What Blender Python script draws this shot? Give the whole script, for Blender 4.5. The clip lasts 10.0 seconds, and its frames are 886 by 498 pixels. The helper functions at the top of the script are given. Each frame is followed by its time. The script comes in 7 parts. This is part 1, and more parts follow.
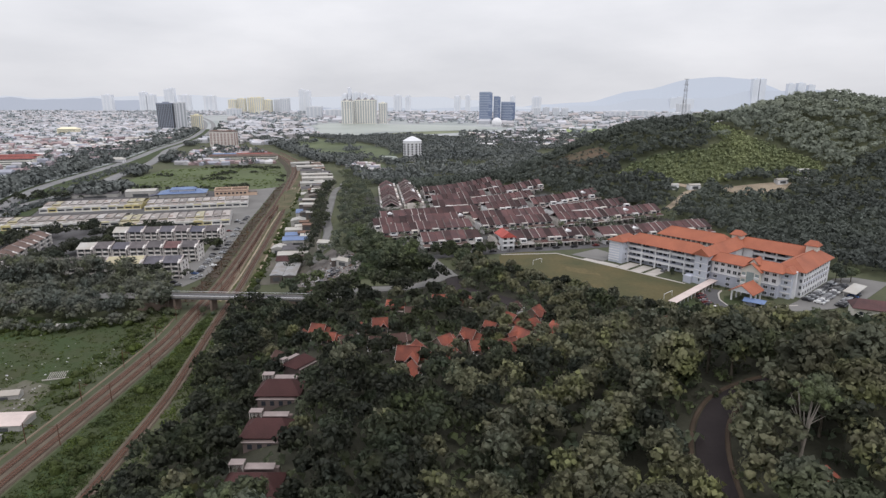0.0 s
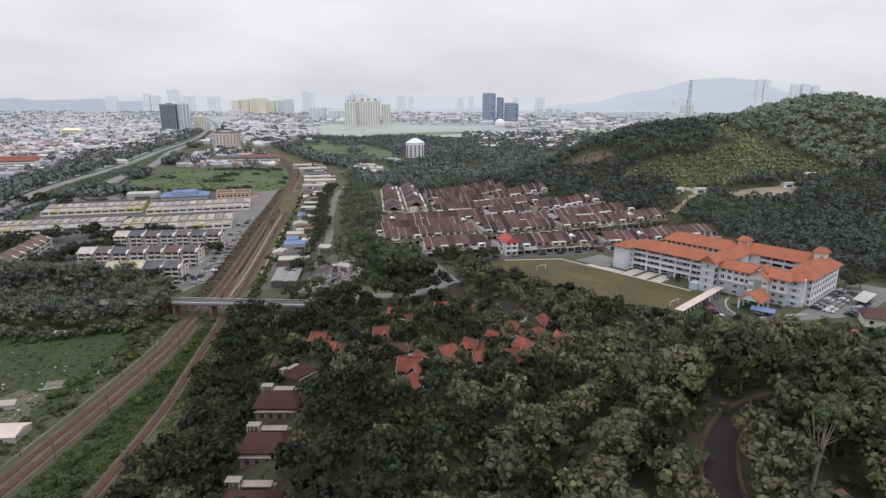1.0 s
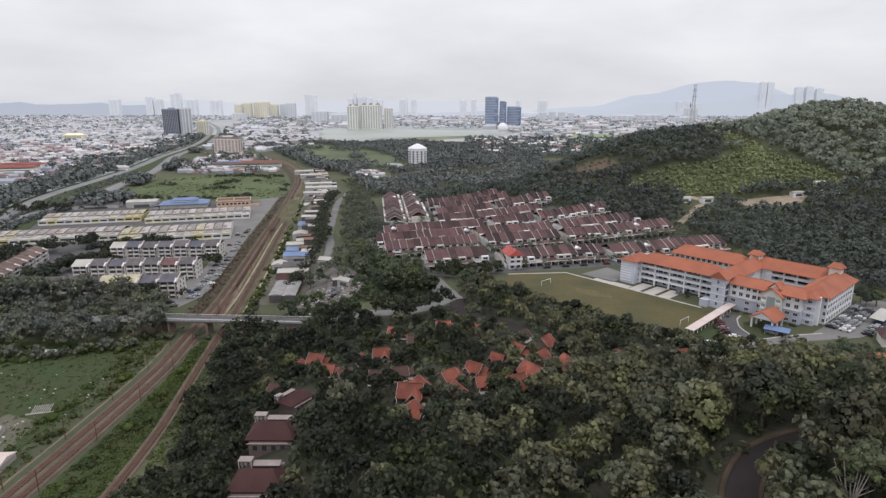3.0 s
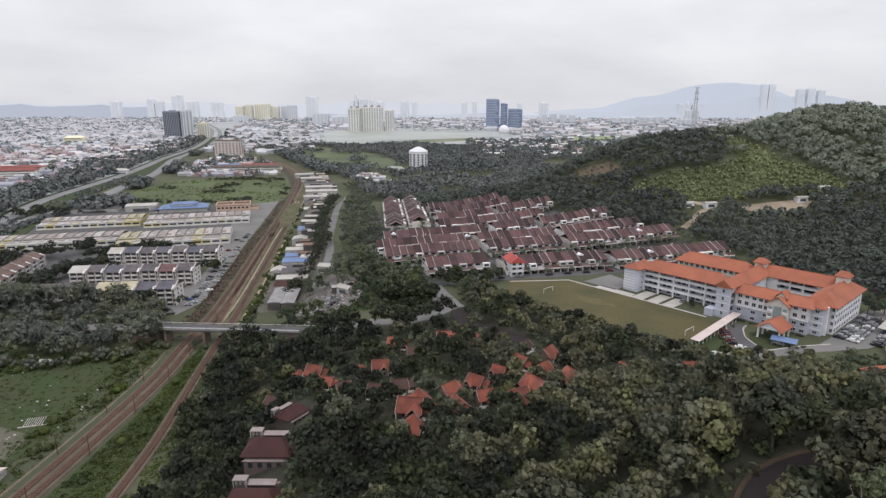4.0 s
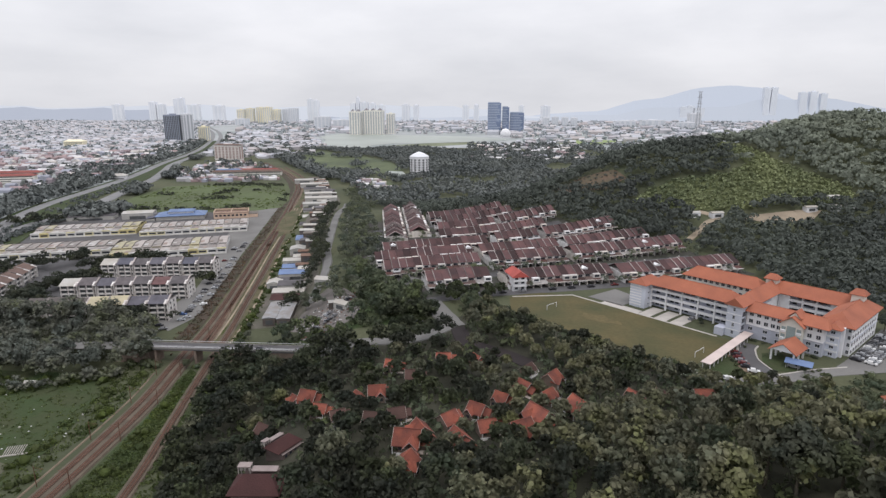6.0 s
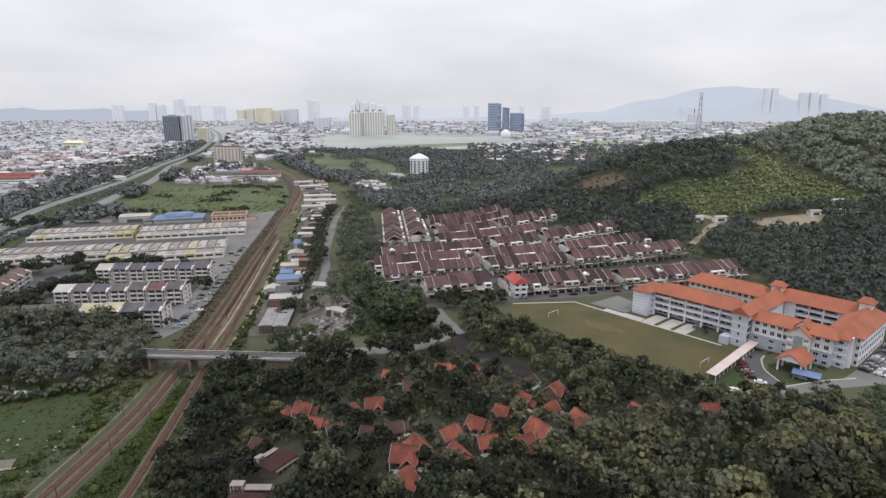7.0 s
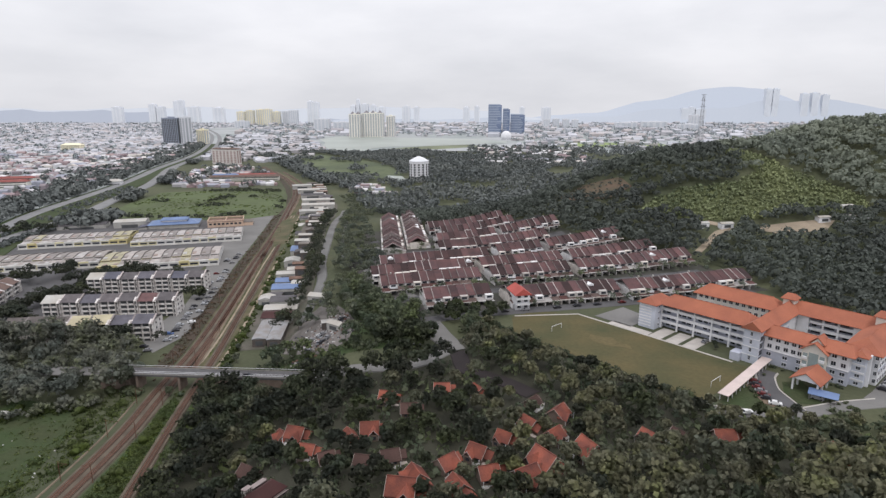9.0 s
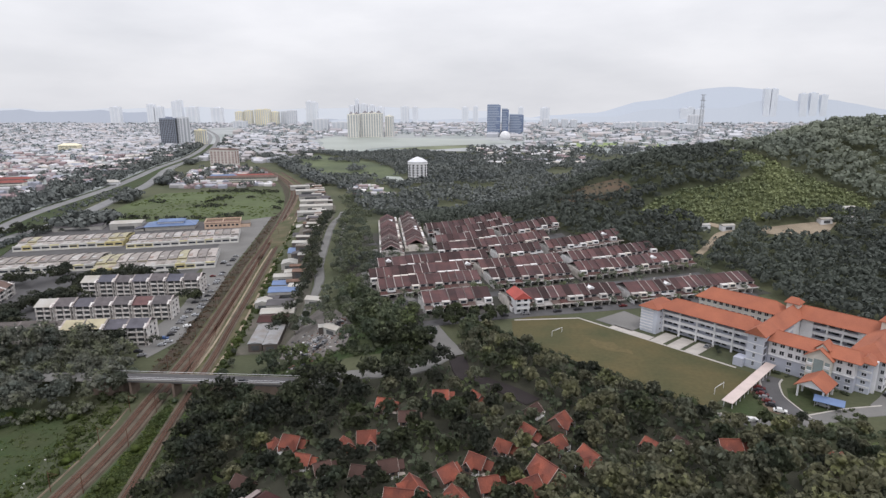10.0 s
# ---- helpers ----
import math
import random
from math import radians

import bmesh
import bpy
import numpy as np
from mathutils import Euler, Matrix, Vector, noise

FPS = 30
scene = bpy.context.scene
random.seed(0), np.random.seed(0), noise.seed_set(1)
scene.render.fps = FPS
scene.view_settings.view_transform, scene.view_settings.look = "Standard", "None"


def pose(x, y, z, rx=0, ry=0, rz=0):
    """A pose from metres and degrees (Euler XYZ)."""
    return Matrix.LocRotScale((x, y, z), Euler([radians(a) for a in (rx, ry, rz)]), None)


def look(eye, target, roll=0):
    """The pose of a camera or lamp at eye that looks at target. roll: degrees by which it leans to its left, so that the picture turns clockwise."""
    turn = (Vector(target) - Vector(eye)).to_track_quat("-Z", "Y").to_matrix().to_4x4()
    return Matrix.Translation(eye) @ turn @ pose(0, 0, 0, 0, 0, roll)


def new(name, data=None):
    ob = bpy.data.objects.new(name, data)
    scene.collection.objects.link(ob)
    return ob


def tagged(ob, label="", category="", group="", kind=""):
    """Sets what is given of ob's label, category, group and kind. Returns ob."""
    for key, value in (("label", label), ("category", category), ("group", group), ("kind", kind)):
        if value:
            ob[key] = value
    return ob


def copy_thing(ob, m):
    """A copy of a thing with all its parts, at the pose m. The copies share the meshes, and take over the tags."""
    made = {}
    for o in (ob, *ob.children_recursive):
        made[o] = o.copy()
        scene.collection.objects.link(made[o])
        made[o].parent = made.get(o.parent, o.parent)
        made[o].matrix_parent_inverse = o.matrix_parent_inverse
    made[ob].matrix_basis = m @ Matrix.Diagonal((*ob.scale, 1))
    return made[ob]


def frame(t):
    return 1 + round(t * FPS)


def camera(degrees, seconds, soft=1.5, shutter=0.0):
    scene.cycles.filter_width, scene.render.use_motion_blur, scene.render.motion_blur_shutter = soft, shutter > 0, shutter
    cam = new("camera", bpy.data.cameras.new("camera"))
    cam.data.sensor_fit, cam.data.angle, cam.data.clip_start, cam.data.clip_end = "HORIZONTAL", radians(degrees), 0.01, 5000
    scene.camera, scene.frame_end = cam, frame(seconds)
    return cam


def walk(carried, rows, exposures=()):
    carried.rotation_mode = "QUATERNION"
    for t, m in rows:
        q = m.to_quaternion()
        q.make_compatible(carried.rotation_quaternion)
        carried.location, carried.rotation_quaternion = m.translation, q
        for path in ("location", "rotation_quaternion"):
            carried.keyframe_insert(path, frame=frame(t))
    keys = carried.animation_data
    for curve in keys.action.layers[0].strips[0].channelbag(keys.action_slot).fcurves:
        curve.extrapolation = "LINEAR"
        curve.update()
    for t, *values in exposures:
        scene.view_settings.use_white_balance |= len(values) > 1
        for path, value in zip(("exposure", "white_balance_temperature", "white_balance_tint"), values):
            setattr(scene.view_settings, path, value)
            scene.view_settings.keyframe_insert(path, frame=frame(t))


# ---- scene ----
cam = camera(74.0, 10.0, soft=1.4)
PATH = [
    (0, (0.875, 10.673, 85.597), (0.754, 12.607, 85.102), 0.1),
    (0.5, (0.941, 12.934, 86.355), (0.813, 14.868, 85.862), 0.1),
    (1, (0.833, 14.91, 87.342), (0.702, 16.843, 86.849), 0.1),
    (1.5, (0.718, 17.226, 88.244), (0.584, 19.161, 87.753), 0.0),
    (2, (0.606, 19.343, 89.157), (0.469, 21.278, 88.669), 0.0),
    (2.5, (0.57, 21.784, 90.116), (0.431, 23.719, 89.63), 0.0),
    (4, (0.288, 28.874, 92.781), (0.144, 30.81, 92.303), 0.0),
    (4.5, (0.344, 31.512, 93.782), (0.198, 33.449, 93.306), 0.0),
    (5, (0.304, 33.976, 94.635), (0.157, 35.913, 94.161), 0.0),
    (5.5, (0.27, 36.688, 95.616), (0.121, 38.626, 95.144), -0.0),
    (7, (0.11, 45.08, 98.179), (-0.04, 47.018, 97.71), -0.0),
    (7.5, (0.171, 47.922, 98.922), (0.019, 49.861, 98.454), -0.0),
    (8, (0.035, 50.674, 99.531), (-0.117, 52.612, 99.063), -0.0),
    (8.5, (0.021, 53.479, 100.191), (-0.132, 55.417, 99.723), -0.1),
    (9, (-0.111, 55.98, 100.643), (-0.263, 57.919, 100.176), -0.1),
    (9.5, (-0.188, 58.344, 100.915), (-0.339, 60.283, 100.448), -0.1),
    (10, (-0.37, 60.27, 101.261), (-0.518, 62.209, 100.794), -0.1),
]
walk(cam, [(t, look(eye, target, roll)) for t, eye, target, roll in PATH], [(0.0, -0.12, 6200, 13), (10.0, -0.06, 6200, 13)])

# ---- world, sun, exposure ----
world = bpy.data.worlds.new("world")
scene.world = world
world.use_nodes = True
wn, wl = world.node_tree.nodes, world.node_tree.links
wn.clear()
w_out = wn.new("ShaderNodeOutputWorld")
w_bg = wn.new("ShaderNodeBackground")
w_sky = wn.new("ShaderNodeTexSky")
w_sky.sky_type, w_sky.sun_disc = "NISHITA", False
w_sky.sun_elevation, w_sky.sun_rotation = radians(64), radians(160)
w_sky.air_density, w_sky.dust_density = 1.0, 3.0
w_dim = wn.new("ShaderNodeVectorMath")
w_dim.operation = "SCALE"
w_dim.inputs["Scale"].default_value = 0.09
w_co = wn.new("ShaderNodeTexCoord")
w_map = wn.new("ShaderNodeMapping")
w_map.inputs["Scale"].default_value = (2.0, 2.0, 7.0)
w_noise = wn.new("ShaderNodeTexNoise")
w_noise.inputs["Scale"].default_value = 1.1
w_noise.inputs["Detail"].default_value = 6
w_noise.inputs["Roughness"].default_value = 0.52
w_ramp = wn.new("ShaderNodeValToRGB")
w_ramp.color_ramp.elements[0].position, w_ramp.color_ramp.elements[0].color = 0.36, (0.79, 0.788, 0.785, 1)
w_ramp.color_ramp.elements[1].position, w_ramp.color_ramp.elements[1].color = 0.62, (0.96, 0.948, 0.93, 1)
w_mix = wn.new("ShaderNodeMixRGB")
w_mix.inputs["Fac"].default_value = 0.93
wl.new(w_co.outputs["Generated"], w_map.inputs["Vector"])
wl.new(w_map.outputs["Vector"], w_noise.inputs["Vector"])
wl.new(w_noise.outputs["Fac"], w_ramp.inputs["Fac"])
wl.new(w_sky.outputs["Color"], w_dim.inputs[0])
wl.new(w_dim.outputs["Vector"], w_mix.inputs["Color1"])
wl.new(w_ramp.outputs["Color"], w_mix.inputs["Color2"])
w_sep = wn.new("ShaderNodeSeparateXYZ")
wl.new(w_co.outputs["Generated"], w_sep.inputs["Vector"])
w_rise = wn.new("ShaderNodeMapRange")                # overcast: brighter overhead than at the horizon
w_rise.inputs["From Min"].default_value, w_rise.inputs["From Max"].default_value = 0.0, 1.0
w_rise.inputs["To Min"].default_value, w_rise.inputs["To Max"].default_value = 0.97, 1.70
wl.new(w_sep.outputs["Z"], w_rise.inputs["Value"])
w_lift = wn.new("ShaderNodeVectorMath")
w_lift.operation = "SCALE"
wl.new(w_mix.outputs["Color"], w_lift.inputs[0])
wl.new(w_rise.outputs["Result"], w_lift.inputs["Scale"])
wl.new(w_lift.outputs["Vector"], w_bg.inputs["Color"])
w_bg.inputs["Strength"].default_value = 1.0
wl.new(w_bg.outputs["Background"], w_out.inputs["Surface"])

SUN_AZ, SUN_EL = 160, 64          # degrees; azimuth clockwise from +y
sun = new("sun", bpy.data.lights.new("sun", "SUN"))
sun.data.energy, sun.data.angle, sun.data.color = 1.0, radians(18), (1.0, 0.95, 0.86)
sd = Vector((math.sin(radians(SUN_AZ)) * math.cos(radians(SUN_EL)), math.cos(radians(SUN_AZ)) * math.cos(radians(SUN_EL)), math.sin(radians(SUN_EL))))
sun.matrix_world = look(sd * 400, (0, 0, 0))

# ---- materials ----
def material(name, colour, rough=0.85, metal=0.0, scale=0.0, vary=0.35, other=None, bump=0.0, islands=0.0, objects=0.0, fine=None, translucent=0.0):
    """Base colour with noise at two scales, and chance variation by island or by object."""
    m = bpy.data.materials.new(name)
    m.use_nodes = True
    n, l = m.node_tree.nodes, m.node_tree.links
    b = n["Principled BSDF"]
    b.inputs["Roughness"].default_value = rough
    b.inputs["Metallic"].default_value = metal
    b.inputs["Specular IOR Level"].default_value = 0.3
    out = None
    other = other or tuple(c * (1 - vary) for c in colour)
    geo = n.new("ShaderNodeNewGeometry")
    if scale:
        big = n.new("ShaderNodeTexNoise")
        big.inputs["Scale"].default_value = scale
        big.inputs["Detail"].default_value = 5
        l.new(geo.outputs["Position"], big.inputs["Vector"])
        ramp = n.new("ShaderNodeValToRGB")
        ramp.color_ramp.elements[0].position, ramp.color_ramp.elements[0].color = 0.32, (*other, 1)
        ramp.color_ramp.elements[1].position, ramp.color_ramp.elements[1].color = 0.66, (*colour, 1)
        l.new(big.outputs["Fac"], ramp.inputs["Fac"])
        out = ramp.outputs["Color"]
        small = n.new("ShaderNodeTexNoise")
        small.inputs["Scale"].default_value = fine or scale * 9
        small.inputs["Detail"].default_value = 3
        l.new(geo.outputs["Position"], small.inputs["Vector"])
        mr = n.new("ShaderNodeMapRange")
        mr.inputs["To Min"].default_value, mr.inputs["To Max"].default_value = 1 - vary * 0.6, 1 + vary * 0.6
        l.new(small.outputs["Fac"], mr.inputs["Value"])
        sc = n.new("ShaderNodeVectorMath")
        sc.operation = "SCALE"
        l.new(out, sc.inputs[0])
        l.new(mr.outputs["Result"], sc.inputs["Scale"])
        out = sc.outputs["Vector"]
        if bump:
            bn = n.new("ShaderNodeBump")
            bn.inputs["Strength"].default_value = bump
            bn.inputs["Distance"].default_value = 0.3
            l.new(small.outputs["Fac"], bn.inputs["Height"])
            l.new(bn.outputs["Normal"], b.inputs["Normal"])
    for amount, source in ((islands, geo.outputs["Random Per Island"]), (objects, None)):
        if amount:
            if source is None:
                source = n.new("ShaderNodeObjectInfo").outputs["Random"]
            mr = n.new("ShaderNodeMapRange")
            mr.inputs["To Min"].default_value, mr.inputs["To Max"].default_value = 1 - amount, 1 + amount
            l.new(source, mr.inputs["Value"])
            sc = n.new("ShaderNodeVectorMath")
            sc.operation = "SCALE"
            if out is None:
                sc.inputs[0].default_value = colour
            else:
                l.new(out, sc.inputs[0])
            l.new(mr.outputs["Result"], sc.inputs["Scale"])
            out = sc.outputs["Vector"]
    if out is None:
        b.inputs["Base Color"].default_value = (*colour, 1)
    else:
        l.new(out, b.inputs["Base Color"])
    if translucent:
        tr = n.new("ShaderNodeBsdfTranslucent")
        if out is None:
            tr.inputs["Color"].default_value = (*colour, 1)
        else:
            l.new(out, tr.inputs["Color"])
        mx = n.new("ShaderNodeMixShader")
        mx.inputs["Fac"].default_value = translucent
        l.new(b.outputs["BSDF"], mx.inputs[1])
        l.new(tr.outputs["BSDF"], mx.inputs[2])
        l.new(mx.outputs["Shader"], n["Material Output"].inputs["Surface"])
    return m


def palette(name, colours, rough=0.8, per="island", scale=0.05):
    """A surface whose colour is picked by chance per island (or per object) from a short list, with stains over it."""
    m = bpy.data.materials.new(name)
    m.use_nodes = True
    n, l = m.node_tree.nodes, m.node_tree.links
    b = n["Principled BSDF"]
    b.inputs["Roughness"].default_value = rough
    b.inputs["Specular IOR Level"].default_value = 0.25
    ramp = n.new("ShaderNodeValToRGB")
    ramp.color_ramp.interpolation = "CONSTANT"
    els = ramp.color_ramp.elements
    while len(els) < len(colours):
        els.new(0.5)
    for i, c in enumerate(colours):
        els[i].position, els[i].color = i / len(colours), (*c, 1)
    geo = n.new("ShaderNodeNewGeometry")
    source = geo.outputs["Random Per Island"] if per == "island" else n.new("ShaderNodeObjectInfo").outputs["Random"]
    l.new(source, ramp.inputs["Fac"])
    no = n.new("ShaderNodeTexNoise")
    no.inputs["Scale"].default_value, no.inputs["Detail"].default_value = scale, 6
    l.new(geo.outputs["Position"], no.inputs["Vector"])
    mr = n.new("ShaderNodeMapRange")
    mr.inputs["From Min"].default_value, mr.inputs["From Max"].default_value = 0.3, 0.7
    mr.inputs["To Min"].default_value, mr.inputs["To Max"].default_value = 0.72, 1.1
    l.new(no.outputs["Fac"], mr.inputs["Value"])
    sc = n.new("ShaderNodeVectorMath")
    sc.operation = "SCALE"
    l.new(ramp.outputs["Color"], sc.inputs[0])
    l.new(mr.outputs["Result"], sc.inputs["Scale"])
    l.new(sc.outputs["Vector"], b.inputs["Base Color"])
    return m


M_GROUND = material("scrub_ground", (0.085, 0.090, 0.05), 0.95, scale=0.02, vary=0.4, other=(0.055, 0.064, 0.036), bump=0.4, fine=0.5)
M_GRASS = material("rough_grass", (0.036, 0.058, 0.020), 0.95, scale=0.06, vary=0.6, other=(0.046, 0.052, 0.024), bump=0.6, fine=0.9)
M_PITCH = material("worn_playing_field", (0.106, 0.086, 0.039), 0.95, scale=0.04, vary=0.4, other=(0.060, 0.063, 0.029), bump=0.2, fine=0.6)
M_BARE = material("bare_earth", (0.20, 0.15, 0.11), 0.95, scale=0.08, vary=0.35, bump=0.4, fine=1.2)
M_DIRT = material("pale_dirt", (0.34, 0.28, 0.21), 0.95, scale=0.06, vary=0.3, bump=0.3, fine=1.0)
M_BALLAST = material("red_brown_ballast", (0.130, 0.106, 0.080), 0.95, scale=0.12, vary=0.4, bump=0.6, fine=2.5)
M_BALLAST_PALE = material("grey_brown_ballast", (0.185, 0.148, 0.108), 0.95, scale=0.12, vary=0.35, bump=0.6, fine=2.5)
M_RUST = material("rusty_steel", (0.15, 0.075, 0.05), 0.6, 0.3, scale=0.4, vary=0.3)
M_SLEEPER = material("concrete_sleeper", (0.140, 0.094, 0.072), 0.9, scale=0.5, vary=0.3)
M_ASPHALT = material("asphalt", (0.105, 0.102, 0.106), 0.9, scale=0.08, vary=0.25, fine=1.5)
M_ROAD = material("sunbleached_road", (0.185, 0.180, 0.174), 0.9, scale=0.05, vary=0.22, fine=1.0)
M_CONCRETE = material("grey_concrete", (0.42, 0.41, 0.39), 0.85, scale=0.2, vary=0.25, fine=1.5)
M_PAVING = material("pale_concrete_paving", (0.46, 0.43, 0.40), 0.85, scale=0.2, vary=0.2, fine=1.5)
M_WHITE = material("white_painted_wall", (0.76, 0.76, 0.78), 0.7, scale=0.15, vary=0.14, fine=0.9)
M_BLUEGREY = material("pale_blue_grey_wall", (0.55, 0.58, 0.66), 0.7, scale=0.12, vary=0.16, fine=0.9)
M_ORANGE = material("orange_tile_roof", (0.37, 0.130, 0.075), 0.8, scale=0.1, vary=0.35, other=(0.27, 0.096, 0.060), bump=0.2, fine=2.5)
M_BROWNTILE = material("brown_red_tile_roof", (0.088, 0.044, 0.043), 0.8, scale=0.16, vary=0.55, other=(0.054, 0.032, 0.034), bump=0.3, fine=2.5, objects=0.55)
M_MAROON = material("maroon_tile_roof", (0.066, 0.027, 0.026), 0.8, scale=0.15, vary=0.35, bump=0.3, fine=2.5)
M_COTTAGE = material("weathered_orange_tile", (0.250, 0.076, 0.049), 0.85, scale=0.22, vary=0.5, other=(0.115, 0.044, 0.036), bump=0.3, fine=2.5, objects=0.25)
M_OLDTILE = material("brown_weathered_tile", (0.092, 0.052, 0.044), 0.85, scale=0.18, vary=0.4, bump=0.3, fine=2.5, objects=0.25)
M_GLASS = material("dark_window_glass", (0.035, 0.04, 0.05), 0.12)
# flat dark colour that paints the shade inside openings
M_SHADE = material("dark_opening_shade", (0.10, 0.105, 0.11), 0.9, scale=0.3, vary=0.3)
M_DARKROOF = material("dark_grey_roof", (0.115, 0.108, 0.115), 0.8, scale=0.15, vary=0.3, bump=0.2, fine=2.0, objects=0.15)
M_METALROOF = material("pale_metal_roof", (0.44, 0.43, 0.41), 0.5, scale=0.1, vary=0.25, other=(0.36, 0.33, 0.29), fine=0.9)
M_TRUNK = material("grey_bark", (0.15, 0.13, 0.10), 0.95, scale=0.8, vary=0.4, bump=0.5)


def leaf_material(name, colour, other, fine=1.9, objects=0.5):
    """Foliage: two drifting greens, leaf speckle, and gap shade put into the colour."""
    m = material(name, colour, 0.8, scale=0.03, vary=0.3, other=other, islands=0.13, objects=objects, translucent=0.5)
    n, l = m.node_tree.nodes, m.node_tree.links
    b = n["Principled BSDF"]
    old = b.inputs["Base Color"].links[0].from_socket
    geo = n.new("ShaderNodeNewGeometry")
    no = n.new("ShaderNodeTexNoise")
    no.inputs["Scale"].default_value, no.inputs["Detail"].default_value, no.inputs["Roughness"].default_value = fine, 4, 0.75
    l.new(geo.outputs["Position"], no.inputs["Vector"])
    # darker flecks paint in the shade of gaps between leaves
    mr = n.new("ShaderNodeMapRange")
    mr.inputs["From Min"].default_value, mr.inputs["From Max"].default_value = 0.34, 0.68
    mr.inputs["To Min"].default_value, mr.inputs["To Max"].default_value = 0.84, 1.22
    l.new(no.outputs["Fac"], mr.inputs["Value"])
    tint = n.new("ShaderNodeTexNoise")                       # neighbouring trees differ in hue
    tint.inputs["Scale"].default_value, tint.inputs["Detail"].default_value = 0.085, 1
    l.new(geo.outputs["Position"], tint.inputs["Vector"])
    hue = n.new("ShaderNodeValToRGB")
    hue.color_ramp.elements.new(0.5)
    for e, (at, c) in zip(hue.color_ramp.elements, ((0.34, (0.98, 1.05, 1.10)), (0.52, (1.22, 1.15, 1.10)), (0.68, (1.40, 1.44, 0.96)))):
        e.position, e.color = at, (*c, 1)
    l.new(tint.outputs["Fac"], hue.inputs["Fac"])
    tinted = n.new("ShaderNodeVectorMath")
    tinted.operation = "MULTIPLY"
    l.new(old, tinted.inputs[0])
    l.new(hue.outputs["Color"], tinted.inputs[1])
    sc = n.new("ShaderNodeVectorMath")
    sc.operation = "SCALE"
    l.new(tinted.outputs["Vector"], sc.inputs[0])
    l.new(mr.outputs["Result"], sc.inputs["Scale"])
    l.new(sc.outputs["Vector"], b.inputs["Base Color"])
    b.inputs["Specular IOR Level"].default_value, b.inputs["Roughness"].default_value = 0.32, 0.62
    bn = n.new("ShaderNodeBump")
    bn.inputs["Strength"].default_value, bn.inputs["Distance"].default_value = 0.6, 0.6
    l.new(no.outputs["Fac"], bn.inputs["Height"])
    l.new(bn.outputs["Normal"], b.inputs["Normal"])
    return m


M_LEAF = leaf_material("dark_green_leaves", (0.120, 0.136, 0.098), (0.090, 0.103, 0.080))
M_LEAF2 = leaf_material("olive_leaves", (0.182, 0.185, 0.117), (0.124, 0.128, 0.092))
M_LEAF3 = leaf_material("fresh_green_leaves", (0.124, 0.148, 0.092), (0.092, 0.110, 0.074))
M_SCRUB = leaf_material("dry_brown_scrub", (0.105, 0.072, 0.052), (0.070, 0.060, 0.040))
# grove leaves lightened and greyed to stand for haze
M_LEAFHAZED = leaf_material("haze_greyed_leaves", (0.166, 0.178, 0.148), (0.126, 0.136, 0.116))
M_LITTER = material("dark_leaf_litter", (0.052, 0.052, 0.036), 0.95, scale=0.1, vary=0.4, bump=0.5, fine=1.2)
# haze put into both hill leaf colours, palest on the ridge
M_LEAFFAR = material("hillside_leaves", (0.122, 0.140, 0.118), 0.8, scale=0.012, vary=0.35, other=(0.084, 0.094, 0.088), islands=0.18, translucent=0.35)
M_LEAFRIDGE = material("haze_paled_ridge_leaves", (0.285, 0.312, 0.245), 0.8, scale=0.015, vary=0.35, other=(0.180, 0.205, 0.172), islands=0.18, translucent=0.35)
M_LEAFPALE = material("plantation_leaves", (0.300, 0.330, 0.165), 0.8, scale=0.02, vary=0.45, other=(0.125, 0.155, 0.09), islands=0.4, translucent=0.2)
M_WATER = material("grey_lake_water", (0.34, 0.37, 0.34), 0.4, scale=0.004, vary=0.15)
M_WATER.node_tree.nodes["Principled BSDF"].inputs["Specular IOR Level"].default_value = 0.12


# ---- builders ----
from mathutils.geometry import delaunay_2d_cdt


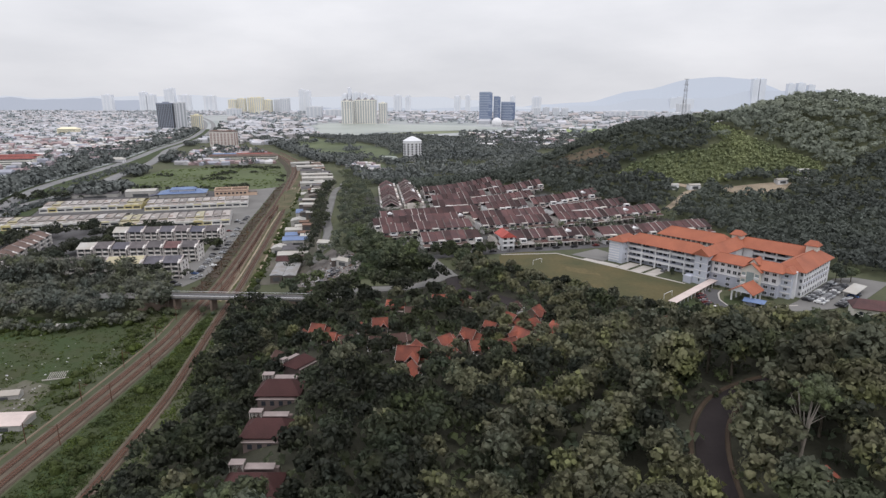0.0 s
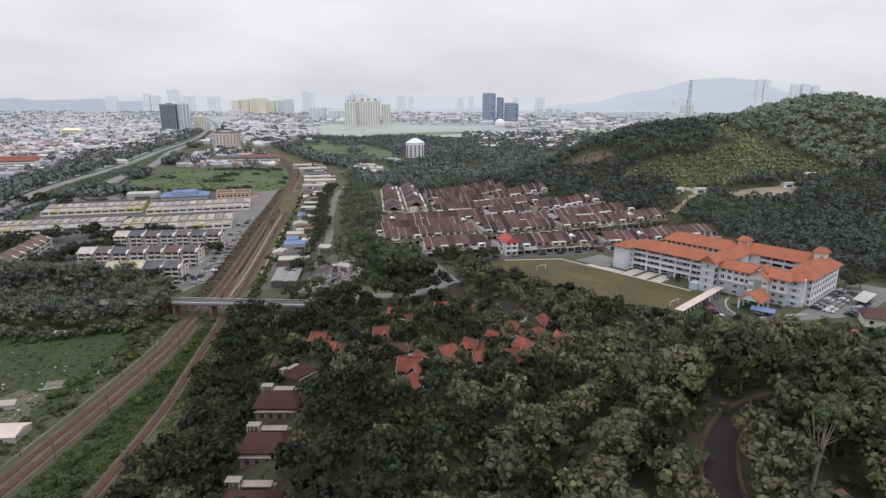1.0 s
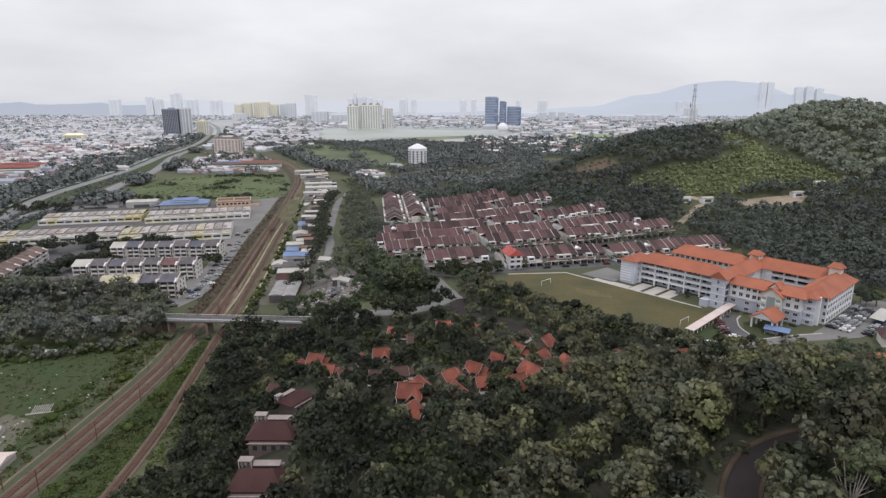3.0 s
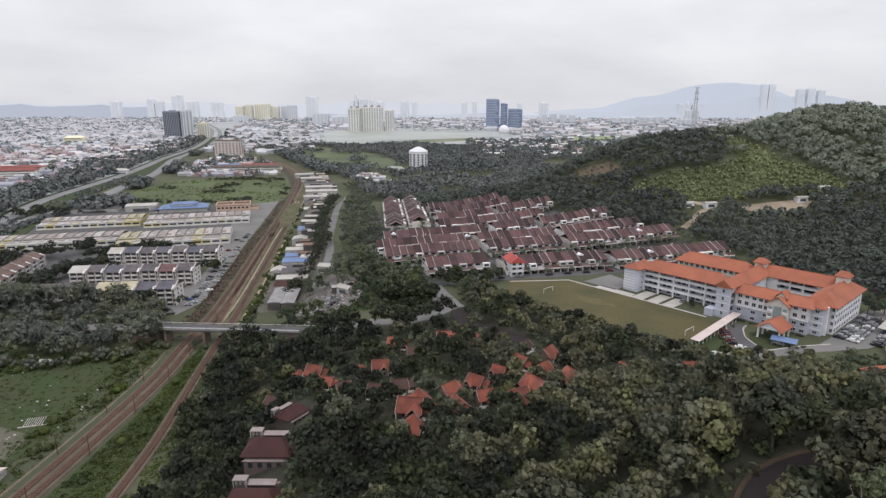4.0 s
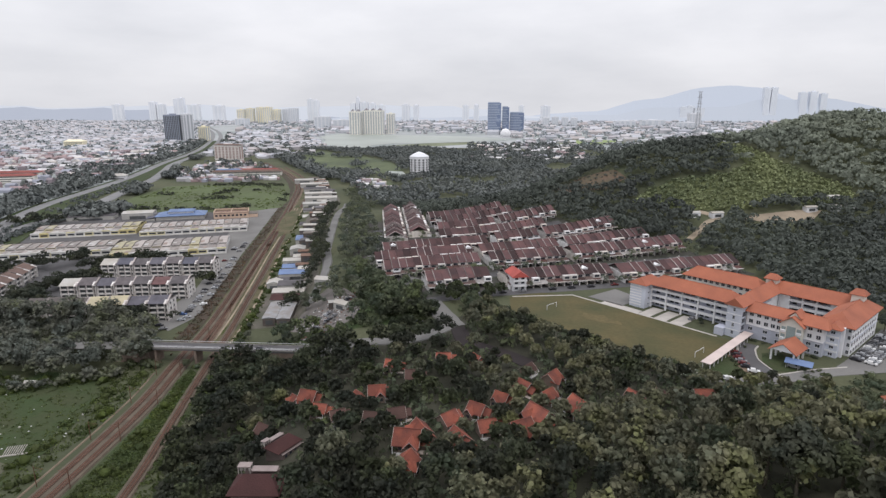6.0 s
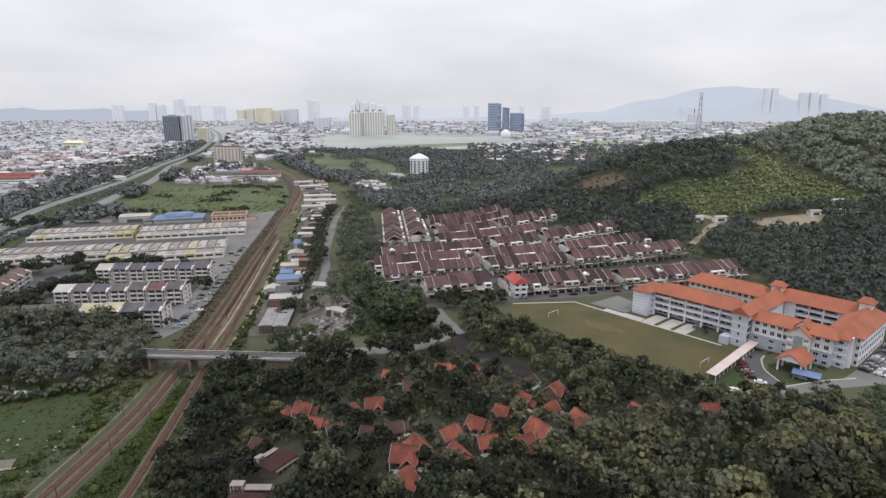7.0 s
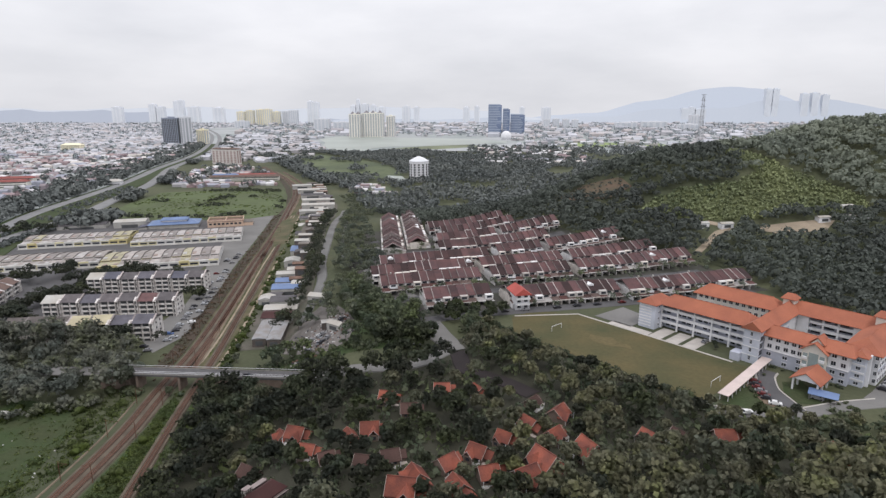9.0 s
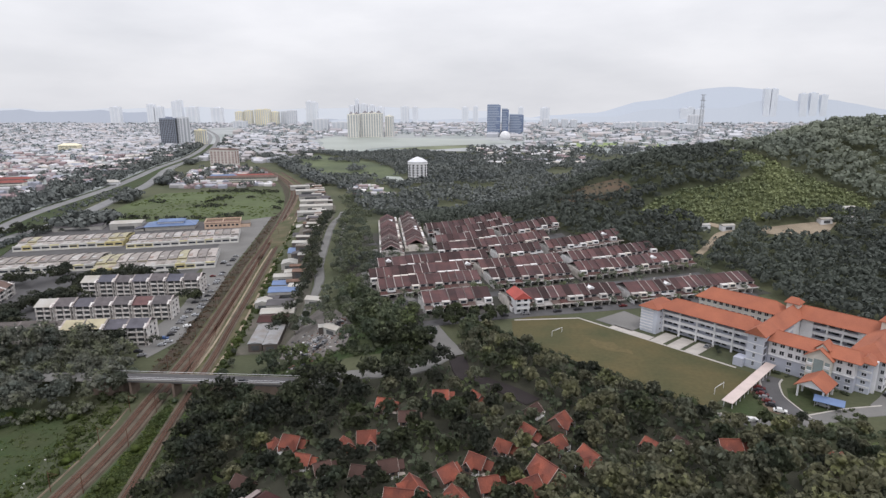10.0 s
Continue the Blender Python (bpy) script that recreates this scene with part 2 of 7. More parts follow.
class Geo:
    """Vertices and faces of one mesh."""

    def __init__(self):
        self.v, self.f = [], []

    def add(self, verts, faces):
        k = len(self.v)
        self.v += [tuple(p) for p in verts]
        self.f += [tuple(i + k for i in f) for f in faces]
        return self

    def box(self, x0, y0, z0, x1, y1, z1):
        return self.add([(x0, y0, z0), (x1, y0, z0), (x1, y1, z0), (x0, y1, z0), (x0, y0, z1), (x1, y0, z1), (x1, y1, z1), (x0, y1, z1)],
                        [(0, 3, 2, 1), (4, 5, 6, 7), (0, 1, 5, 4), (1, 2, 6, 5), (2, 3, 7, 6), (3, 0, 4, 7)])

    def slab(self, a, b, c, d, t):
        """A sloping plate of thickness t below the corners a b c d."""
        low = [(p[0], p[1], p[2] - t) for p in (a, b, c, d)]
        return self.add([a, b, c, d, *low], [(0, 1, 2, 3), (7, 6, 5, 4), (0, 4, 5, 1), (1, 5, 6, 2), (2, 6, 7, 3), (3, 7, 4, 0)])

    def hip(self, x0, y0, x1, y1, z, h, inset, t=0.25, axis="x"):
        """A hipped roof on a rectangle; inset 0 gives gables."""
        if axis == "x":
            ym = (y0 + y1) / 2
            r = [(x0 + inset, ym, z + h), (x1 - inset, ym, z + h)]
        else:
            xm = (x0 + x1) / 2
            r = [(xm, y0 + inset, z + h), (xm, y1 - inset, z + h)]
        v = [(x0, y0, z), (x1, y0, z), (x1, y1, z), (x0, y1, z), *r, (x0, y0, z - t), (x1, y0, z - t), (x1, y1, z - t), (x0, y1, z - t)]
        f = [(0, 1, 5, 4), (1, 2, 5), (2, 3, 4, 5), (3, 0, 4)] if axis == "x" else [(0, 1, 4), (1, 2, 5, 4), (2, 3, 5), (3, 0, 4, 5)]
        return self.add(v, f + [(0, 6, 7, 1), (1, 7, 8, 2), (2, 8, 9, 3), (3, 9, 6, 0), (9, 8, 7, 6)])

    def tube(self, p, q, r0, r1, n=6):
        p, q = Vector(p), Vector(q)
        d = (q - p).normalized()
        a = d.orthogonal().normalized()
        b = d.cross(a)
        ring = [a * math.cos(2 * math.pi * i / n) + b * math.sin(2 * math.pi * i / n) for i in range(n)]
        return self.add([p + s * r0 for s in ring] + [q + s * r1 for s in ring],
                        [(i, (i + 1) % n, n + (i + 1) % n, n + i) for i in range(n)] + [tuple(range(n - 1, -1, -1)), tuple(range(n, 2 * n))])

    def mesh(self, name, mat):
        me = bpy.data.meshes.new(name)
        me.from_pydata(self.v, [], self.f)
        me.update()
        if mat:
            me.materials.append(mat)
        return me


def part(name, geo, mat, parent, label=""):
    ob = new(name, geo.mesh(name, mat) if isinstance(geo, Geo) else geo)
    ob.parent = parent
    return tagged(ob, label)


def thing(name, m, label, category, group="", kind=""):
    ob = new(name)
    ob.matrix_basis = m
    return tagged(ob, label, category, group, kind)


def single(name, geo, mat, label="", category="", group="", kind="", m=None):
    ob = new(name, geo.mesh(name, mat))
    if m is not None:
        ob.matrix_basis = m
    return tagged(ob, label, category, group, kind)


def smooth(a, b, x):
    t = min(1.0, max(0.0, (x - a) / (b - a)))
    return t * t * (3 - 2 * t)


def bell(x, y, cx, cy, sx, sy):
    return math.exp(-((x - cx) / sx) ** 2 / 2 - ((y - cy) / sy) ** 2 / 2)


LOW = -16.0
SCHOOL_O, SCHOOL_A = (71.8, 324.4), -44.5


def school_uv(x, y):
    a = radians(SCHOOL_A)
    dx, dy = x - SCHOOL_O[0], y - SCHOOL_O[1]
    return dx * math.cos(a) + dy * math.sin(a), -dx * math.sin(a) + dy * math.cos(a)


def level(x, y):
    """Height of the ground."""
    rail = -100 - 0.34 * max(0.0, y - 270)                       # the low land by the railway
    up = smooth(rail + 12, rail + 52, x) * 0.86 + smooth(rail + 50, rail + 125, x) * 0.14
    plateau = up * (1 - smooth(560, 720, y))
    z = LOW + 16 * plateau
    z += 20 * bell(x, y, 92, 148, 42, 40)                        # wooded knoll by the bend in the road
    z += 55 * bell(x, y, 165, 605, 84, 80) + 68 * bell(x, y, 335, 645, 80, 80) + 70 * bell(x, y, 560, 600, 130, 140)
    z += 2.5 * math.sin(x * 0.031 + 1.0) * math.sin(y * 0.027) * smooth(430, 520, y) * smooth(-40, 60, x) * (1 - smooth(900, 1100, y))
    u, v = school_uv(x, y)
    flat = smooth(-70, -58, v) * (1 - smooth(48, 75, v)) * smooth(-45, -32, u) * (1 - smooth(100, 125, u))
    return z * (1 - flat)


def axis_steps(stops):
    out = [stops[0][0]]
    for (a, _), (b, step) in zip(stops, stops[1:]):
        n = max(1, round((b - a) / step))
        out += [a + (b - a) * (i + 1) / n for i in range(n)]
    return out


# ---- the ground: one sheet to the horizon ----
gx = axis_steps([(-4800, 0), (-1200, 400), (-420, 60), (-150, 10), (170, 5), (480, 10), (1200, 60), (4800, 400)])
gy = axis_steps([(-900, 0), (60, 120), (420, 5), (760, 10), (1200, 40), (4880, 300)])
g = Geo()
g.v = [(x, y, level(x, y)) for y in gy for x in gx]
nx = len(gx)
g.f = [(j * nx + i, j * nx + i + 1, (j + 1) * nx + i + 1, (j + 1) * nx + i) for j in range(len(gy) - 1) for i in range(nx - 1)]
ground = single("ground", g, M_GROUND, "scrubby green and brown land, falling towards the railway", "ground", kind="structure")


def ribbon(points, w0, w1, lift=0.25, thick=0.6, step=6.0, flat=None):
    """A raised strip along a line, from w0 to the left to w1 to the right of it (metres; negative is left)."""
    pts = []
    for (x0, y0), (x1, y1) in zip(points, points[1:]):
        n = max(1, round(math.hypot(x1 - x0, y1 - y0) / step))
        pts += [(x0 + (x1 - x0) * i / n, y0 + (y1 - y0) * i / n) for i in range(n)]
    pts.append(points[-1])
    geo = Geo()
    for i, (x, y) in enumerate(pts):
        a, b = pts[max(0, i - 2)], pts[min(len(pts) - 1, i + 2)]
        d = math.hypot(b[0] - a[0], b[1] - a[1])
        rx, ry = (b[1] - a[1]) / d, -(b[0] - a[0]) / d
        for w in (w0, w1):
            px, py = x + rx * w, y + ry * w
            z = (flat if flat is not None else level(px, py)) + lift
            geo.v += [(px, py, z), (px + rx * math.copysign(thick * 0.8, w - (w0 + w1) / 2), py + ry * math.copysign(thick * 0.8, w - (w0 + w1) / 2), z - thick)]
        if i:
            k = 4 * i
            geo.f += [(k - 4, k - 2, k + 2, k), (k - 3, k - 4, k, k + 1), (k - 2, k - 1, k + 3, k + 2)]
    return geo


def curve(points, n=8):
    """Points of a smooth line through the given ones."""
    out = []
    p = [points[0], *points, points[-1]]
    for i in range(1, len(p) - 2):
        for k in range(n):
            t = k / n
            q = [0.5 * (2 * p[i][c] + (p[i + 1][c] - p[i - 1][c]) * t + (2 * p[i - 1][c] - 5 * p[i][c] + 4 * p[i + 1][c] - p[i + 2][c]) * t * t
                        + (3 * p[i][c] - p[i - 1][c] - 3 * p[i + 1][c] + p[i + 2][c]) * t ** 3) for c in (0, 1)]
            out.append(tuple(q))
    out.append(tuple(points[-1]))
    return out


def inside(x, y, poly):
    hit = False
    for (x0, y0), (x1, y1) in zip(poly, poly[1:] + poly[:1]):
        if (y0 > y) != (y1 > y) and x < (x1 - x0) * (y - y0) / (y1 - y0) + x0:
            hit = not hit
    return hit


def patch(poly, lift=0.2, step=8.0):
    """A sheet of ground within an outline, laid a little above the land."""
    ring = []
    for (x0, y0), (x1, y1) in zip(poly, poly[1:] + poly[:1]):
        n = max(1, round(math.hypot(x1 - x0, y1 - y0) / step))
        ring += [(x0 + (x1 - x0) * i / n, y0 + (y1 - y0) * i / n) for i in range(n)]
    n = len(ring)
    x0, x1, y0, y1 = min(p[0] for p in ring), max(p[0] for p in ring), min(p[1] for p in ring), max(p[1] for p in ring)
    grid = [(x0 + step * (i + 0.5 * (j % 2)), y0 + step * j) for i in range(int((x1 - x0) / step) + 1) for j in range(int((y1 - y0) / step) + 1)]
    grid = [p for p in grid if inside(*p, ring)]
    verts, _, faces, *_ = delaunay_2d_cdt([Vector(p) for p in ring + grid], [(i, (i + 1) % n) for i in range(n)], [], 0, 1e-4)
    geo = Geo()
    geo.v = [(p.x, p.y, level(p.x, p.y) + lift) for p in verts]
    geo.f = [tuple(f) for f in faces if inside(sum(verts[i].x for i in f) / 3, sum(verts[i].y for i in f) / 3, ring)]
    return geo

# ---- railway, roads, fields ----
M_CORRIDOR = material("weedy_track_earth", (0.118, 0.098, 0.060), 0.95, scale=0.09, vary=0.45, other=(0.058, 0.068, 0.030), bump=0.4, fine=1.2)
M_TRACKBED = material("red_brown_track_bed", (0.074, 0.046, 0.034), 0.95, scale=0.3, vary=0.4, bump=0.5, fine=3.0)
M_BANK = material("brown_bank", (0.066, 0.046, 0.036), 0.95, scale=0.12, vary=0.5, other=(0.042, 0.044, 0.026), bump=0.4, fine=1.0)
RAIL_L = curve([(-126, 40), (-128, 90), (-129, 143), (-129.6, 195), (-131.5, 238), (-136.3, 271), (-144, 324), (-158.4, 392), (-177.7, 477), (-200, 581), (-239, 741), (-276, 875), (-328, 996), (-382, 1094), (-458, 1226)])
RAIL_R = curve([(-95, 40), (-98, 90), (-101, 137), (-106, 186), (-112.4, 220), (-121, 262), (-131.3, 316), (-140.7, 358), (-157.4, 435), (-181.5, 542), (-215, 699), (-242, 817), (-271, 909), (-316, 1006), (-385, 1136)])


def railway(line, centres, w0, w1, mat, label, bed=M_TRACKBED):
    """A ballast bed with rails and sleepers on it."""
    t = thing("railway_track", pose(0, 0, 0), label, "railway", kind="structure")
    part("ballast_bed", ribbon(line, w0, w1, 0.5, 0.9, 7, LOW), mat, t)
    for c in centres:
        part("track_bed", ribbon(line, c - 1.25, c + 1.25, 0.56, 0.3, 7, LOW), bed, t)
        for r in (-0.55, 0.55):
            part("rail", ribbon(line, c + r - 0.07, c + r + 0.07, 0.80, 0.18, 7, LOW), M_RUST, t)
        geo = Geo()
        run = 0.0
        for (x0, y0), (x1, y1) in zip(line, line[1:]):
            if y0 > 330:
                break
            d = math.hypot(x1 - x0, y1 - y0)
            ux, uy = (x1 - x0) / d, (y1 - y0) / d
            while run < d:
                x, y = x0 + ux * run + uy * c, y0 + uy * run - ux * c
                k = len(geo.v)
                for s, e in ((-1.05, -0.14), (1.05, -0.14), (1.05, 0.14), (-1.05, 0.14)):
                    px, py = x + uy * s + ux * e, y - ux * s + uy * e
                    geo.v += [(px, py, LOW + 0.66), (px, py, LOW + 0.5)]
                geo.f += [(k, k + 2, k + 4, k + 6), (k + 1, k + 3, k + 2, k), (k + 3, k + 5, k + 4, k + 2), (k + 5, k + 7, k + 6, k + 4), (k + 7, k + 1, k, k + 6)]
                run += 0.7
            run -= d
        tagged(part("sleepers", geo, M_SLEEPER, t, "rows of concrete sleepers in the ballast"), kind="stuff")
    return t


railway(RAIL_L, (-2.1, 2.1), -4.2, 4.4, M_BALLAST, "double railway track with rusty rails on brown ballast")
railway(RAIL_R, (0.0,), -2.2, 2.0, M_BALLAST, "single railway track on worn brown ballast")
far_rail = [p for p in RAIL_R if p[1] > 292]
railway([(x - 6.5 - 0.008 * (y - 292), y) for x, y in far_rail], (0.0,), -1.8, 1.8, M_BALLAST_PALE, "middle railway track on weedy pale ballast", M_BALLAST_PALE)
single("railway_corridor", ribbon([p for p in RAIL_R if p[1] > 285], -15.5, 5.2, 0.15, 0.2, 8), M_CORRIDOR, "weedy brown earth between the railway tracks", "embankment", kind="structure")
for a, b in ((6.4, 7.2), (9.6, 10.3), (15.4, 16.4)):
    single("path", ribbon([p for p in RAIL_L if 285 < p[1] < 700], a, b, 0.42, 0.3, 8), M_DIRT, "pale beaten path beside the tracks", "path", kind="structure")
single("railway_verge", ribbon([p for p in RAIL_L if p[1] < 262], 5.7, 22, 0.1, 0.2, 8), M_GRASS, "rough green verge beside the railway", "verge", kind="structure")
single("service_strip", ribbon([p for p in RAIL_L if p[1] > 285], -13, -5.6, 0.2, 0.3, 8), M_BANK, "bare brown embankment strip beside the railway", "embankment", kind="structure")
single("service_path", ribbon([p for p in RAIL_L if p[1] < 268], -7.8, -7.25, 0.25, 0.3, 8), M_BALLAST_PALE, "narrow pale concrete drain along the railway", "drain", kind="structure")

M_SIDEROAD = material("worn_grey_asphalt", (0.185, 0.182, 0.178), 0.9, scale=0.08, vary=0.3, fine=0.9)
# side road behind the sheds, highway, lanes
single("road_side", ribbon(curve([(-98, 345), (-103, 400), (-114, 440), (-124, 490), (-137, 555), (-149, 625), (-167, 720)]), -2.6, 2.6, 0.7, 1.2), M_SIDEROAD, "grey two lane road lined with trees", "road", kind="structure")
single("path_side", ribbon(curve([(-99, 425), (-108, 460), (-121, 515), (-138, 600), (-155, 675)]), 2.5, 4.3, 0.5, 0.8), M_SIDEROAD, "narrow pale lane beyond a grass strip", "path", kind="structure")
M_HIGHWAY = material("grey_highway", (0.22, 0.22, 0.225), 0.9, scale=0.05, vary=0.2, fine=0.8)
HIGHWAY = curve([(-340, 330), (-400, 430), (-440, 510), (-476, 581), (-507, 656), (-526, 724), (-543, 800), (-572, 920), (-612, 1050), (-662, 1200), (-736, 1465), (-848, 1772), (-1030, 2203), (-1270, 2700), (-1600, 3300)])
HIGHWAY_EAST = curve([(-332, 330), (-394, 430), (-431, 510), (-441, 560), (-446, 615), (-452, 670), (-467, 714), (-500, 825), (-530, 935), (-580, 1060), (-634, 1195), (-708, 1465), (-818, 1772), (-1000, 2203), (-1240, 2700), (-1570, 3300)])
single("highway_verge", ribbon([p for p in HIGHWAY if p[1] < 2000], -13, 34, 0.75, 0.9, 20), M_GRASS, "green verge and median of the highway", "verge", kind="structure")
single("road_highway", ribbon(HIGHWAY, -7, 7, 1.0, 1.2, 20), M_HIGHWAY, "pale grey carriageway of the highway", "road", kind="structure")
single("road_highway_return", ribbon(HIGHWAY_EAST, -7.5, 7.5, 1.0, 1.2, 20), M_HIGHWAY, "pale grey carriageway of the highway", "road", kind="structure")
BEND = curve([(49, 88), (49.5, 104), (50.4, 117), (51.8, 126), (54.2, 133.5), (57.4, 139), (61.5, 143.2), (68, 146), (74, 147)])
# asphalt darkened: the trees' shade is put into its colour
M_FORESTROAD = material("shaded_red_brown_asphalt", (0.032, 0.025, 0.026), 0.85, scale=0.1, vary=0.35, fine=1.5)
single("road_bend", ribbon(BEND, -2.9, 2.9, 0.3, 0.4, 3), M_FORESTROAD, "forest road bending under the trees, shade in its colour", "road", kind="structure")
M_DARKKERB = material("dark_brown_kerb", (0.088, 0.064, 0.046), 0.95, scale=0.2, vary=0.4, bump=0.3)
for w in (-4.2, 3.1):
    single("kerb", ribbon(BEND, w, w + 0.7, 0.45, 0.4, 3), M_DARKKERB, "brown earth verge along the forest road", "kerb", kind="structure")
single("industrial_yard", patch([(-163, 312), (-157, 340), (-164, 370), (-190, 467), (-210, 560), (-238, 685), (-262, 690), (-250, 600), (-216, 480), (-196, 430), (-184, 385), (-180, 330)], 0.2), M_ROAD, "grey concrete yard between railway and shops", "yard", kind="structure")
single("shop_estate_ground", patch([(-190, 330), (-214, 470), (-250, 640), (-330, 660), (-440, 620), (-420, 500), (-340, 400), (-300, 320)], 0.08, 20), M_ASPHALT, "worn tarmac ground of the shop estate", "yard", kind="structure")
single("green_field", patch([(-236, 690), (-245, 743), (-275, 837), (-301, 895), (-366, 903), (-427, 868), (-463, 852), (-452, 760), (-434, 690), (-400, 655), (-340, 648), (-262, 660)], 0.3, 20), material("lush_field_grass", (0.092, 0.118, 0.052), 0.95, scale=0.02, vary=0.35, other=(0.072, 0.086, 0.042), bump=0.5, fine=0.12), "overgrown bright green field beside the railway curve", "field", kind="structure")
single("meadow", patch([(-146, 90), (-146, 210), (-156, 255), (-185, 262), (-240, 262), (-260, 180), (-230, 90)], 0.15), M_GRASS, "rough green meadow with litter and dirt patches", "field", kind="structure")

M_BROWNCONC = material("stained_concrete", (0.22, 0.17, 0.14), 0.9, scale=0.3, vary=0.35)
M_PARAPET = material("weathered_parapet", (0.27, 0.26, 0.245), 0.9, scale=0.3, vary=0.35)
# road bridge over the railway
bridge = thing("road_bridge", pose(-107, 278.5, -8.9, 0, 0, 0.6), "grey concrete road bridge crossing the railway", "bridge")
part("deck", Geo().box(-60, -3.4, -0.7, 38, 3.4, 0.0), M_ASPHALT, bridge)
for y in (-3.4, 3.15):
    part("parapet", Geo().box(-60, y, 0.0, 38, y + 0.25, 0.45), M_PARAPET, bridge, "grey concrete parapet")
for x in (-41, -22.5):
    part("pier", Geo().box(x - 0.5, -3.0, -8.3, x + 0.5, 3.0, -0.7), M_BROWNCONC, bridge)
part("abutment", Geo().box(-60, -3.2, -8.3, -44, 3.2, -0.7), M_BROWNCONC, bridge, "stained brown concrete abutment")
part("abutment", Geo().box(-7, -3.2, -8.3, 38, 3.2, -0.7), M_BROWNCONC, bridge, "stained brown concrete abutment")
for y in (-3.5, 3.42):
    part("handrail", Geo().box(-60, y, 1.0, 38, y + 0.08, 1.15), M_WHITE, bridge)
part("centre_line", Geo().box(-60, -0.08, 0.0, 38, 0.08, 0.02), M_WHITE, bridge, "white painted centre line")
APPROACH = curve([(-72, 278.5), (-62, 275.5), (-54, 273.5), (-40, 274.5), (-28, 278.5), (-20, 287), (-15, 296), (-20, 309), (-26, 324)])
single("road_bridge_approach", ribbon(APPROACH, -3.4, 3.4, 0.5, 0.8, 4), M_ROAD, "grey road leading from the bridge through the trees", "road", kind="structure")
single("road_bridge_west", ribbon([(-158, 278), (-185, 276), (-215, 268), (-260, 262)], -3.6, 3.6, 0.3, 0.4, 6, -9.2), M_ROAD, "grey road climbing to the bridge", "road", kind="structure")

# ---- school ----
SCHOOL = pose(SCHOOL_O[0], SCHOOL_O[1], 0, 0, 0, SCHOOL_A)


def on_school(x, y):
    p = SCHOOL @ Vector((x, y, 0))
    return p.x, p.y


school = thing("school", SCHOOL, "large white and blue-grey school with orange tiled roofs", "school")
M_LILAC = material("lilac_grey_wall", (0.48, 0.50, 0.58), 0.7, scale=0.12, vary=0.16, fine=0.9)
M_CREAM = material("cream_wall", (0.70, 0.68, 0.62), 0.7, scale=0.15, vary=0.12, fine=0.9)
M_TEAL = material("pale_green_glazing", (0.30, 0.36, 0.36), 0.25, scale=0.2, vary=0.2)
M_PINKROOF = material("faded_pink_canopy", (0.60, 0.50, 0.47), 0.7, scale=0.2, vary=0.15)
M_BLUEROOF = material("blue_metal_roof", (0.145, 0.21, 0.37), 0.5, scale=0.1, vary=0.25, fine=0.9)


def block(x0, y0, x1, y1, z, mat, name="wall", z0=0.0):
    return part(name, Geo().box(x0, y0, z0, x1, y1, z), mat, school)


pane_y = Geo().box(-0.75, -0.07, -0.8, 0.75, 0.12, 0.8).mesh("window_pane", M_GLASS)      # faces along y
pane_x = Geo().box(-0.12, -0.75, -0.8, 0.07, 0.75, 0.8).mesh("window_pane", M_GLASS)      # faces along x
frame_y = Geo().box(-0.95, -0.10, 0.8, 0.95, 0.1, 0.98).box(-0.95, -0.16, -1.0, 0.95, 0.1, -0.8).box(-0.05, -0.10, -0.8, 0.05, 0.1, 0.8).mesh("window_frame", M_WHITE)
frame_x = Geo().box(-0.1, -0.95, 0.8, 0.10, 0.95, 0.98).box(-0.1, -0.95, -1.0, 0.16, 0.95, -0.8).box(-0.1, -0.05, -0.8, 0.10, 0.05, 0.8).mesh("window_frame", M_WHITE)


def window(parent, x, y, z, side="y", sx=1.0, sz=1.0):
    w = part("window", pane_y if side == "y" else pane_x, None, parent)
    w.location = (x, y, z)
    w.scale = (sx if side == "y" else 1, sx if side == "x" else 1, sz)
    part("window_frame", frame_y if side == "y" else frame_x, None, w)
    return w


def gallery(x0, x1, y, depth, n, bays, lowest=1):
    """Open corridors on the front of a wing: floor bands, parapets and columns before a dark recess."""
    for k in range(lowest, n):
        part("corridor_parapet", Geo().box(x0, y, 3 * k - 0.25, x1, y + 0.2, 3 * k + 1.05).box(x0, y + 0.2, 3 * k - 0.25, x1, y + depth, 3 * k), M_WHITE, school)
    for i in range(bays + 1):
        x = x0 + 0.4 + (x1 - x0 - 0.8) * i / bays
        part("column", Geo().box(x - 0.35, y - 0.25, 0, x + 0.35, y + 0.55, 12), M_WHITE, school)
    for k in range(n):
        for i in range(bays * 3):
            x = x0 + 1.2 + (x1 - x0 - 2.4) * (i + 0.5) / (bays * 3)
            if (i + k) % 4 != 3:
                part("classroom_window", Geo().box(x - 0.9, y + depth - 0.08, 3 * k + 0.9, x + 0.9, y + depth + 0.05, 3 * k + 2.4), M_GLASS, school)


# wing beside the playing field
block(7, 9.2, 47, 15.8, 12, M_LILAC)
gallery(7, 47, 6.4, 2.8, 4, 5)
# stair tower at its end
block(-1, 1, 7, 15, 12, M_BLUEGREY, "stair_tower")
for k in range(8):
    part("wall_band", Geo().box(-1.08, 0.9, 1.2 + 1.4 * k, 5.2, 1.0, 1.75 + 1.4 * k), M_WHITE, school)
for k in range(4):
    window(school, 7.02, 4.6, 1.9 + 2.9 * k, "x", 0.55, 0.6)
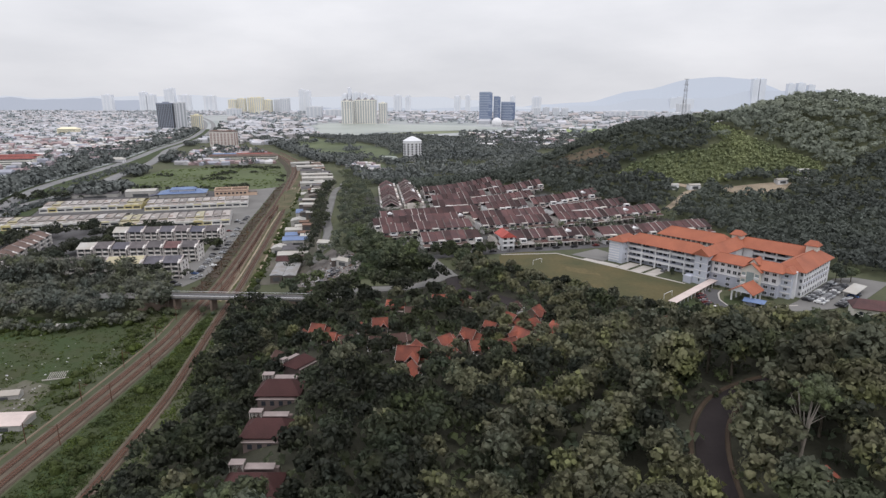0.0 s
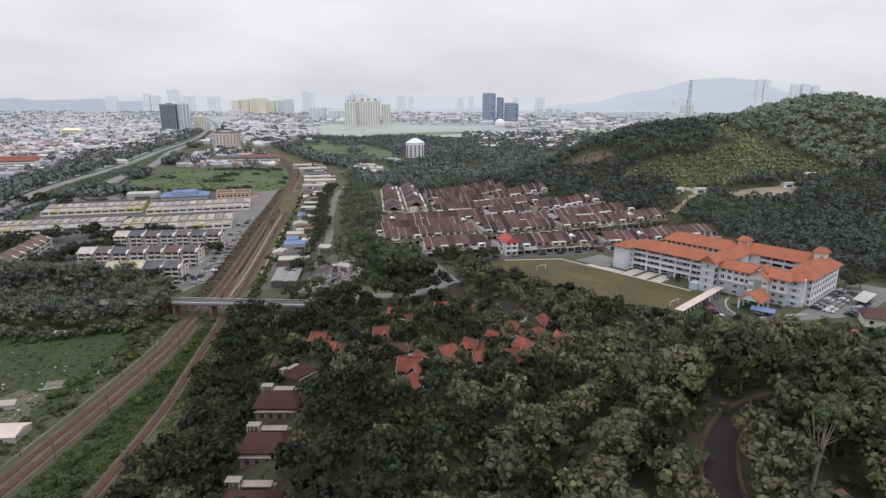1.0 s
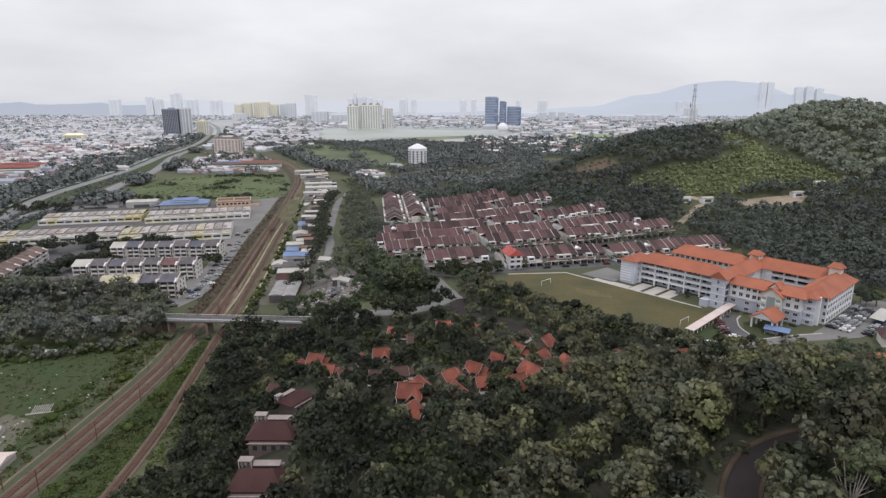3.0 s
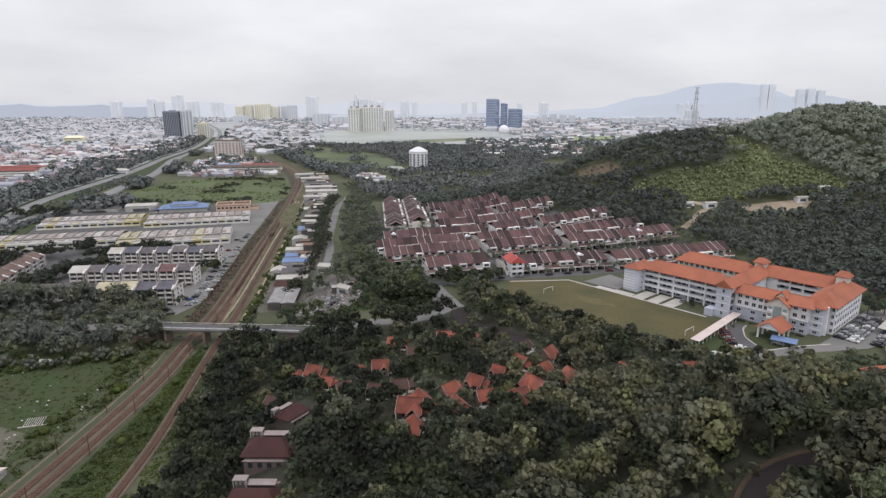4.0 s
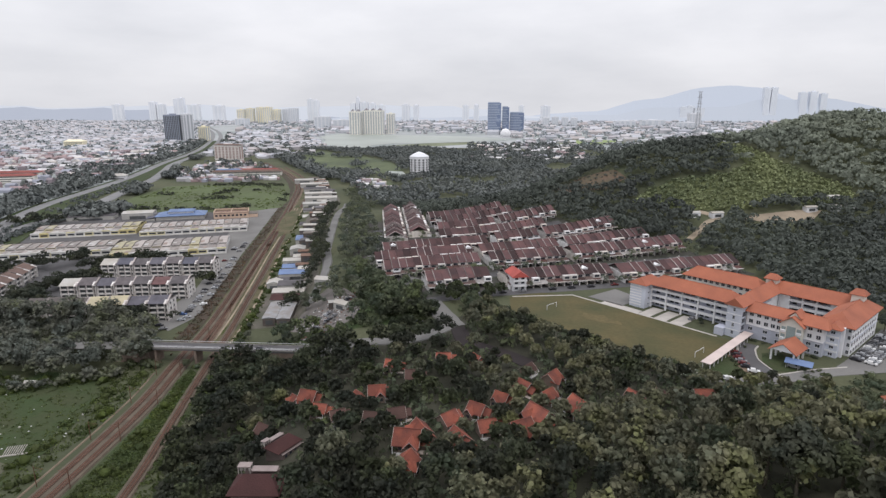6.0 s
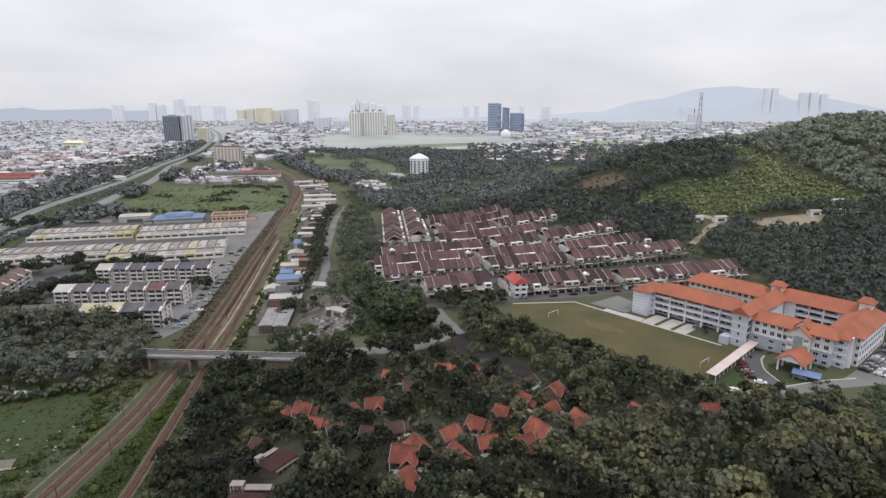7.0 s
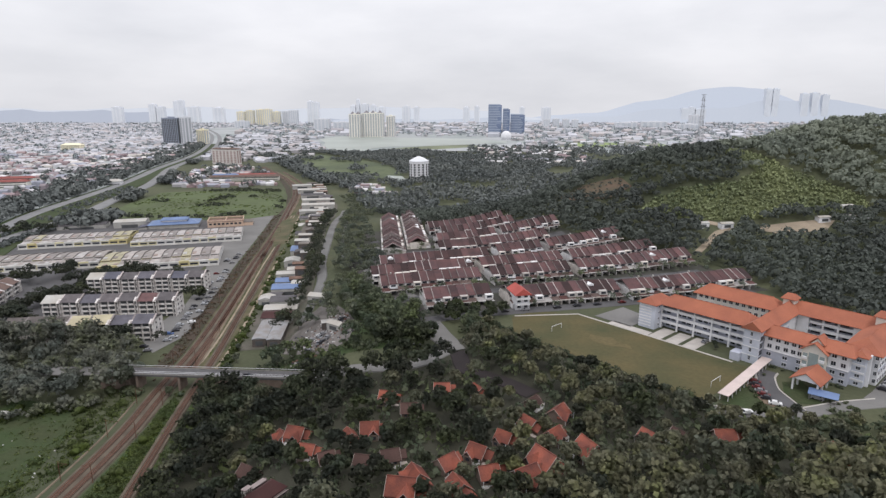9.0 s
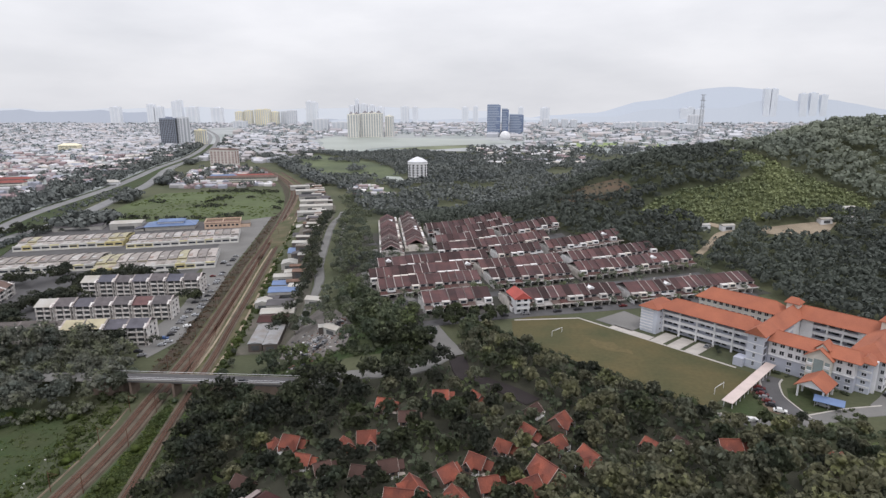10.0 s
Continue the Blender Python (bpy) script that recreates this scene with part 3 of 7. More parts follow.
# gabled tower in the middle
block(48.2, -3.4, 54.3, 9, 14.6, M_BLUEGREY, "gable_tower")
part("gable_wall", Geo().add([(48.2, -3.4, 14.6), (54.3, -3.4, 14.6), (51.25, -3.4, 17.0), (48.2, -3.1, 14.6), (54.3, -3.1, 14.6), (51.25, -3.1, 17.0)], [(0, 1, 2), (5, 4, 3), (1, 4, 5, 2), (3, 0, 2, 5)]), M_BLUEGREY, school)
for k in range(4):
    window(school, 51.25, -3.4, 2.2 + 3.4 * k, "y", 0.5, 1.0)
    part("wall_band", Geo().box(48.1, -3.52, 3.5 * k + 3.2, 54.42, -3.3, 3.5 * k + 3.5), M_WHITE, school)
    part("stair_glazing", Geo().box(54.25, -2.2, 3 * k + 0.5, 54.38, 0.6, 3 * k + 2.6), M_GLASS, school)
block(44.4, -5.4, 48.1, 0.0, 3.4, M_LILAC, "annex")
# link wing, back wing
block(46.2, 9, 53.8, 47, 12, M_WHITE)
for k in range(4):
    part("louvre", Geo().box(53.75, 14, 3 * k + 0.8, 53.92, 30, 3 * k + 2.3), M_LILAC, school)
block(10, 35, 46.2, 45, 12, M_CREAM)
for k in range(4):
    for i in range(12):
        window(school, 12 + 2.9 * i, 35.0, 3 * k + 1.7, "y", 1.0, 0.95)
# front wing: lilac below, white above
block(54.5, 1.6, 84, 11, 6, M_LILAC)
block(54.5, 1.5, 84, 11, 12, M_WHITE, "upper_wall", 6)
for x in (56.6, 59.6, 62.6, 65.3, 67.6, 79.0, 82.2):
    for z, sz in ((1.5, 0.8), (4.3, 0.8), (7.7, 1.0), (10.6, 0.75)):
        if not (z < 5 and x in (59.6, 65.3)):
            window(school, x, 1.5, z, "y", 1.0, sz)
for x in (55.0, 58.1, 61.1, 64.0, 66.5, 77.6, 80.6, 83.6):
    part("pilaster", Geo().box(x - 0.3, 1.25, 6, x + 0.3, 1.6, 12), M_WHITE, school)
part("string_course", Geo().box(54.4, 1.1, 5.8, 84.1, 1.6, 6.15), M_WHITE, school)
# gabled bay on the front
block(68.8, -0.8, 77.0, 3, 11.2, M_CREAM, "bay")
part("bay_gable", Geo().add([(68.8, -0.8, 11.2), (77.0, -0.8, 11.2), (72.9, -0.8, 14.0), (68.8, 3, 11.2), (77.0, 3, 11.2), (72.9, 3, 14.0)], [(0, 1, 2), (5, 4, 3), (1, 4, 5, 2), (3, 0, 2, 5)]), M_CREAM, school)
part("bay_glazing", Geo().box(71.3, -0.95, 4.0, 74.5, -0.75, 10.2), M_TEAL, school)
for z in (4.2, 7.4):
    for x in (69.2, 74.9):
        part("balcony", Geo().box(x, -1.5, z, x + 1.8, -0.8, z + 0.95), M_WHITE, school)
        part("balcony_opening", Geo().box(x + 0.1, -0.9, z + 1.0, x + 1.7, -0.78, z + 2.3), M_TEAL, school)
part("roof", Geo().slab((68.0, -1.8, 10.9), (72.9, -1.8, 14.6), (72.9, 6, 14.6), (68.0, 6, 10.9), 0.25).slab((72.9, -1.8, 14.6), (77.8, -1.8, 10.9), (77.8, 6, 10.9), (72.9, 6, 14.6), 0.25), M_ORANGE, school)
# corner stair and end wing
block(84, 4.5, 88.2, 11, 12, M_BLUEGREY, "corner_stair")
for k in range(4):
    part("wall_band", Geo().box(83.9, 4.3, 3 * k + 2.2, 88.3, 4.6, 3 * k + 2.9), M_WHITE, school)
    window(school, 86.1, 4.5, 3 * k + 1.3, "y", 0.9, 0.7)
part("corner_pier", Geo().box(88.0, 6.8, 0, 89.3, 8.2, 12.3), M_WHITE, school)
block(80, 10.5, 91, 47, 12, M_WHITE, "end_wall")
part("string_course", Geo().box(90.9, 10.4, 5.8, 91.2, 47, 6.2), M_LILAC, school)
for k in range(4):
    for i in range(10):
        window(school, 91.0, 12.6 + 3.4 * i, 3 * k + 1.7, "x", 0.95, 0.95)
for k in range(4):
    for i in range(3):
        window(school, 89.6 - 2.2 * i + 0.6, 10.5, 3 * k + 1.7, "y", 0.6, 0.9)
# rear wing with galleries on the court
block(54, 41.5, 80, 49, 12, M_LILAC)
block(54, 38.6, 58, 42, 12, M_WHITE)
block(76, 38.6, 80, 42, 12, M_WHITE)
gallery(58, 76, 38.7, 2.8, 4, 3)
# roofs
part("roof", Geo().hip(5.5, 4.4, 48.5, 17.2, 12, 4.2, 5), M_ORANGE, school)
part("roof", Geo().hip(-2, 0, 8, 16, 12, 2.6, 3, axis="y"), M_ORANGE, school)
part("roof", Geo().hip(47.2, -4.4, 55.3, 10, 14.4, 3.2, 0, axis="y"), M_ORANGE, school)
part("roof", Geo().hip(45.2, 8, 54.9, 48, 12.1, 4.6, 2, axis="y"), M_ORANGE, school)
part("roof", Geo().hip(8.5, 33.5, 48, 46.5, 12, 4.4, 5), M_ORANGE, school)
part("roof", Geo().hip(53, 0.1, 85.8, 12.3, 12, 3.0, 2.5), M_ORANGE, school)
part("roof", Geo().hip(78.5, 9.0, 92.2, 49, 12.05, 4.3, 6, axis="y"), M_ORANGE, school)
part("roof", Geo().hip(83.0, 3.4, 89.2, 12, 12, 2.0, 2, axis="y"), M_ORANGE, school)
part("roof", Geo().hip(50, 37, 86, 50.3, 12.0, 4.3, 3), M_ORANGE, school)
for x, y, up in ((84.5, 41, 1.2), (49.5, 41.5, 0.4)):
    part("turret", Geo().box(x - 2.3, y - 2.3, 14, x + 2.3, y + 2.3, 17 + up), M_CREAM, school)
    part("turret_roof", Geo().hip(x - 3.2, y - 3.2, x + 3.2, y + 3.2, 17 + up, 2.2, 1.6), M_ORANGE, school)
# thin ridge caps
for a, b in (((10.5, 10.8, 16.2), (43.5, 10.8, 16.2)), ((13.5, 40, 16.4), (43, 40, 16.4)), ((55.5, 6.2, 15), (83.3, 6.2, 15)), ((85.35, 15, 16.35), (85.35, 43, 16.35)), ((50, 10, 16.7), (50, 46, 16.7)), ((53, 43.65, 16.3), (83, 43.65, 16.3))):
    part("ridge_cap", Geo().tube(a, b, 0.16, 0.16, 5), M_ORANGE, school)
# porch before the entrance
porch = thing("entrance_porch", SCHOOL @ pose(75.5, -10, 0), "open entrance porch with orange gabled roof", "porch")
part("roof", Geo().slab((-5.2, -6.2, 4.4), (0, -6.2, 7.8), (0, 6.2, 7.8), (-5.2, 6.2, 4.4), 0.25).slab((0, -6.2, 7.8), (5.2, -6.2, 4.4), (5.2, 6.2, 4.4), (0, 6.2, 7.8), 0.25), M_ORANGE, porch)
part("gable", Geo().add([(-4.2, -5.6, 4.6), (4.2, -5.6, 4.6), (0, -5.6, 7.3), (-4.2, -5.4, 4.6), (4.2, -5.4, 4.6), (0, -5.4, 7.3)], [(0, 1, 2), (5, 4, 3), (0, 3, 4, 1), (1, 4, 5, 2), (2, 5, 3, 0)]), M_WHITE, porch)
for x in (-4, 4):
    for y in (-5.2, 0, 5.2):
        part("column", Geo().box(x - 0.3, y - 0.3, 0, x + 0.3, y + 0.3, 4.7), M_WHITE, porch)
canopy = thing("covered_walkway", SCHOOL @ pose(57, -12.5, 0, 0, 0, 0), "covered walkway with faded pink roof leading to the school", "walkway")
wa = Vector((-0.2, 12.6, 2.9)), Vector((2.0, -31.5, 2.7))
part("roof", Geo().slab(wa[0] + Vector((-1.9, 0, 0)), wa[1] + Vector((-1.9, 0, 0)), wa[1] + Vector((1.9, 0, 0)), wa[0] + Vector((1.9, 0, 0)), 0.18), M_PINKROOF, canopy)
for i in range(12):
    p = wa[0].lerp(wa[1], (i + 0.3) / 11.6)
    for s in (-1.4, 1.4):
        part("post", Geo().box(p.x + s - 0.1, p.y - 0.1, 0, p.x + s + 0.1, p.y + 0.1, 2.75), M_WHITE, canopy)
part("bay_upper_roof", Geo().slab((70.2, 1.0, 13.6), (72.9, 1.0, 16.2), (72.9, 8, 16.2), (70.2, 8, 13.6), 0.2).slab((72.9, 1.0, 16.2), (75.6, 1.0, 13.6), (75.6, 8, 13.6), (72.9, 8, 16.2), 0.2), M_ORANGE, school)
part("bay_upper_gable", Geo().add([(70.8, 1.4, 13.4), (75.0, 1.4, 13.4), (72.9, 1.4, 15.6), (70.8, 1.7, 13.4), (75.0, 1.7, 13.4), (72.9, 1.7, 15.6)], [(0, 1, 2), (5, 4, 3), (1, 4, 5, 2), (3, 0, 2, 5)]), M_CREAM, school)
lot_roof = thing("car_shelter", SCHOOL @ pose(105.5, 34, 0.1, 0, 0, 90), "pale metal roofed shelter over parked cars", "shelter")
part("roof", Geo().slab((-9, -2.6, 2.6), (9, -2.6, 2.6), (9, 2.6, 3.0), (-9, 2.6, 3.0), 0.12), M_METALROOF, lot_roof)
for x in (-8.5, -3, 3, 8.5):
    part("post", Geo().box(x - 0.08, 2.0, 0, x + 0.08, 2.2, 2.9), M_CONCRETE, lot_roof)
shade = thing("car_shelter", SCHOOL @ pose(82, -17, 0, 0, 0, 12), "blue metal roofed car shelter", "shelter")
part("roof", Geo().slab((-4.6, -2.4, 2.5), (4.6, -2.4, 2.5), (4.6, 2.4, 3.0), (-4.6, 2.4, 3.0), 0.12), M_BLUEROOF, shade)
for x in (-4, 0, 4):
    part("post", Geo().box(x - 0.08, 1.6, 0, x + 0.08, 1.8, 2.9), M_CONCRETE, shade)
    part("post", Geo().box(x - 0.08, -1.9, 0, x + 0.08, -1.7, 2.5), M_CONCRETE, shade)

# grounds
single("playing_field", patch([on_school(*p) for p in ((-29, -8.2), (53, -8.2), (56, -26), (54, -50), (20, -56), (-32, -52), (-48, -36), (-46, -20))], 0.12), M_PITCH, "worn olive green school playing field", "playing field", kind="structure")
single("field_kerb", ribbon([on_school(*p) for p in ((-48, -34), (-29, -8), (47, -8))], -0.35, 0.35, 0.3, 0.3), M_PAVING, "pale kerb round the playing field", "kerb", kind="structure")
single("worn_pitch_mark", patch([on_school(*p) for p in ((-7, -30), (-2, -32), (5, -31), (8, -28.5), (13, -27), (10, -24), (4, -24.5), (0, -22), (-4, -25), (-9, -26))], 0.16, 3), material("thin_worn_turf", (0.128, 0.102, 0.048), 0.95, scale=0.3, vary=0.4, other=(0.096, 0.080, 0.038), fine=0.8), "bare worn patch on the playing field", "patch", kind="structure")
for x in (12.2, 20.2, 28.0):
    single("paving", patch([on_school(*p) for p in ((x - 3.0, -7.4), (x + 3.0, -7.4), (x + 3.0, 6.2), (x - 3.0, 6.2))], 0.2, 4), M_PAVING, "pale concrete paving before the school wing", "paving", kind="structure")
single("paving_strip", patch([on_school(*p) for p in ((-12, -7.4), (8.8, -7.4), (8.8, -3), (-12, -3))], 0.2, 5), M_PAVING, "pale concrete paving beside the stair tower", "paving", kind="structure")
single("school_lot", patch([on_school(*p) for p in ((-22, -4), (-2, -4), (-2, 14), (-20, 18))], 0.2, 5), M_ROAD, "grey tarmac court beside the school", "yard", kind="structure")
single("road_school", patch([on_school(*p) for p in ((91.6, 4), (91.6, 54), (98, 64), (112, 66), (111, 24), (105, 4), (99, -5), (95, -7), (91, -4))], 0.18, 5), M_ROAD, "grey road and car park beside the school", "road", kind="structure")
DRIVE = curve([on_school(*p) for p in ((60, -6), (60.5, -10), (62, -14), (66.2, -21.4), (72.5, -27), (79, -32))])
single("road_drive", ribbon(DRIVE, -3.0, 3.0, 0.26, 0.3, 3), M_ASPHALT, "dark asphalt drive before the school", "road", kind="structure")
for w in (-3.3, 3.0):
    single("kerb_drive", ribbon(DRIVE, w, w + 0.3, 0.4, 0.4, 3), M_PAVING, "pale kerb along the school drive", "kerb", kind="structure")
FRONT_ROAD = curve([on_school(*p) for p in ((60, -52), (66, -48), (72.5, -43.2), (77.7, -37.3), (83, -27.3), (88.5, -15.8), (96.3, -3.4))])
single("road_school_front", ribbon(FRONT_ROAD, -2.8, 2.8, 0.22, 0.3, 3), M_ROAD, "grey road passing the school", "road", kind="structure")
single("kerb_front", ribbon(FRONT_ROAD, -3.2, -2.8, 0.36, 0.4, 3), M_PAVING, "pale kerb along the road", "kerb", kind="structure")
single("lawn", patch([on_school(*p) for p in ((59, -25), (62, -26), (70, -35), (71, -41), (66, -46), (58.5, -45))], 0.14, 4), M_GRASS, "mown lawn between the walkway and the drive", "lawn", kind="structure")
single("lawn_oval", patch([on_school(*p) for p in ((67, -12), (70.5, -20), (77, -26), (84.5, -18.5), (81, -17), (72, -6))], 0.14, 4), M_GRASS, "mown lawn before the porch", "lawn", kind="structure")
single("parking_strip", patch([on_school(*p) for p in ((58.8, -17), (61.5, -18), (73.5, -30.5), (72.5, -35), (69, -34.5), (59, -25))], 0.17, 4), M_BARE, "brown earth parking strip beside the drive", "parking", kind="structure")


def goal(u):
    gpost = thing("football_goal", SCHOOL @ pose(u, -33.1, 0.12), "white steel football goal on the field", "goal", "goals on the playing field")
    for s in (-3.6, 3.6):
        part("post", Geo().tube((0, s, 0), (0, s, 2.4), 0.09, 0.09), M_WHITE, gpost)
    part("crossbar", Geo().tube((0, -3.6, 2.4), (0, 3.6, 2.4), 0.09, 0.09), M_WHITE, gpost)


goal(51.5), goal(-22.7)

# ---- terraced houses ----
ROW_A = 17.0
RE, RN = (math.cos(radians(ROW_A)), math.sin(radians(ROW_A))), (-math.sin(radians(ROW_A)), math.cos(radians(ROW_A)))
HOUSE_W = 4.5
M_HOUSEWALL = palette("house_wall_paint", [(0.72, 0.70, 0.69), (0.56, 0.53, 0.51), (0.80, 0.79, 0.79), (0.46, 0.42, 0.40), (0.68, 0.63, 0.58)], 0.8, "object", 0.4)
M_PORCHROOF = palette("porch_roof_tiles", [(0.085, 0.048, 0.044), (0.11, 0.055, 0.050), (0.34, 0.32, 0.31), (0.075, 0.046, 0.043), (0.14, 0.10, 0.09)], 0.8, "object", 0.2)
M_FIN = material("party_wall_coping", (0.34, 0.30, 0.29), 0.85, scale=0.15, vary=0.45, objects=0.6)


def terraced_house(kind):
    """Front to -y. Kinds: plain, with a raised facade over the eaves, with a deep extension over the porch."""
    h = thing("terraced_house", pose(0, 0, 0), "two storey terraced house with brown-red tiled roof and white walls", "house", "terraced houses on the estate")
    w, d = HOUSE_W, 19.0
    wall = Geo().box(0, 0, -2.0, w, d - 3, 4.9).box(0.4, d - 3, -2.0, w - 0.6, d, 2.9)
    part("wall", wall, M_HOUSEWALL, h)
    part("roof", Geo().slab((0, -0.5, 5.05), (w, -0.5, 5.05), (w, 8.4, 8.5), (0, 8.4, 8.5), 0.2).slab((0, 8.4, 8.5), (w, 8.4, 8.5), (w, d - 1.5, 4.6), (0, d - 1.5, 4.6), 0.22), M_BROWNTILE, h)
    fin = Geo()
    for a, b in (((-0.6, 5.1), (8.4, 8.6)), ((8.4, 8.6), (d - 1.4, 4.7))):
        fin.slab((-0.17, a[0], a[1] + 0.25), (0.17, a[0], a[1] + 0.25), (0.17, b[0], b[1] + 0.25), (-0.17, b[0], b[1] + 0.25), 0.45)
    if kind != 1:
        part("party_wall", fin, M_FIN, h)
    part("porch_roof", Geo().slab((0.1, -4.2, 2.5), (w - 0.1, -4.2, 2.5), (w - 0.1, 0, 3.3), (0.1, 0, 3.3), 0.18), M_PORCHROOF, h)
    part("porch_wall", Geo().box(0.2, -4.2, -2, 0.5, 0, 2.4).box(0.05, -4.35, 2.1, w - 0.05, -4.2, 2.62), M_HOUSEWALL, h, "pale porch wall and fascia")
    part("window", Geo().box(0.9, -0.08, 3.4, w - 0.9, 0.05, 4.5), M_GLASS, h)
    part("front_door", Geo().box(0.9, -0.06, -0.1, w - 0.7, 0.05, 2.2), M_GLASS, h)
    if kind == 1:
        part("upper_facade", Geo().box(0.15, -2.6, 3.0, w - 0.15, -0.3, 5.3), M_HOUSEWALL, h, "pale extended upper facade")
        part("window", Geo().box(0.9, -2.68, 3.6, w - 0.9, -2.55, 4.8), M_GLASS, h)
    if kind == 2:
        part("balcony", Geo().box(0.2, -3.0, 3.2, w - 0.2, -0.2, 3.4).box(0.2, -3.0, 3.4, w - 0.2, -2.9, 4.3), M_WHITE, h)
        part("water_tank", Geo().tube((2.2, 10, 7.9), (2.2, 10, 9.0), 0.5, 0.45, 10), M_METALROOF, h)
    if kind == 3:
        part("dormer", Geo().box(0.7, 3.2, 5.6, 3.8, 6.8, 7.2).hip(0.5, 3.0, 4.0, 7.2, 7.2, 0.8, 0.1, 0.1, "y"), M_WHITE, h)
    return h


house_rng = random.Random(11)
protos = [terraced_house(k) for k in range(4)]
used = [False] * 4
ROWS = [(338, 70, 106), (330, 113, 178), (328, 180, 260), (370, 51, 112), (370, 116, 166), (371, 171, 250), (392, 48, 112), (392, 116, 174), (392, 176, 236), (415, 56, 130), (421, 136, 170), (421, 172, 228),
        (443, 100, 185), (466, 104, 150), (466, 153, 200), (488, 112, 172), (510, 106, 172)]
HOUSES = []
for q, s0, s1 in ROWS:
    for i in range(int((s1 - s0) / HOUSE_W)):
        s = s0 + i * HOUSE_W
        x, y = RE[0] * s + RN[0] * q, RE[1] * s + RN[1] * q
        HOUSES.append((x, y, level(x + 3, y + 4), ROW_A))
# two rows that run up the estate's edge
for bx, by in ((-75, 458), (-59, 472)):
    for i in range(26):
        HOUSES.append((bx - 0.19 * HOUSE_W * i + 14, by + 0.98 * HOUSE_W * i, level(bx, by + 4 * i), 101))
for i, (x, y, z, a) in enumerate(HOUSES):
    k = house_rng.choices((0, 1, 2, 3), (6, 5.5, 1.0, 0.3))[0]
    m = pose(x, y, z + 0.35 * house_rng.random(), 0, 0, a) @ Matrix.Diagonal((1, 0.74 if a > 90 else 1, 1, 1))
    if not used[k]:
        protos[k].matrix_basis, used[k] = m, True
    else:
        copy_thing(protos[k], m).matrix_basis = m

M_YARDS = material("dark_paved_yards", (0.066, 0.060, 0.058), 0.9, scale=0.1, vary=0.4, other=(0.046, 0.050, 0.036), fine=1.0)
single("estate_ground", patch([(RE[0] * s + RN[0] * q, RE[1] * s + RN[1] * q) for s, q in ((46, 362), (68, 318), (262, 320), (256, 350), (246, 388), (226, 408), (212, 436), (192, 484), (170, 524), (100, 532), (56, 540), (36, 440))], 0.1, 8), M_YARDS, "worn grey tarmac and yards between the terraced houses", "ground", kind="structure")
# end house with a red roof and white gable facing the field
corner = thing("corner_house", pose(14.5, 342.5, 0, 0, 0, ROW_A), "tall white corner house with bright red roof", "house")
part("wall", Geo().box(0, 0, -1, 7.5, 12, 8.2), M_WHITE, corner)
part("roof", Geo().hip(-0.8, -1, 8.3, 13, 8.2, 3.0, 0.4, axis="y"), material("bright_red_roof", (0.40, 0.085, 0.07), 0.7, scale=0.2, vary=0.2), corner)
for z in (1.2, 4.2, 6.6):
    for x in (1.8, 5.4):
        part("window", Geo().box(x - 0.9, -0.1, z, x + 0.9, 0.05, z + 1.4), M_GLASS, corner)
for z in (3.2, 6.0):
    part("balcony", Geo().box(0.2, -1.6, z - 0.2, 7.3, 0, z).box(0.2, -1.6, z, 7.3, -1.5, z + 0.9), M_WHITE, corner)
for q, s0, s1, label in ((322, 52, 262, "street before the front row of terraced houses"), (357, 45, 255, "street between rows of terraced houses")):
    pts = [(RE[0] * s + RN[0] * q, RE[1] * s + RN[1] * q) for s in range(s0, s1, 10)]
    single("road_estate", ribbon(pts, -4.0, 4.0, 0.2, 0.3), M_ASPHALT, "grey " + label, "road", kind="structure")
for q in (411, 455, 500):
    pts = [(RE[0] * s + RN[0] * q, RE[1] * s + RN[1] * q) for s in range(58, 200, 10)]
    single("road_estate_lane", ribbon(pts, -3.5, 3.5, 0.2, 0.3), M_ASPHALT, "grey lane between rows of terraced houses", "road", kind="structure")
single("road_estate_edge", ribbon(curve([(-26, 345), (-40, 362), (-62, 385), (-74, 400), (-79, 440), (-84, 480)]), -3.2, 3.2, 0.2, 0.3, 4), M_ROAD, "pale lane along the edge of the estate", "road", kind="structure")

# ---- flats, shops and sheds west of the railway ----
M_FLATWALL = material("weathered_white_flats", (0.74, 0.72, 0.70), 0.8, scale=0.55, vary=0.4, other=(0.42, 0.38, 0.36), fine=1.6)
M_SHOPWALL = palette("shop_wall_paint", [(0.62, 0.61, 0.58), (0.66, 0.65, 0.63), (0.62, 0.57, 0.36), (0.58, 0.57, 0.54), (0.64, 0.63, 0.62)], 0.8, "object", 0.15)
M_SHOPROOF = palette("shop_roof_sheets", [(0.36, 0.325, 0.305), (0.42, 0.38, 0.36), (0.26, 0.235, 0.225), (0.43, 0.40, 0.39), (0.31, 0.28, 0.26)], 0.7, "object", 0.22)
M_BLOCKROOF = palette("flat_block_roofs", [(0.11, 0.10, 0.105), (0.13, 0.115, 0.12), (0.115, 0.11, 0.13), (0.15, 0.085, 0.085), (0.12, 0.105, 0.10)], 0.8, "object", 0.3)
M_YELLOWROOF = material("faded_yellow_roof", (0.46, 0.41, 0.28), 0.7, scale=0.2, vary=0.2)
M_SLATEBLUE = material("slate_blue_roof", (0.112, 0.112, 0.142), 0.8, scale=0.15, vary=0.3, fine=2.0)
M_BROWNROOF = material("brown_block_roof", (0.150, 0.100, 0.085), 0.8, scale=0.15, vary=0.3, fine=2.0)


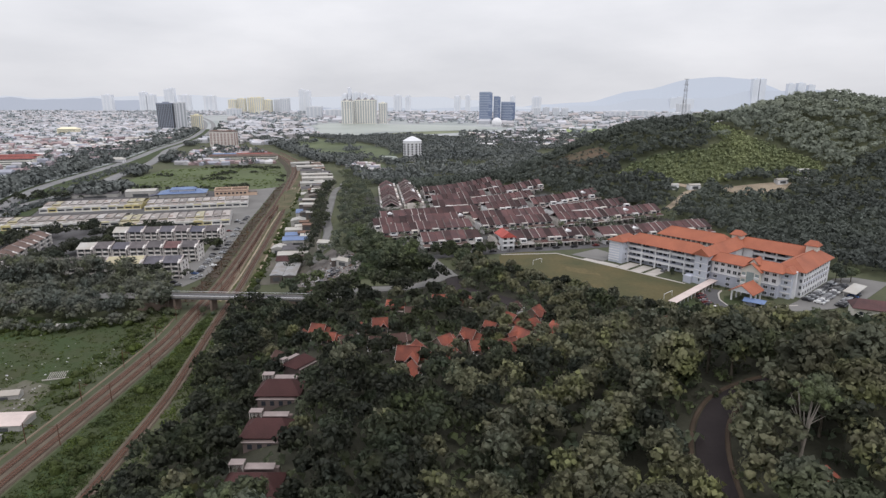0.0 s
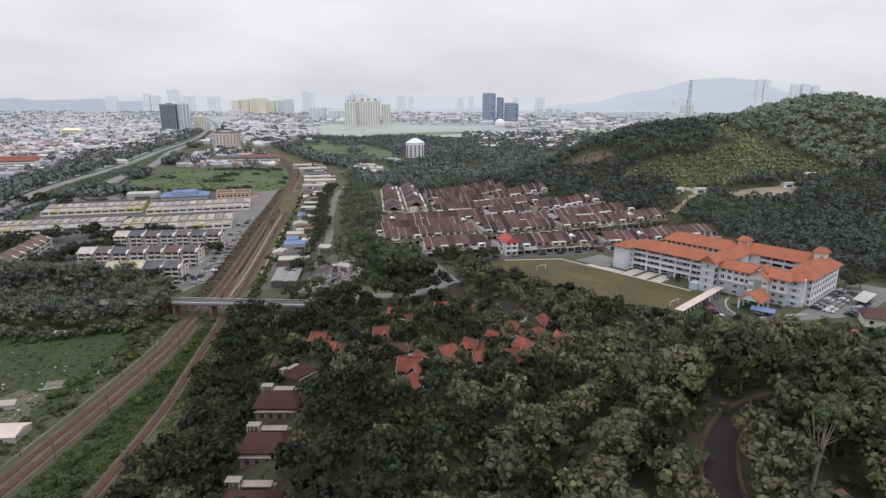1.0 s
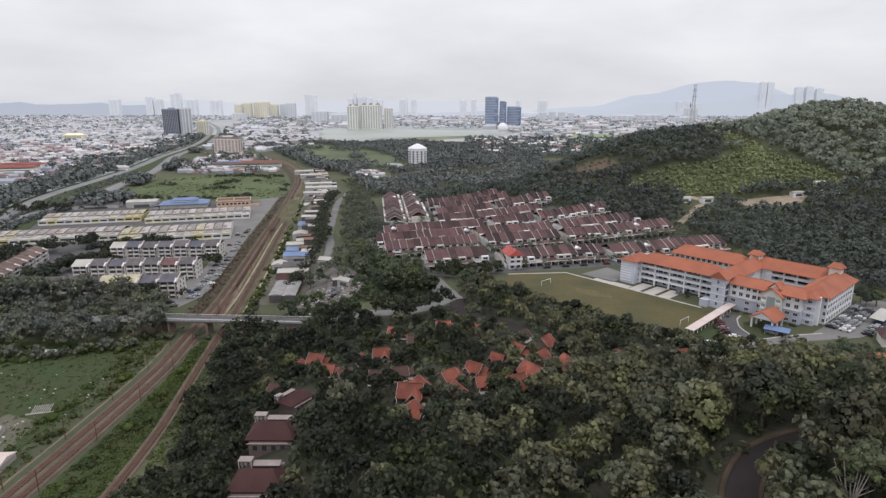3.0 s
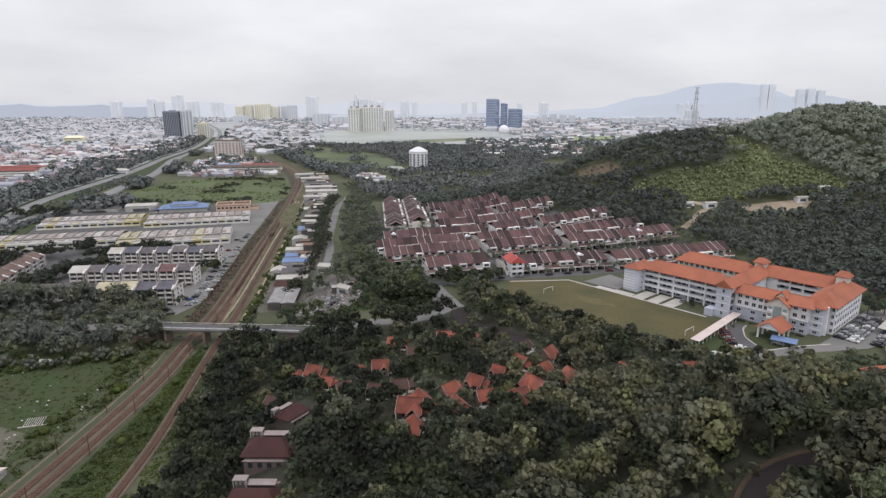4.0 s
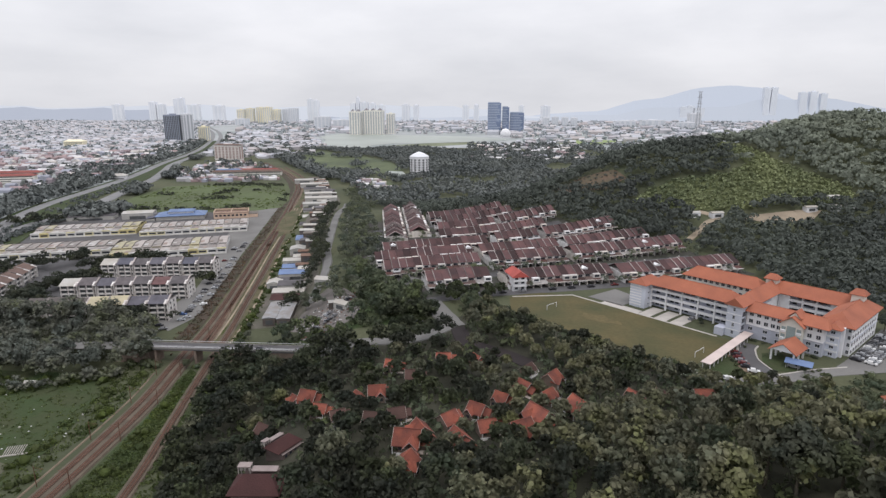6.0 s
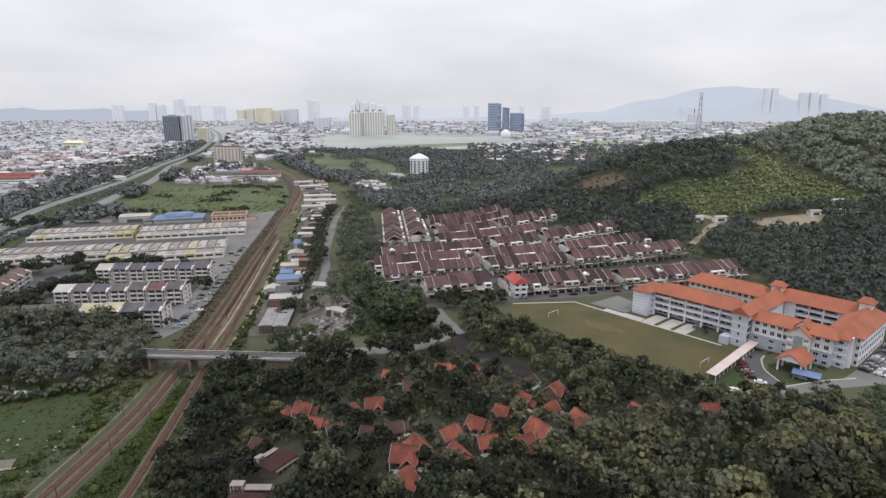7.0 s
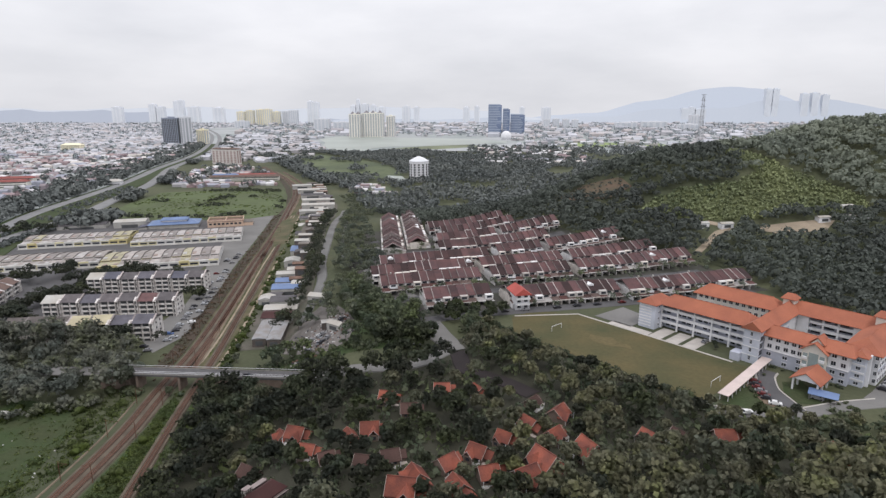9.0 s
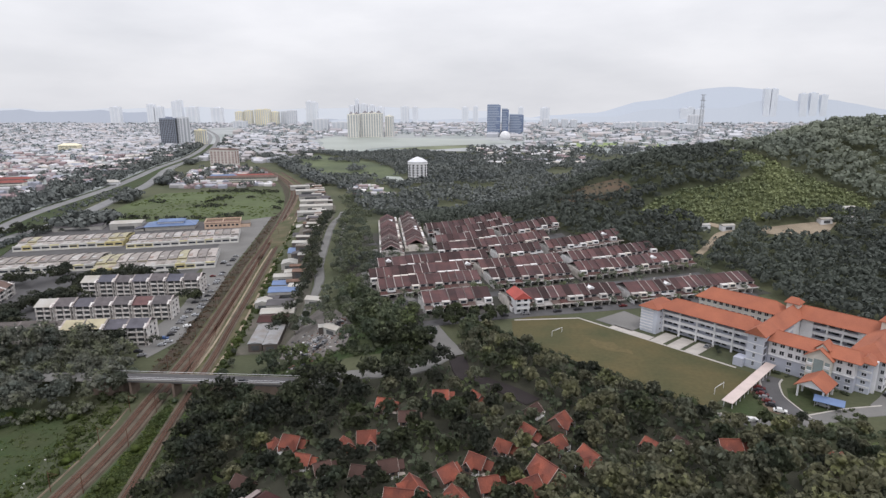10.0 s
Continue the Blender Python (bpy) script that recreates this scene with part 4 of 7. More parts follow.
def flats_bay(roof_mat, wall_mat, floors=4):
    """One stair bay of a walk-up block, 10.5 m wide, front to -y."""
    b = thing("flat_block_bay", pose(0, 0, 0), ("four" if floors == 4 else "three") + " storey walk-up flats with balconies and dark pitched roof", "flats", "walk-up flats by the railway")
    w, d, f = 10.5, 12.0, 2.75
    h = floors * f
    part("wall", Geo().box(0, 0, -1, w, d, h), wall_mat, b)
    part("roof", Geo().slab((-0.02, -1.4, h - 0.1), (w - 0.8, -1.4, h - 0.1), (w - 0.8, d / 2, h + 2.6), (-0.02, d / 2, h + 2.6), 0.2)
         .slab((-0.02, d / 2, h + 2.6), (w, d / 2, h + 2.6), (w, d + 0.8, h), (-0.02, d + 0.8, h), 0.2), roof_mat, b)
    part("roof_fin", Geo().slab((w - 0.9, -1.5, h + 0.15), (w - 0.02, -1.5, h + 0.15), (w - 0.02, d / 2, h + 2.85), (w - 0.9, d / 2, h + 2.85), 0.45), M_FIN, b)
    part("stair_tower", Geo().slab((8.55, -1.7, h - 0.2), (10.35, -1.7, h - 0.2), (10.35, 1.5, h + 1.3), (8.55, 1.5, h + 1.3), 0.3).box(8.6, -1.55, -1, 8.85, 0, h - 0.4).box(10.05, -1.55, -1, 10.3, 0, h - 0.4), wall_mat, b)
    for k in range(floors):
        z = k * f
        part("balcony", Geo().box(0.6, -1.3, z - 0.12, 4.2, 0, z).box(0.6, -1.3, z, 4.2, -1.2, z + 0.95).box(4.8, -1.3, z - 0.12, 8.4, 0, z).box(4.8, -1.3, z, 8.4, -1.2, z + 0.95), wall_mat, b)
        # dark sheets on the wall stand for shade behind the balconies
        for x in (2.4, 6.6):
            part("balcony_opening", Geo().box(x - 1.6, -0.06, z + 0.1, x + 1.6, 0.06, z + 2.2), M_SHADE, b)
        part("stair_opening", Geo().box(8.9, -0.06, z + 0.4, 10.1, 0.06, z + 1.9), M_GLASS, b)
        for y in (3, 8):
            part("window", Geo().box(w - 0.05, y - 0.7, z + 0.9, w + 0.06, y + 0.7, z + 2.1), M_GLASS, b)
    return b


def flats(x, y, a, n, floors, mats, wall):
    c, s = math.cos(radians(a)), math.sin(radians(a))
    made = {}
    for i in range(n):
        rm = mats[i % len(mats)]
        m = pose(x + c * 10.5 * i, y + s * 10.5 * i, LOW - 1.0 + 0.3 * math.sin(i * 2.1), 0, 0, a)
        if rm.name in made:
            copy_thing(made[rm.name], m)
        else:
            made[rm.name] = flats_bay(rm, wall, floors)
            made[rm.name].matrix_basis = m


flats(-251, 353, 9.5, 7, 4, [M_METALROOF, M_BLOCKROOF, M_BLOCKROOF, M_BLOCKROOF, M_BLOCKROOF, M_BLOCKROOF, M_BLOCKROOF], M_FLATWALL)
flats(-257, 400, 9.5, 7, 4, [M_METALROOF, M_SLATEBLUE, M_BLOCKROOF, M_BLOCKROOF, M_BLOCKROOF, M_SLATEBLUE, M_BLOCKROOF], M_FLATWALL)
flats(-243, 316, 9.5, 7, 4, [M_BLOCKROOF, M_BLOCKROOF, M_BLOCKROOF, M_YELLOWROOF, M_YELLOWROOF, M_BLOCKROOF, M_BLOCKROOF], M_FLATWALL)
flats(-281, 322, 107.3, 8, 3, [M_BROWNROOF], M_FLATWALL)


M_ROOFPATCH = palette("patched_roof_sheets", [(0.42, 0.40, 0.38), (0.25, 0.22, 0.20), (0.34, 0.27, 0.24), (0.47, 0.46, 0.45), (0.30, 0.28, 0.27)], 0.75, "object", 0.3)
M_SEAM = material("dark_roof_seams", (0.115, 0.100, 0.092), 0.85, scale=0.3, vary=0.3)


M_SHOPYELLOW = material("faded_yellow_shop_paint", (0.60, 0.52, 0.27), 0.8, scale=0.3, vary=0.25, fine=1.0)
M_SHOPYELLOWROOF = material("yellowed_roof_sheets", (0.42, 0.385, 0.27), 0.75, scale=0.2, vary=0.35, fine=1.0)


def shop_unit(d, wall=M_SHOPWALL, roof=M_SHOPROOF, words="two storey shophouse with pale low pitched roof"):
    """A shophouse 7 m wide with a shallow roof front to back, front to -y."""
    b = thing("shophouse", pose(0, 0, 0), words, "shop", "shophouse rows")
    w, h, e = 7.0, 7.0, d * 0.28
    part("wall", Geo().box(0, 0, -1, w, d, h - 0.6), wall, b)
    part("front_roof", Geo().slab((0.1, 1.0, h - 0.4), (w - 0.1, 1.0, h - 0.4), (w - 0.1, e, h + 0.25), (0.1, e, h + 0.25), 0.2), roof, b)
    part("roof", Geo().slab((0.1, e, h + 1.35), (w - 0.1, e, h + 1.35), (w - 0.1, d * 0.6, h + 2.2), (0.1, d * 0.6, h + 2.2), 0.2)
         .slab((0.1, d * 0.6, h + 2.2), (w - 0.1, d * 0.6, h + 2.2), (w - 0.1, d - 0.5, h - 0.4), (0.1, d - 0.5, h - 0.4), 0.2), roof, b)
    part("step_wall", Geo().box(0, e + 0.1, h - 0.6, w, e + 0.4, h + 1.1), wall, b)
    part("parapet", Geo().box(0, -0.2, h - 0.6, w, 1.0, h + 0.35), wall, b)
    part("party_wall", Geo().slab((-0.25, e, h + 1.7), (0.25, e, h + 1.7), (0.25, d * 0.6, h + 2.6), (-0.25, d * 0.6, h + 2.6), 0.6).slab((-0.25, d * 0.6, h + 2.6), (0.25, d * 0.6, h + 2.6), (0.25, d, h), (-0.25, d, h), 0.6), M_SEAM, b)
    part("awning", Geo().slab((0, -2.2, 3.0), (w, -2.2, 3.0), (w, 0, 3.4), (0, 0, 3.4), 0.15), M_CONCRETE, b)
    part("window_strip", Geo().box(0.8, -0.08, 4.3, w - 0.8, 0.05, 5.7), M_GLASS, b)
    # dark sheet stands for the shaded inside of the shop
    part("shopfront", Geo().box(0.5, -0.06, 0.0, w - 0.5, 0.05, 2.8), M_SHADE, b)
    # dark box paints the shade below the upper roof's edge
    part("step_shade", Geo().box(0.6, e - 0.02, h + 0.45, w - 0.6, e + 0.12, h + 0.85), M_SEAM, b, "dark strip standing for shade under the upper roof")
    part("roof_patch", Geo().box(0.6, d * 0.36, h + 1.5, 3.4, d * 0.48, h + 1.95), M_ROOFPATCH, b, "odd patched roof sheet")
    part("roof_patch", Geo().box(3.6, 4.0, h - 0.25, 6.2, 9.0, h + 0.1), M_ROOFPATCH, b, "odd patched roof sheet")
    part("pilaster", Geo().box(0.0, -0.45, -1, 0.5, 0, h + 0.1), wall, b)
    return b


for x, y, a, n, d, yellow in ((-397, 511, 19.2, 12, 44, (1, 10, 11)), (-308, 528, 20.5, 13, 46, ()), (-392, 431, 17.5, 15, 42, (3,)), (-284, 447, 20.5, 12, 50, (0, 1, 8))):
    c, s = math.cos(radians(a)), math.sin(radians(a))
    shop_kinds = {}
    for i in range(n):
        m = pose(x + c * 7 * i, y + s * 7 * i, LOW - 2.6, 0, 0, a)
        k = i in yellow
        if k in shop_kinds:
            copy_thing(shop_kinds[k], m)
        else:
            shop_kinds[k] = shop_unit(d, M_SHOPYELLOW, M_SHOPYELLOWROOF, "two storey shophouse painted faded yellow") if k else shop_unit(d)
            shop_kinds[k].matrix_basis = m


def shed(x, y, w, d, h, a, mat, label, z=None, rise=1.2, wall=M_CONCRETE):
    s = thing("shed", pose(x, y, level(x, y) if z is None else z, 0, 0, a), label, "shed")
    part("wall", Geo().box(-w / 2 + 0.3, -d / 2 + 0.3, -1, w / 2 - 0.3, d / 2 - 0.3, h - 0.1), wall, s)
    part("roof", Geo().hip(-w / 2, -d / 2, w / 2, d / 2, h, rise, 0.02, 0.12, "y" if d > w else "x"), mat, s)
    # dark sheet on the wall stands for shade inside the door
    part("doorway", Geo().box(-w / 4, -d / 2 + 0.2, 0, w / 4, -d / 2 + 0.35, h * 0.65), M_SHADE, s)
    return s


shed(-362, 618, 30, 20, 8, 20, M_METALROOF, "white roofed warehouse behind the shops", LOW - 2)
blue = thing("warehouse", pose(-318, 622, LOW - 2, 0, 0, 20), "blue roofed warehouse with a raised middle bay", "warehouse")
part("wall", Geo().box(-23, -13, 0, 23, 13, 6), M_CONCRETE, blue)
part("roof", Geo().hip(-24, -14, 24, 14, 6, 3.2, 9, 0.3), M_BLUEROOF, blue)
part("clerestory", Geo().box(-12, -7, 7, 12, 7, 9.4), M_WHITE, blue)
part("upper_roof", Geo().hip(-13, -8, 13, 8, 9.4, 1.8, 2, 0.3), M_BLUEROOF, blue)
part("lean_to_roof", Geo().slab((-33, -13, 4.2), (-24, -13, 5.6), (-24, 12, 5.6), (-33, 12, 4.2), 0.2), M_SLATEBLUE, blue)
part("lean_to_wall", Geo().box(-32.5, -12.5, 0, -24, 11.5, 4.0), M_CONCRETE, blue)
shed(-405, 606, 44, 18, 6, 20, M_DARKROOF, "grey roofed warehouse behind the shops", LOW - 2)
M_RUSTSHEET = material("rusty_roof_sheets", (0.20, 0.125, 0.095), 0.8, scale=0.25, vary=0.4)
M_DULLSHEET = material("dull_brown_roof_sheets", (0.17, 0.15, 0.135), 0.8, scale=0.25, vary=0.35)
M_PEACH = material("peach_wall", (0.60, 0.44, 0.34), 0.8, scale=0.2, vary=0.2)
depot = thing("flat_roofed_depot", pose(-268, 630, LOW - 2, 0, 0, 20), "flat roofed depot with peach coloured parapets", "building")
part("wall", Geo().box(-17, -11, 0, 17, 11, 7.2), M_PEACH, depot)
part("roof", Geo().box(-16.6, -10.6, 7.2, 16.6, 10.6, 7.5), M_RUSTSHEET, depot, "rusty brown sunken roof")
part("annex", Geo().box(17.1, -9, 0, 26, 9, 5.5), M_PEACH, depot)
part("annex_roof", Geo().box(17.1, -9.2, 5.5, 26.3, 9.2, 5.9), M_DULLSHEET, depot)
part("parapet", Geo().box(-17.2, -11.2, 8, 17.2, -10.6, 9.2).box(-17.2, 10.6, 8, 17.2, 11.2, 9.2).box(-17.2, -10.6, 8, -16.6, 10.6, 9.2).box(16.6, -10.6, 8, 17.2, 10.6, 9.2).box(-0.3, -10.6, 8, 0.3, 10.6, 9.0), M_PEACH, depot)
for i in range(8):
    part("window", Geo().box(-15.5 + 4 * i, -11.1, 4.5, -13 + 4 * i, -10.9, 6.3), M_GLASS, depot)

M_GREYSHEET = material("grey_corrugated_sheets", (0.27, 0.275, 0.285), 0.7, scale=0.3, vary=0.3, other=(0.22, 0.20, 0.19), fine=1.5)
M_TIMBERDARK = material("dark_stained_boards", (0.13, 0.11, 0.10), 0.9, scale=0.3, vary=0.3)
# sheds between the railway and the side road
for x, y, w, d, h, a, mat, label in (
        (-115.7, 336, 7.3, 27, 3.6, 10, M_GREYSHEET, "pale grey corrugated shed roof in two bays"), (-107.8, 335, 7.3, 27, 3.9, 10, M_GREYSHEET, "pale grey corrugated shed roof in two bays"),
        (-115.5, 357, 17, 13, 4.4, 8, M_MAROON, "dark maroon sheet roofed workshop"), (-118, 369, 19, 10, 4.5, 10, M_METALROOF, "white corrugated workshop roof"),
        (-122, 384, 15, 12, 4.5, 10, M_DARKROOF, "dark sheet roofed lean-to shed"), (-133, 386, 9, 10, 4.2, 10, M_METALROOF, "small grey sheet roofed hut"),
        (-127, 406, 19, 13, 5.5, 12, M_BLUEROOF, "bright blue metal roofed workshop"), (-131, 422, 18, 11, 5, 12, M_BLUEROOF, "blue metal roofed workshop"),
        (-139, 440, 14, 9, 4.5, 12, M_METALROOF, "pale sheet roofed shed"), (-136, 456, 10, 10, 4.5, 12, M_DARKROOF, "grey sheet roofed shed"),
        (-147, 476, 12, 13, 4.5, 12, M_CONCRETE, "low grey flat roofed shed"), (-148, 510, 22, 20, 5.5, 13, M_BLUEROOF, "pale blue metal roofed workshop"), (-154, 535, 19, 16, 5.5, 13, M_METALROOF, "pale metal roofed workshop"),
        (-168, 572, 16, 14, 5, 14, M_DARKROOF, "dark sheet roofed shed"), (-176, 610, 18, 16, 5, 14, M_METALROOF, "grey sheet roofed shed"), (-186, 650, 22, 16, 5, 15, M_DARKROOF, "dark sheet roofed shed"),
        (-197, 690, 26, 14, 5, 15, M_CONCRETE, "long grey sheet shed"), (-200, 728, 38, 16, 6, 15, M_METALROOF, "long white metal roofed shed"), (-215, 770, 34, 14, 5, 16, M_METALROOF, "pale sheet roofed shed"),
        (-232, 812, 30, 15, 5, 17, M_DARKROOF, "grey sheet roofed shed"), (-252, 860, 30, 14, 5, 20, M_METALROOF, "pale sheet roofed shed"), (-276, 905, 28, 14, 5, 24, M_CONCRETE, "long grey sheet shed"),
        (-73, 320, 9, 5, 3.0, -30, M_METALROOF, "white tarpaulin roof in the scrapyard"), (-78, 326, 8, 5, 2.8, 20, M_CONCRETE, "grey tarpaulin roof in the scrapyard"), (-95, 368, 12, 7, 3.5, -10, M_METALROOF, "pale sheet roofed stall")):
    shed(x, y, w, d, h, a, mat, label, z=LOW + 1 if x < -99 else None, rise=1.4 if w > 8 else 0.7, wall=M_CONCRETE if w > 8 else M_TIMBERDARK)
SHED_YARD = [(-122, 318), (-98, 324), (-97, 350), (-108, 400), (-118, 445), (-140, 545), (-160, 650), (-185, 760), (-230, 880), (-262, 900), (-232, 810), (-206, 716), (-182, 620), (-162, 530), (-146, 440), (-136, 380)]
single("shed_yard", patch(SHED_YARD, 0.12, 8), material("dusty_shed_yard", (0.135, 0.120, 0.105), 0.95, scale=0.06, vary=0.4, other=(0.075, 0.078, 0.055), fine=0.6), "dusty grey yard between the sheds", "yard", kind="structure")
sr = random.Random(23)
HUTS = [M_METALROOF, M_DARKROOF, M_CONCRETE, M_METALROOF, M_RUSTSHEET, M_DULLSHEET]
HUT_WORDS = ["pale grey", "dark", "concrete grey", "whitish", "rusty brown", "dull brown"]
for i in range(46):
    y = 386 + 12.4 * i
    x0, x1 = np.interp(y, [380, 440, 530, 620, 716, 810, 900, 960], [-134, -143, -159, -178, -200, -226, -256, -285]), np.interp(y, [400, 445, 545, 650, 760, 880, 960], [-114, -124, -146, -166, -190, -232, -262])
    x = sr.uniform(float(x0) + 4, float(x1) - 4)
    k = sr.randrange(6)
    w = sr.uniform(7, 13) * (1 + 0.0008 * (y - 386))
    shed(x, y + sr.uniform(-3, 3), w, sr.uniform(6, 10), sr.uniform(3.0, 4.4), sr.uniform(6, 20), HUTS[k], HUT_WORDS[k] + " sheet roofed hut beside the railway", rise=1.0, wall=M_TIMBERDARK)
SCRAP = [(-101, 316), (-99, 350), (-88, 362), (-72, 340), (-64, 326), (-63, 302), (-72, 296), (-88, 308)]
single("scrapyard_ground", patch(SCRAP, 0.2, 5), material("oily_grey_yard", (0.175, 0.16, 0.15), 0.9, scale=0.15, vary=0.4, fine=0.9), "grey dusty scrapyard ground", "yard", kind="structure")
pile = Geo()
jr = random.Random(3)
for i in range(420):
    x, y = jr.gauss(-80, 8), jr.gauss(318, 9)
    s = jr.uniform(0.25, 0.9)
    pile.box(x, y, level(x, y), x + s * jr.uniform(0.6, 2), y + s * jr.uniform(0.6, 2), level(x, y) + s)
single("scrap_heap", pile, palette("scrap_colours", [(0.10, 0.09, 0.09), (0.35, 0.33, 0.32), (0.18, 0.10, 0.08), (0.5, 0.5, 0.5), (0.06, 0.06, 0.07)]), "heaps of mixed scrap in the yard", "scrap", kind="stuff")

# sheds and junk on the meadow
M_RUSTROOF = material("faded_red_sheet_roof", (0.42, 0.22, 0.18), 0.7, scale=0.3, vary=0.3)
shed(-150, 170, 16, 9, 2.2, 8, M_PINKROOF, "pale pink sheet roofed shack on the meadow", LOW)
shed(-149, 158, 12, 7, 2.0, 8, M_METALROOF, "white sheet roofed shack on the meadow", LOW)
shed(-160, 164, 9, 8, 2.0, 8, M_RUSTROOF, "rusty red sheet roofed shack on the meadow", LOW)
shed(-165, 186, 15, 4.0, 2.0, 14, M_METALROOF, "long pale blue sheet roofed stall on the meadow", LOW)
shed(-187, 249, 5.0, 2.6, 1.5, 5, M_METALROOF, "small white roofed hut on the meadow", LOW)
single("meadow_dirt", patch([(-158, 168), (-148, 176), (-152, 196), (-166, 200), (-172, 188)], 0.22, 5), material("grey_mud", (0.13, 0.12, 0.10), 0.95, scale=0.15, vary=0.4, other=(0.08, 0.085, 0.05), fine=1.0), "bare grey dirt patch on the meadow", "dirt", kind="structure")
frame_pile = thing("timber_rack", pose(-156, 203, LOW + 0.2, 0, 0, 20), "pale timber and concrete poles stacked on the meadow", "rack")
for i in range(9):
    part("pole", Geo().tube((-3 + 0.7 * i, -1.6, 0.2), (-2.4 + 0.7 * i, 1.8, 1.4), 0.13, 0.13, 5), M_PAVING, frame_pile)
part("beam", Geo().box(-4.5, -2.2, 0, 4.5, -1.8, 0.35), M_PAVING, frame_pile)
litter = Geo()
for i in range(150):
    x, y = jr.uniform(-215, -146), jr.gauss(203, 24)
    s = abs(jr.gauss(0.10, 0.14)) + 0.10
    litter.box(x, y, LOW, x + s * 1.6, y + s, LOW + 0.15 + s * 0.7)
single("meadow_litter", litter, palette("litter_colours", [(0.7, 0.7, 0.68), (0.5, 0.48, 0.45), (0.6, 0.6, 0.62)]), "white litter and rubble strewn over the meadow", "litter", kind="stuff")

# ---- cottages among the trees, and the long houses beside the railway ----
# cottage walls painted dark brown: shade under the eaves put into the colour
M_SHADEWALL = material("shade_brown_wall", (0.22, 0.17, 0.14), 0.85, scale=0.3, vary=0.3)
M_TRIM = material("weathered_cream_trim", (0.44, 0.38, 0.34), 0.8, scale=0.4, vary=0.3)


def gable_roof(x0, x1, y, half, eave, ridge, t=0.2):
    """Two slopes on a ridge along x."""
    return Geo().slab((x0, y - half, eave), (x1, y - half, eave), (x1, y, ridge), (x0, y, ridge), t).slab((x0, y, ridge), (x1, y, ridge), (x1, y + half, eave), (x0, y + half, eave), t)


def cottage(kind):
    """A chalet: a steep gabled main roof, a lower cross gable before it, and a white posted veranda."""
    tile = M_OLDTILE if kind == 2 else M_COTTAGE
    c = thing("cottage", pose(0, 0, 0), "small chalet with steep brown weathered tiled roof" if kind == 2 else "small chalet with steep weathered orange tiled roofs", "cottage", "cottages in the wood")
    part("wall", Geo().box(-3.4, -2.9, -2, 3.4, 2.9, 3.2), M_SHADEWALL, c)
    part("roof", gable_roof(-4.0, 4.0, 0, 3.9, 2.6, 5.9), tile, c)
    part("side_roof", gable_roof(3.4, 6.8, 0.9, 2.7, 2.1, 4.4), tile, c)
    part("side_wall", Geo().box(3.4, -1.0, -2, 6.3, 2.9, 2.2), M_SHADEWALL, c)
    part("side_deck", Geo().box(3.6, -3.4, 0.3, 6.6, -1.6, 0.55), M_TRIM, c, "pale weathered deck")
    part("ridge_cap", Geo().box(-4.0, -0.16, 5.85, 4.0, 0.16, 6.02), tile, c)
    for x in (-4.1, 4.0):
        part("bargeboard", gable_roof(x, x + 0.1, 0, 3.95, 2.65, 5.98, 0.2), M_TRIM, c)
    part("gable", Geo().add([(-3.4, -2.9, 3.2), (-3.4, 2.9, 3.2), (-3.4, 0, 5.45), (3.4, -2.9, 3.2), (3.4, 2.9, 3.2), (3.4, 0, 5.45)], [(0, 2, 1), (3, 4, 5), (0, 1, 4, 3)]), M_SHADEWALL, c)
    side = 1.6 if kind == 1 else -1.6
    if kind < 2:
        part("cross_roof", Geo().slab((side - 2.3, -5.6, 2.6), (side, -5.6, 5.0), (side, -1.2, 5.0), (side - 2.3, -1.2, 2.6), 0.18).slab((side, -5.6, 5.0), (side + 2.3, -5.6, 2.6), (side + 2.3, -1.2, 2.6), (side, -1.2, 5.0), 0.18), tile, c)
        part("cross_bargeboard", Geo().slab((side - 2.35, -5.7, 2.65), (side, -5.7, 5.1), (side, -5.6, 5.1), (side - 2.35, -5.6, 2.65), 0.22).slab((side, -5.7, 5.1), (side + 2.35, -5.7, 2.65), (side + 2.35, -5.6, 2.65), (side, -5.6, 5.1), 0.22), M_FIN, c)
        part("cross_wall", Geo().box(side - 1.8, -5.0, -2, side + 1.8, -2.9, 2.8), M_SHADEWALL, c)
        part("window", Geo().box(side - 0.9, -5.1, 0.9, side + 0.9, -4.96, 2.2), M_GLASS, c)
    part("veranda", Geo().box(-3.6, -4.9, -2, 3.6, -2.9, 0.2), M_CONCRETE, c)
    part("veranda_rail", Geo().box(-3.6, -4.9, 1.0, 3.6, -4.82, 1.1), M_WHITE, c)
    for x in (-3.5, 0.0, 3.5):
        part("veranda_post", Geo().box(x - 0.09, -4.9, 0.2, x + 0.09, -4.75, 2.9), M_WHITE, c)
    for x in (-2.2, 1.0):
        part("window", Geo().box(x, -3.0, 0.9, x + 1.3, -2.85, 2.3), M_GLASS, c)
    return c


cottages = [cottage(0), cottage(1), cottage(2)]
cot_used = [False] * 3
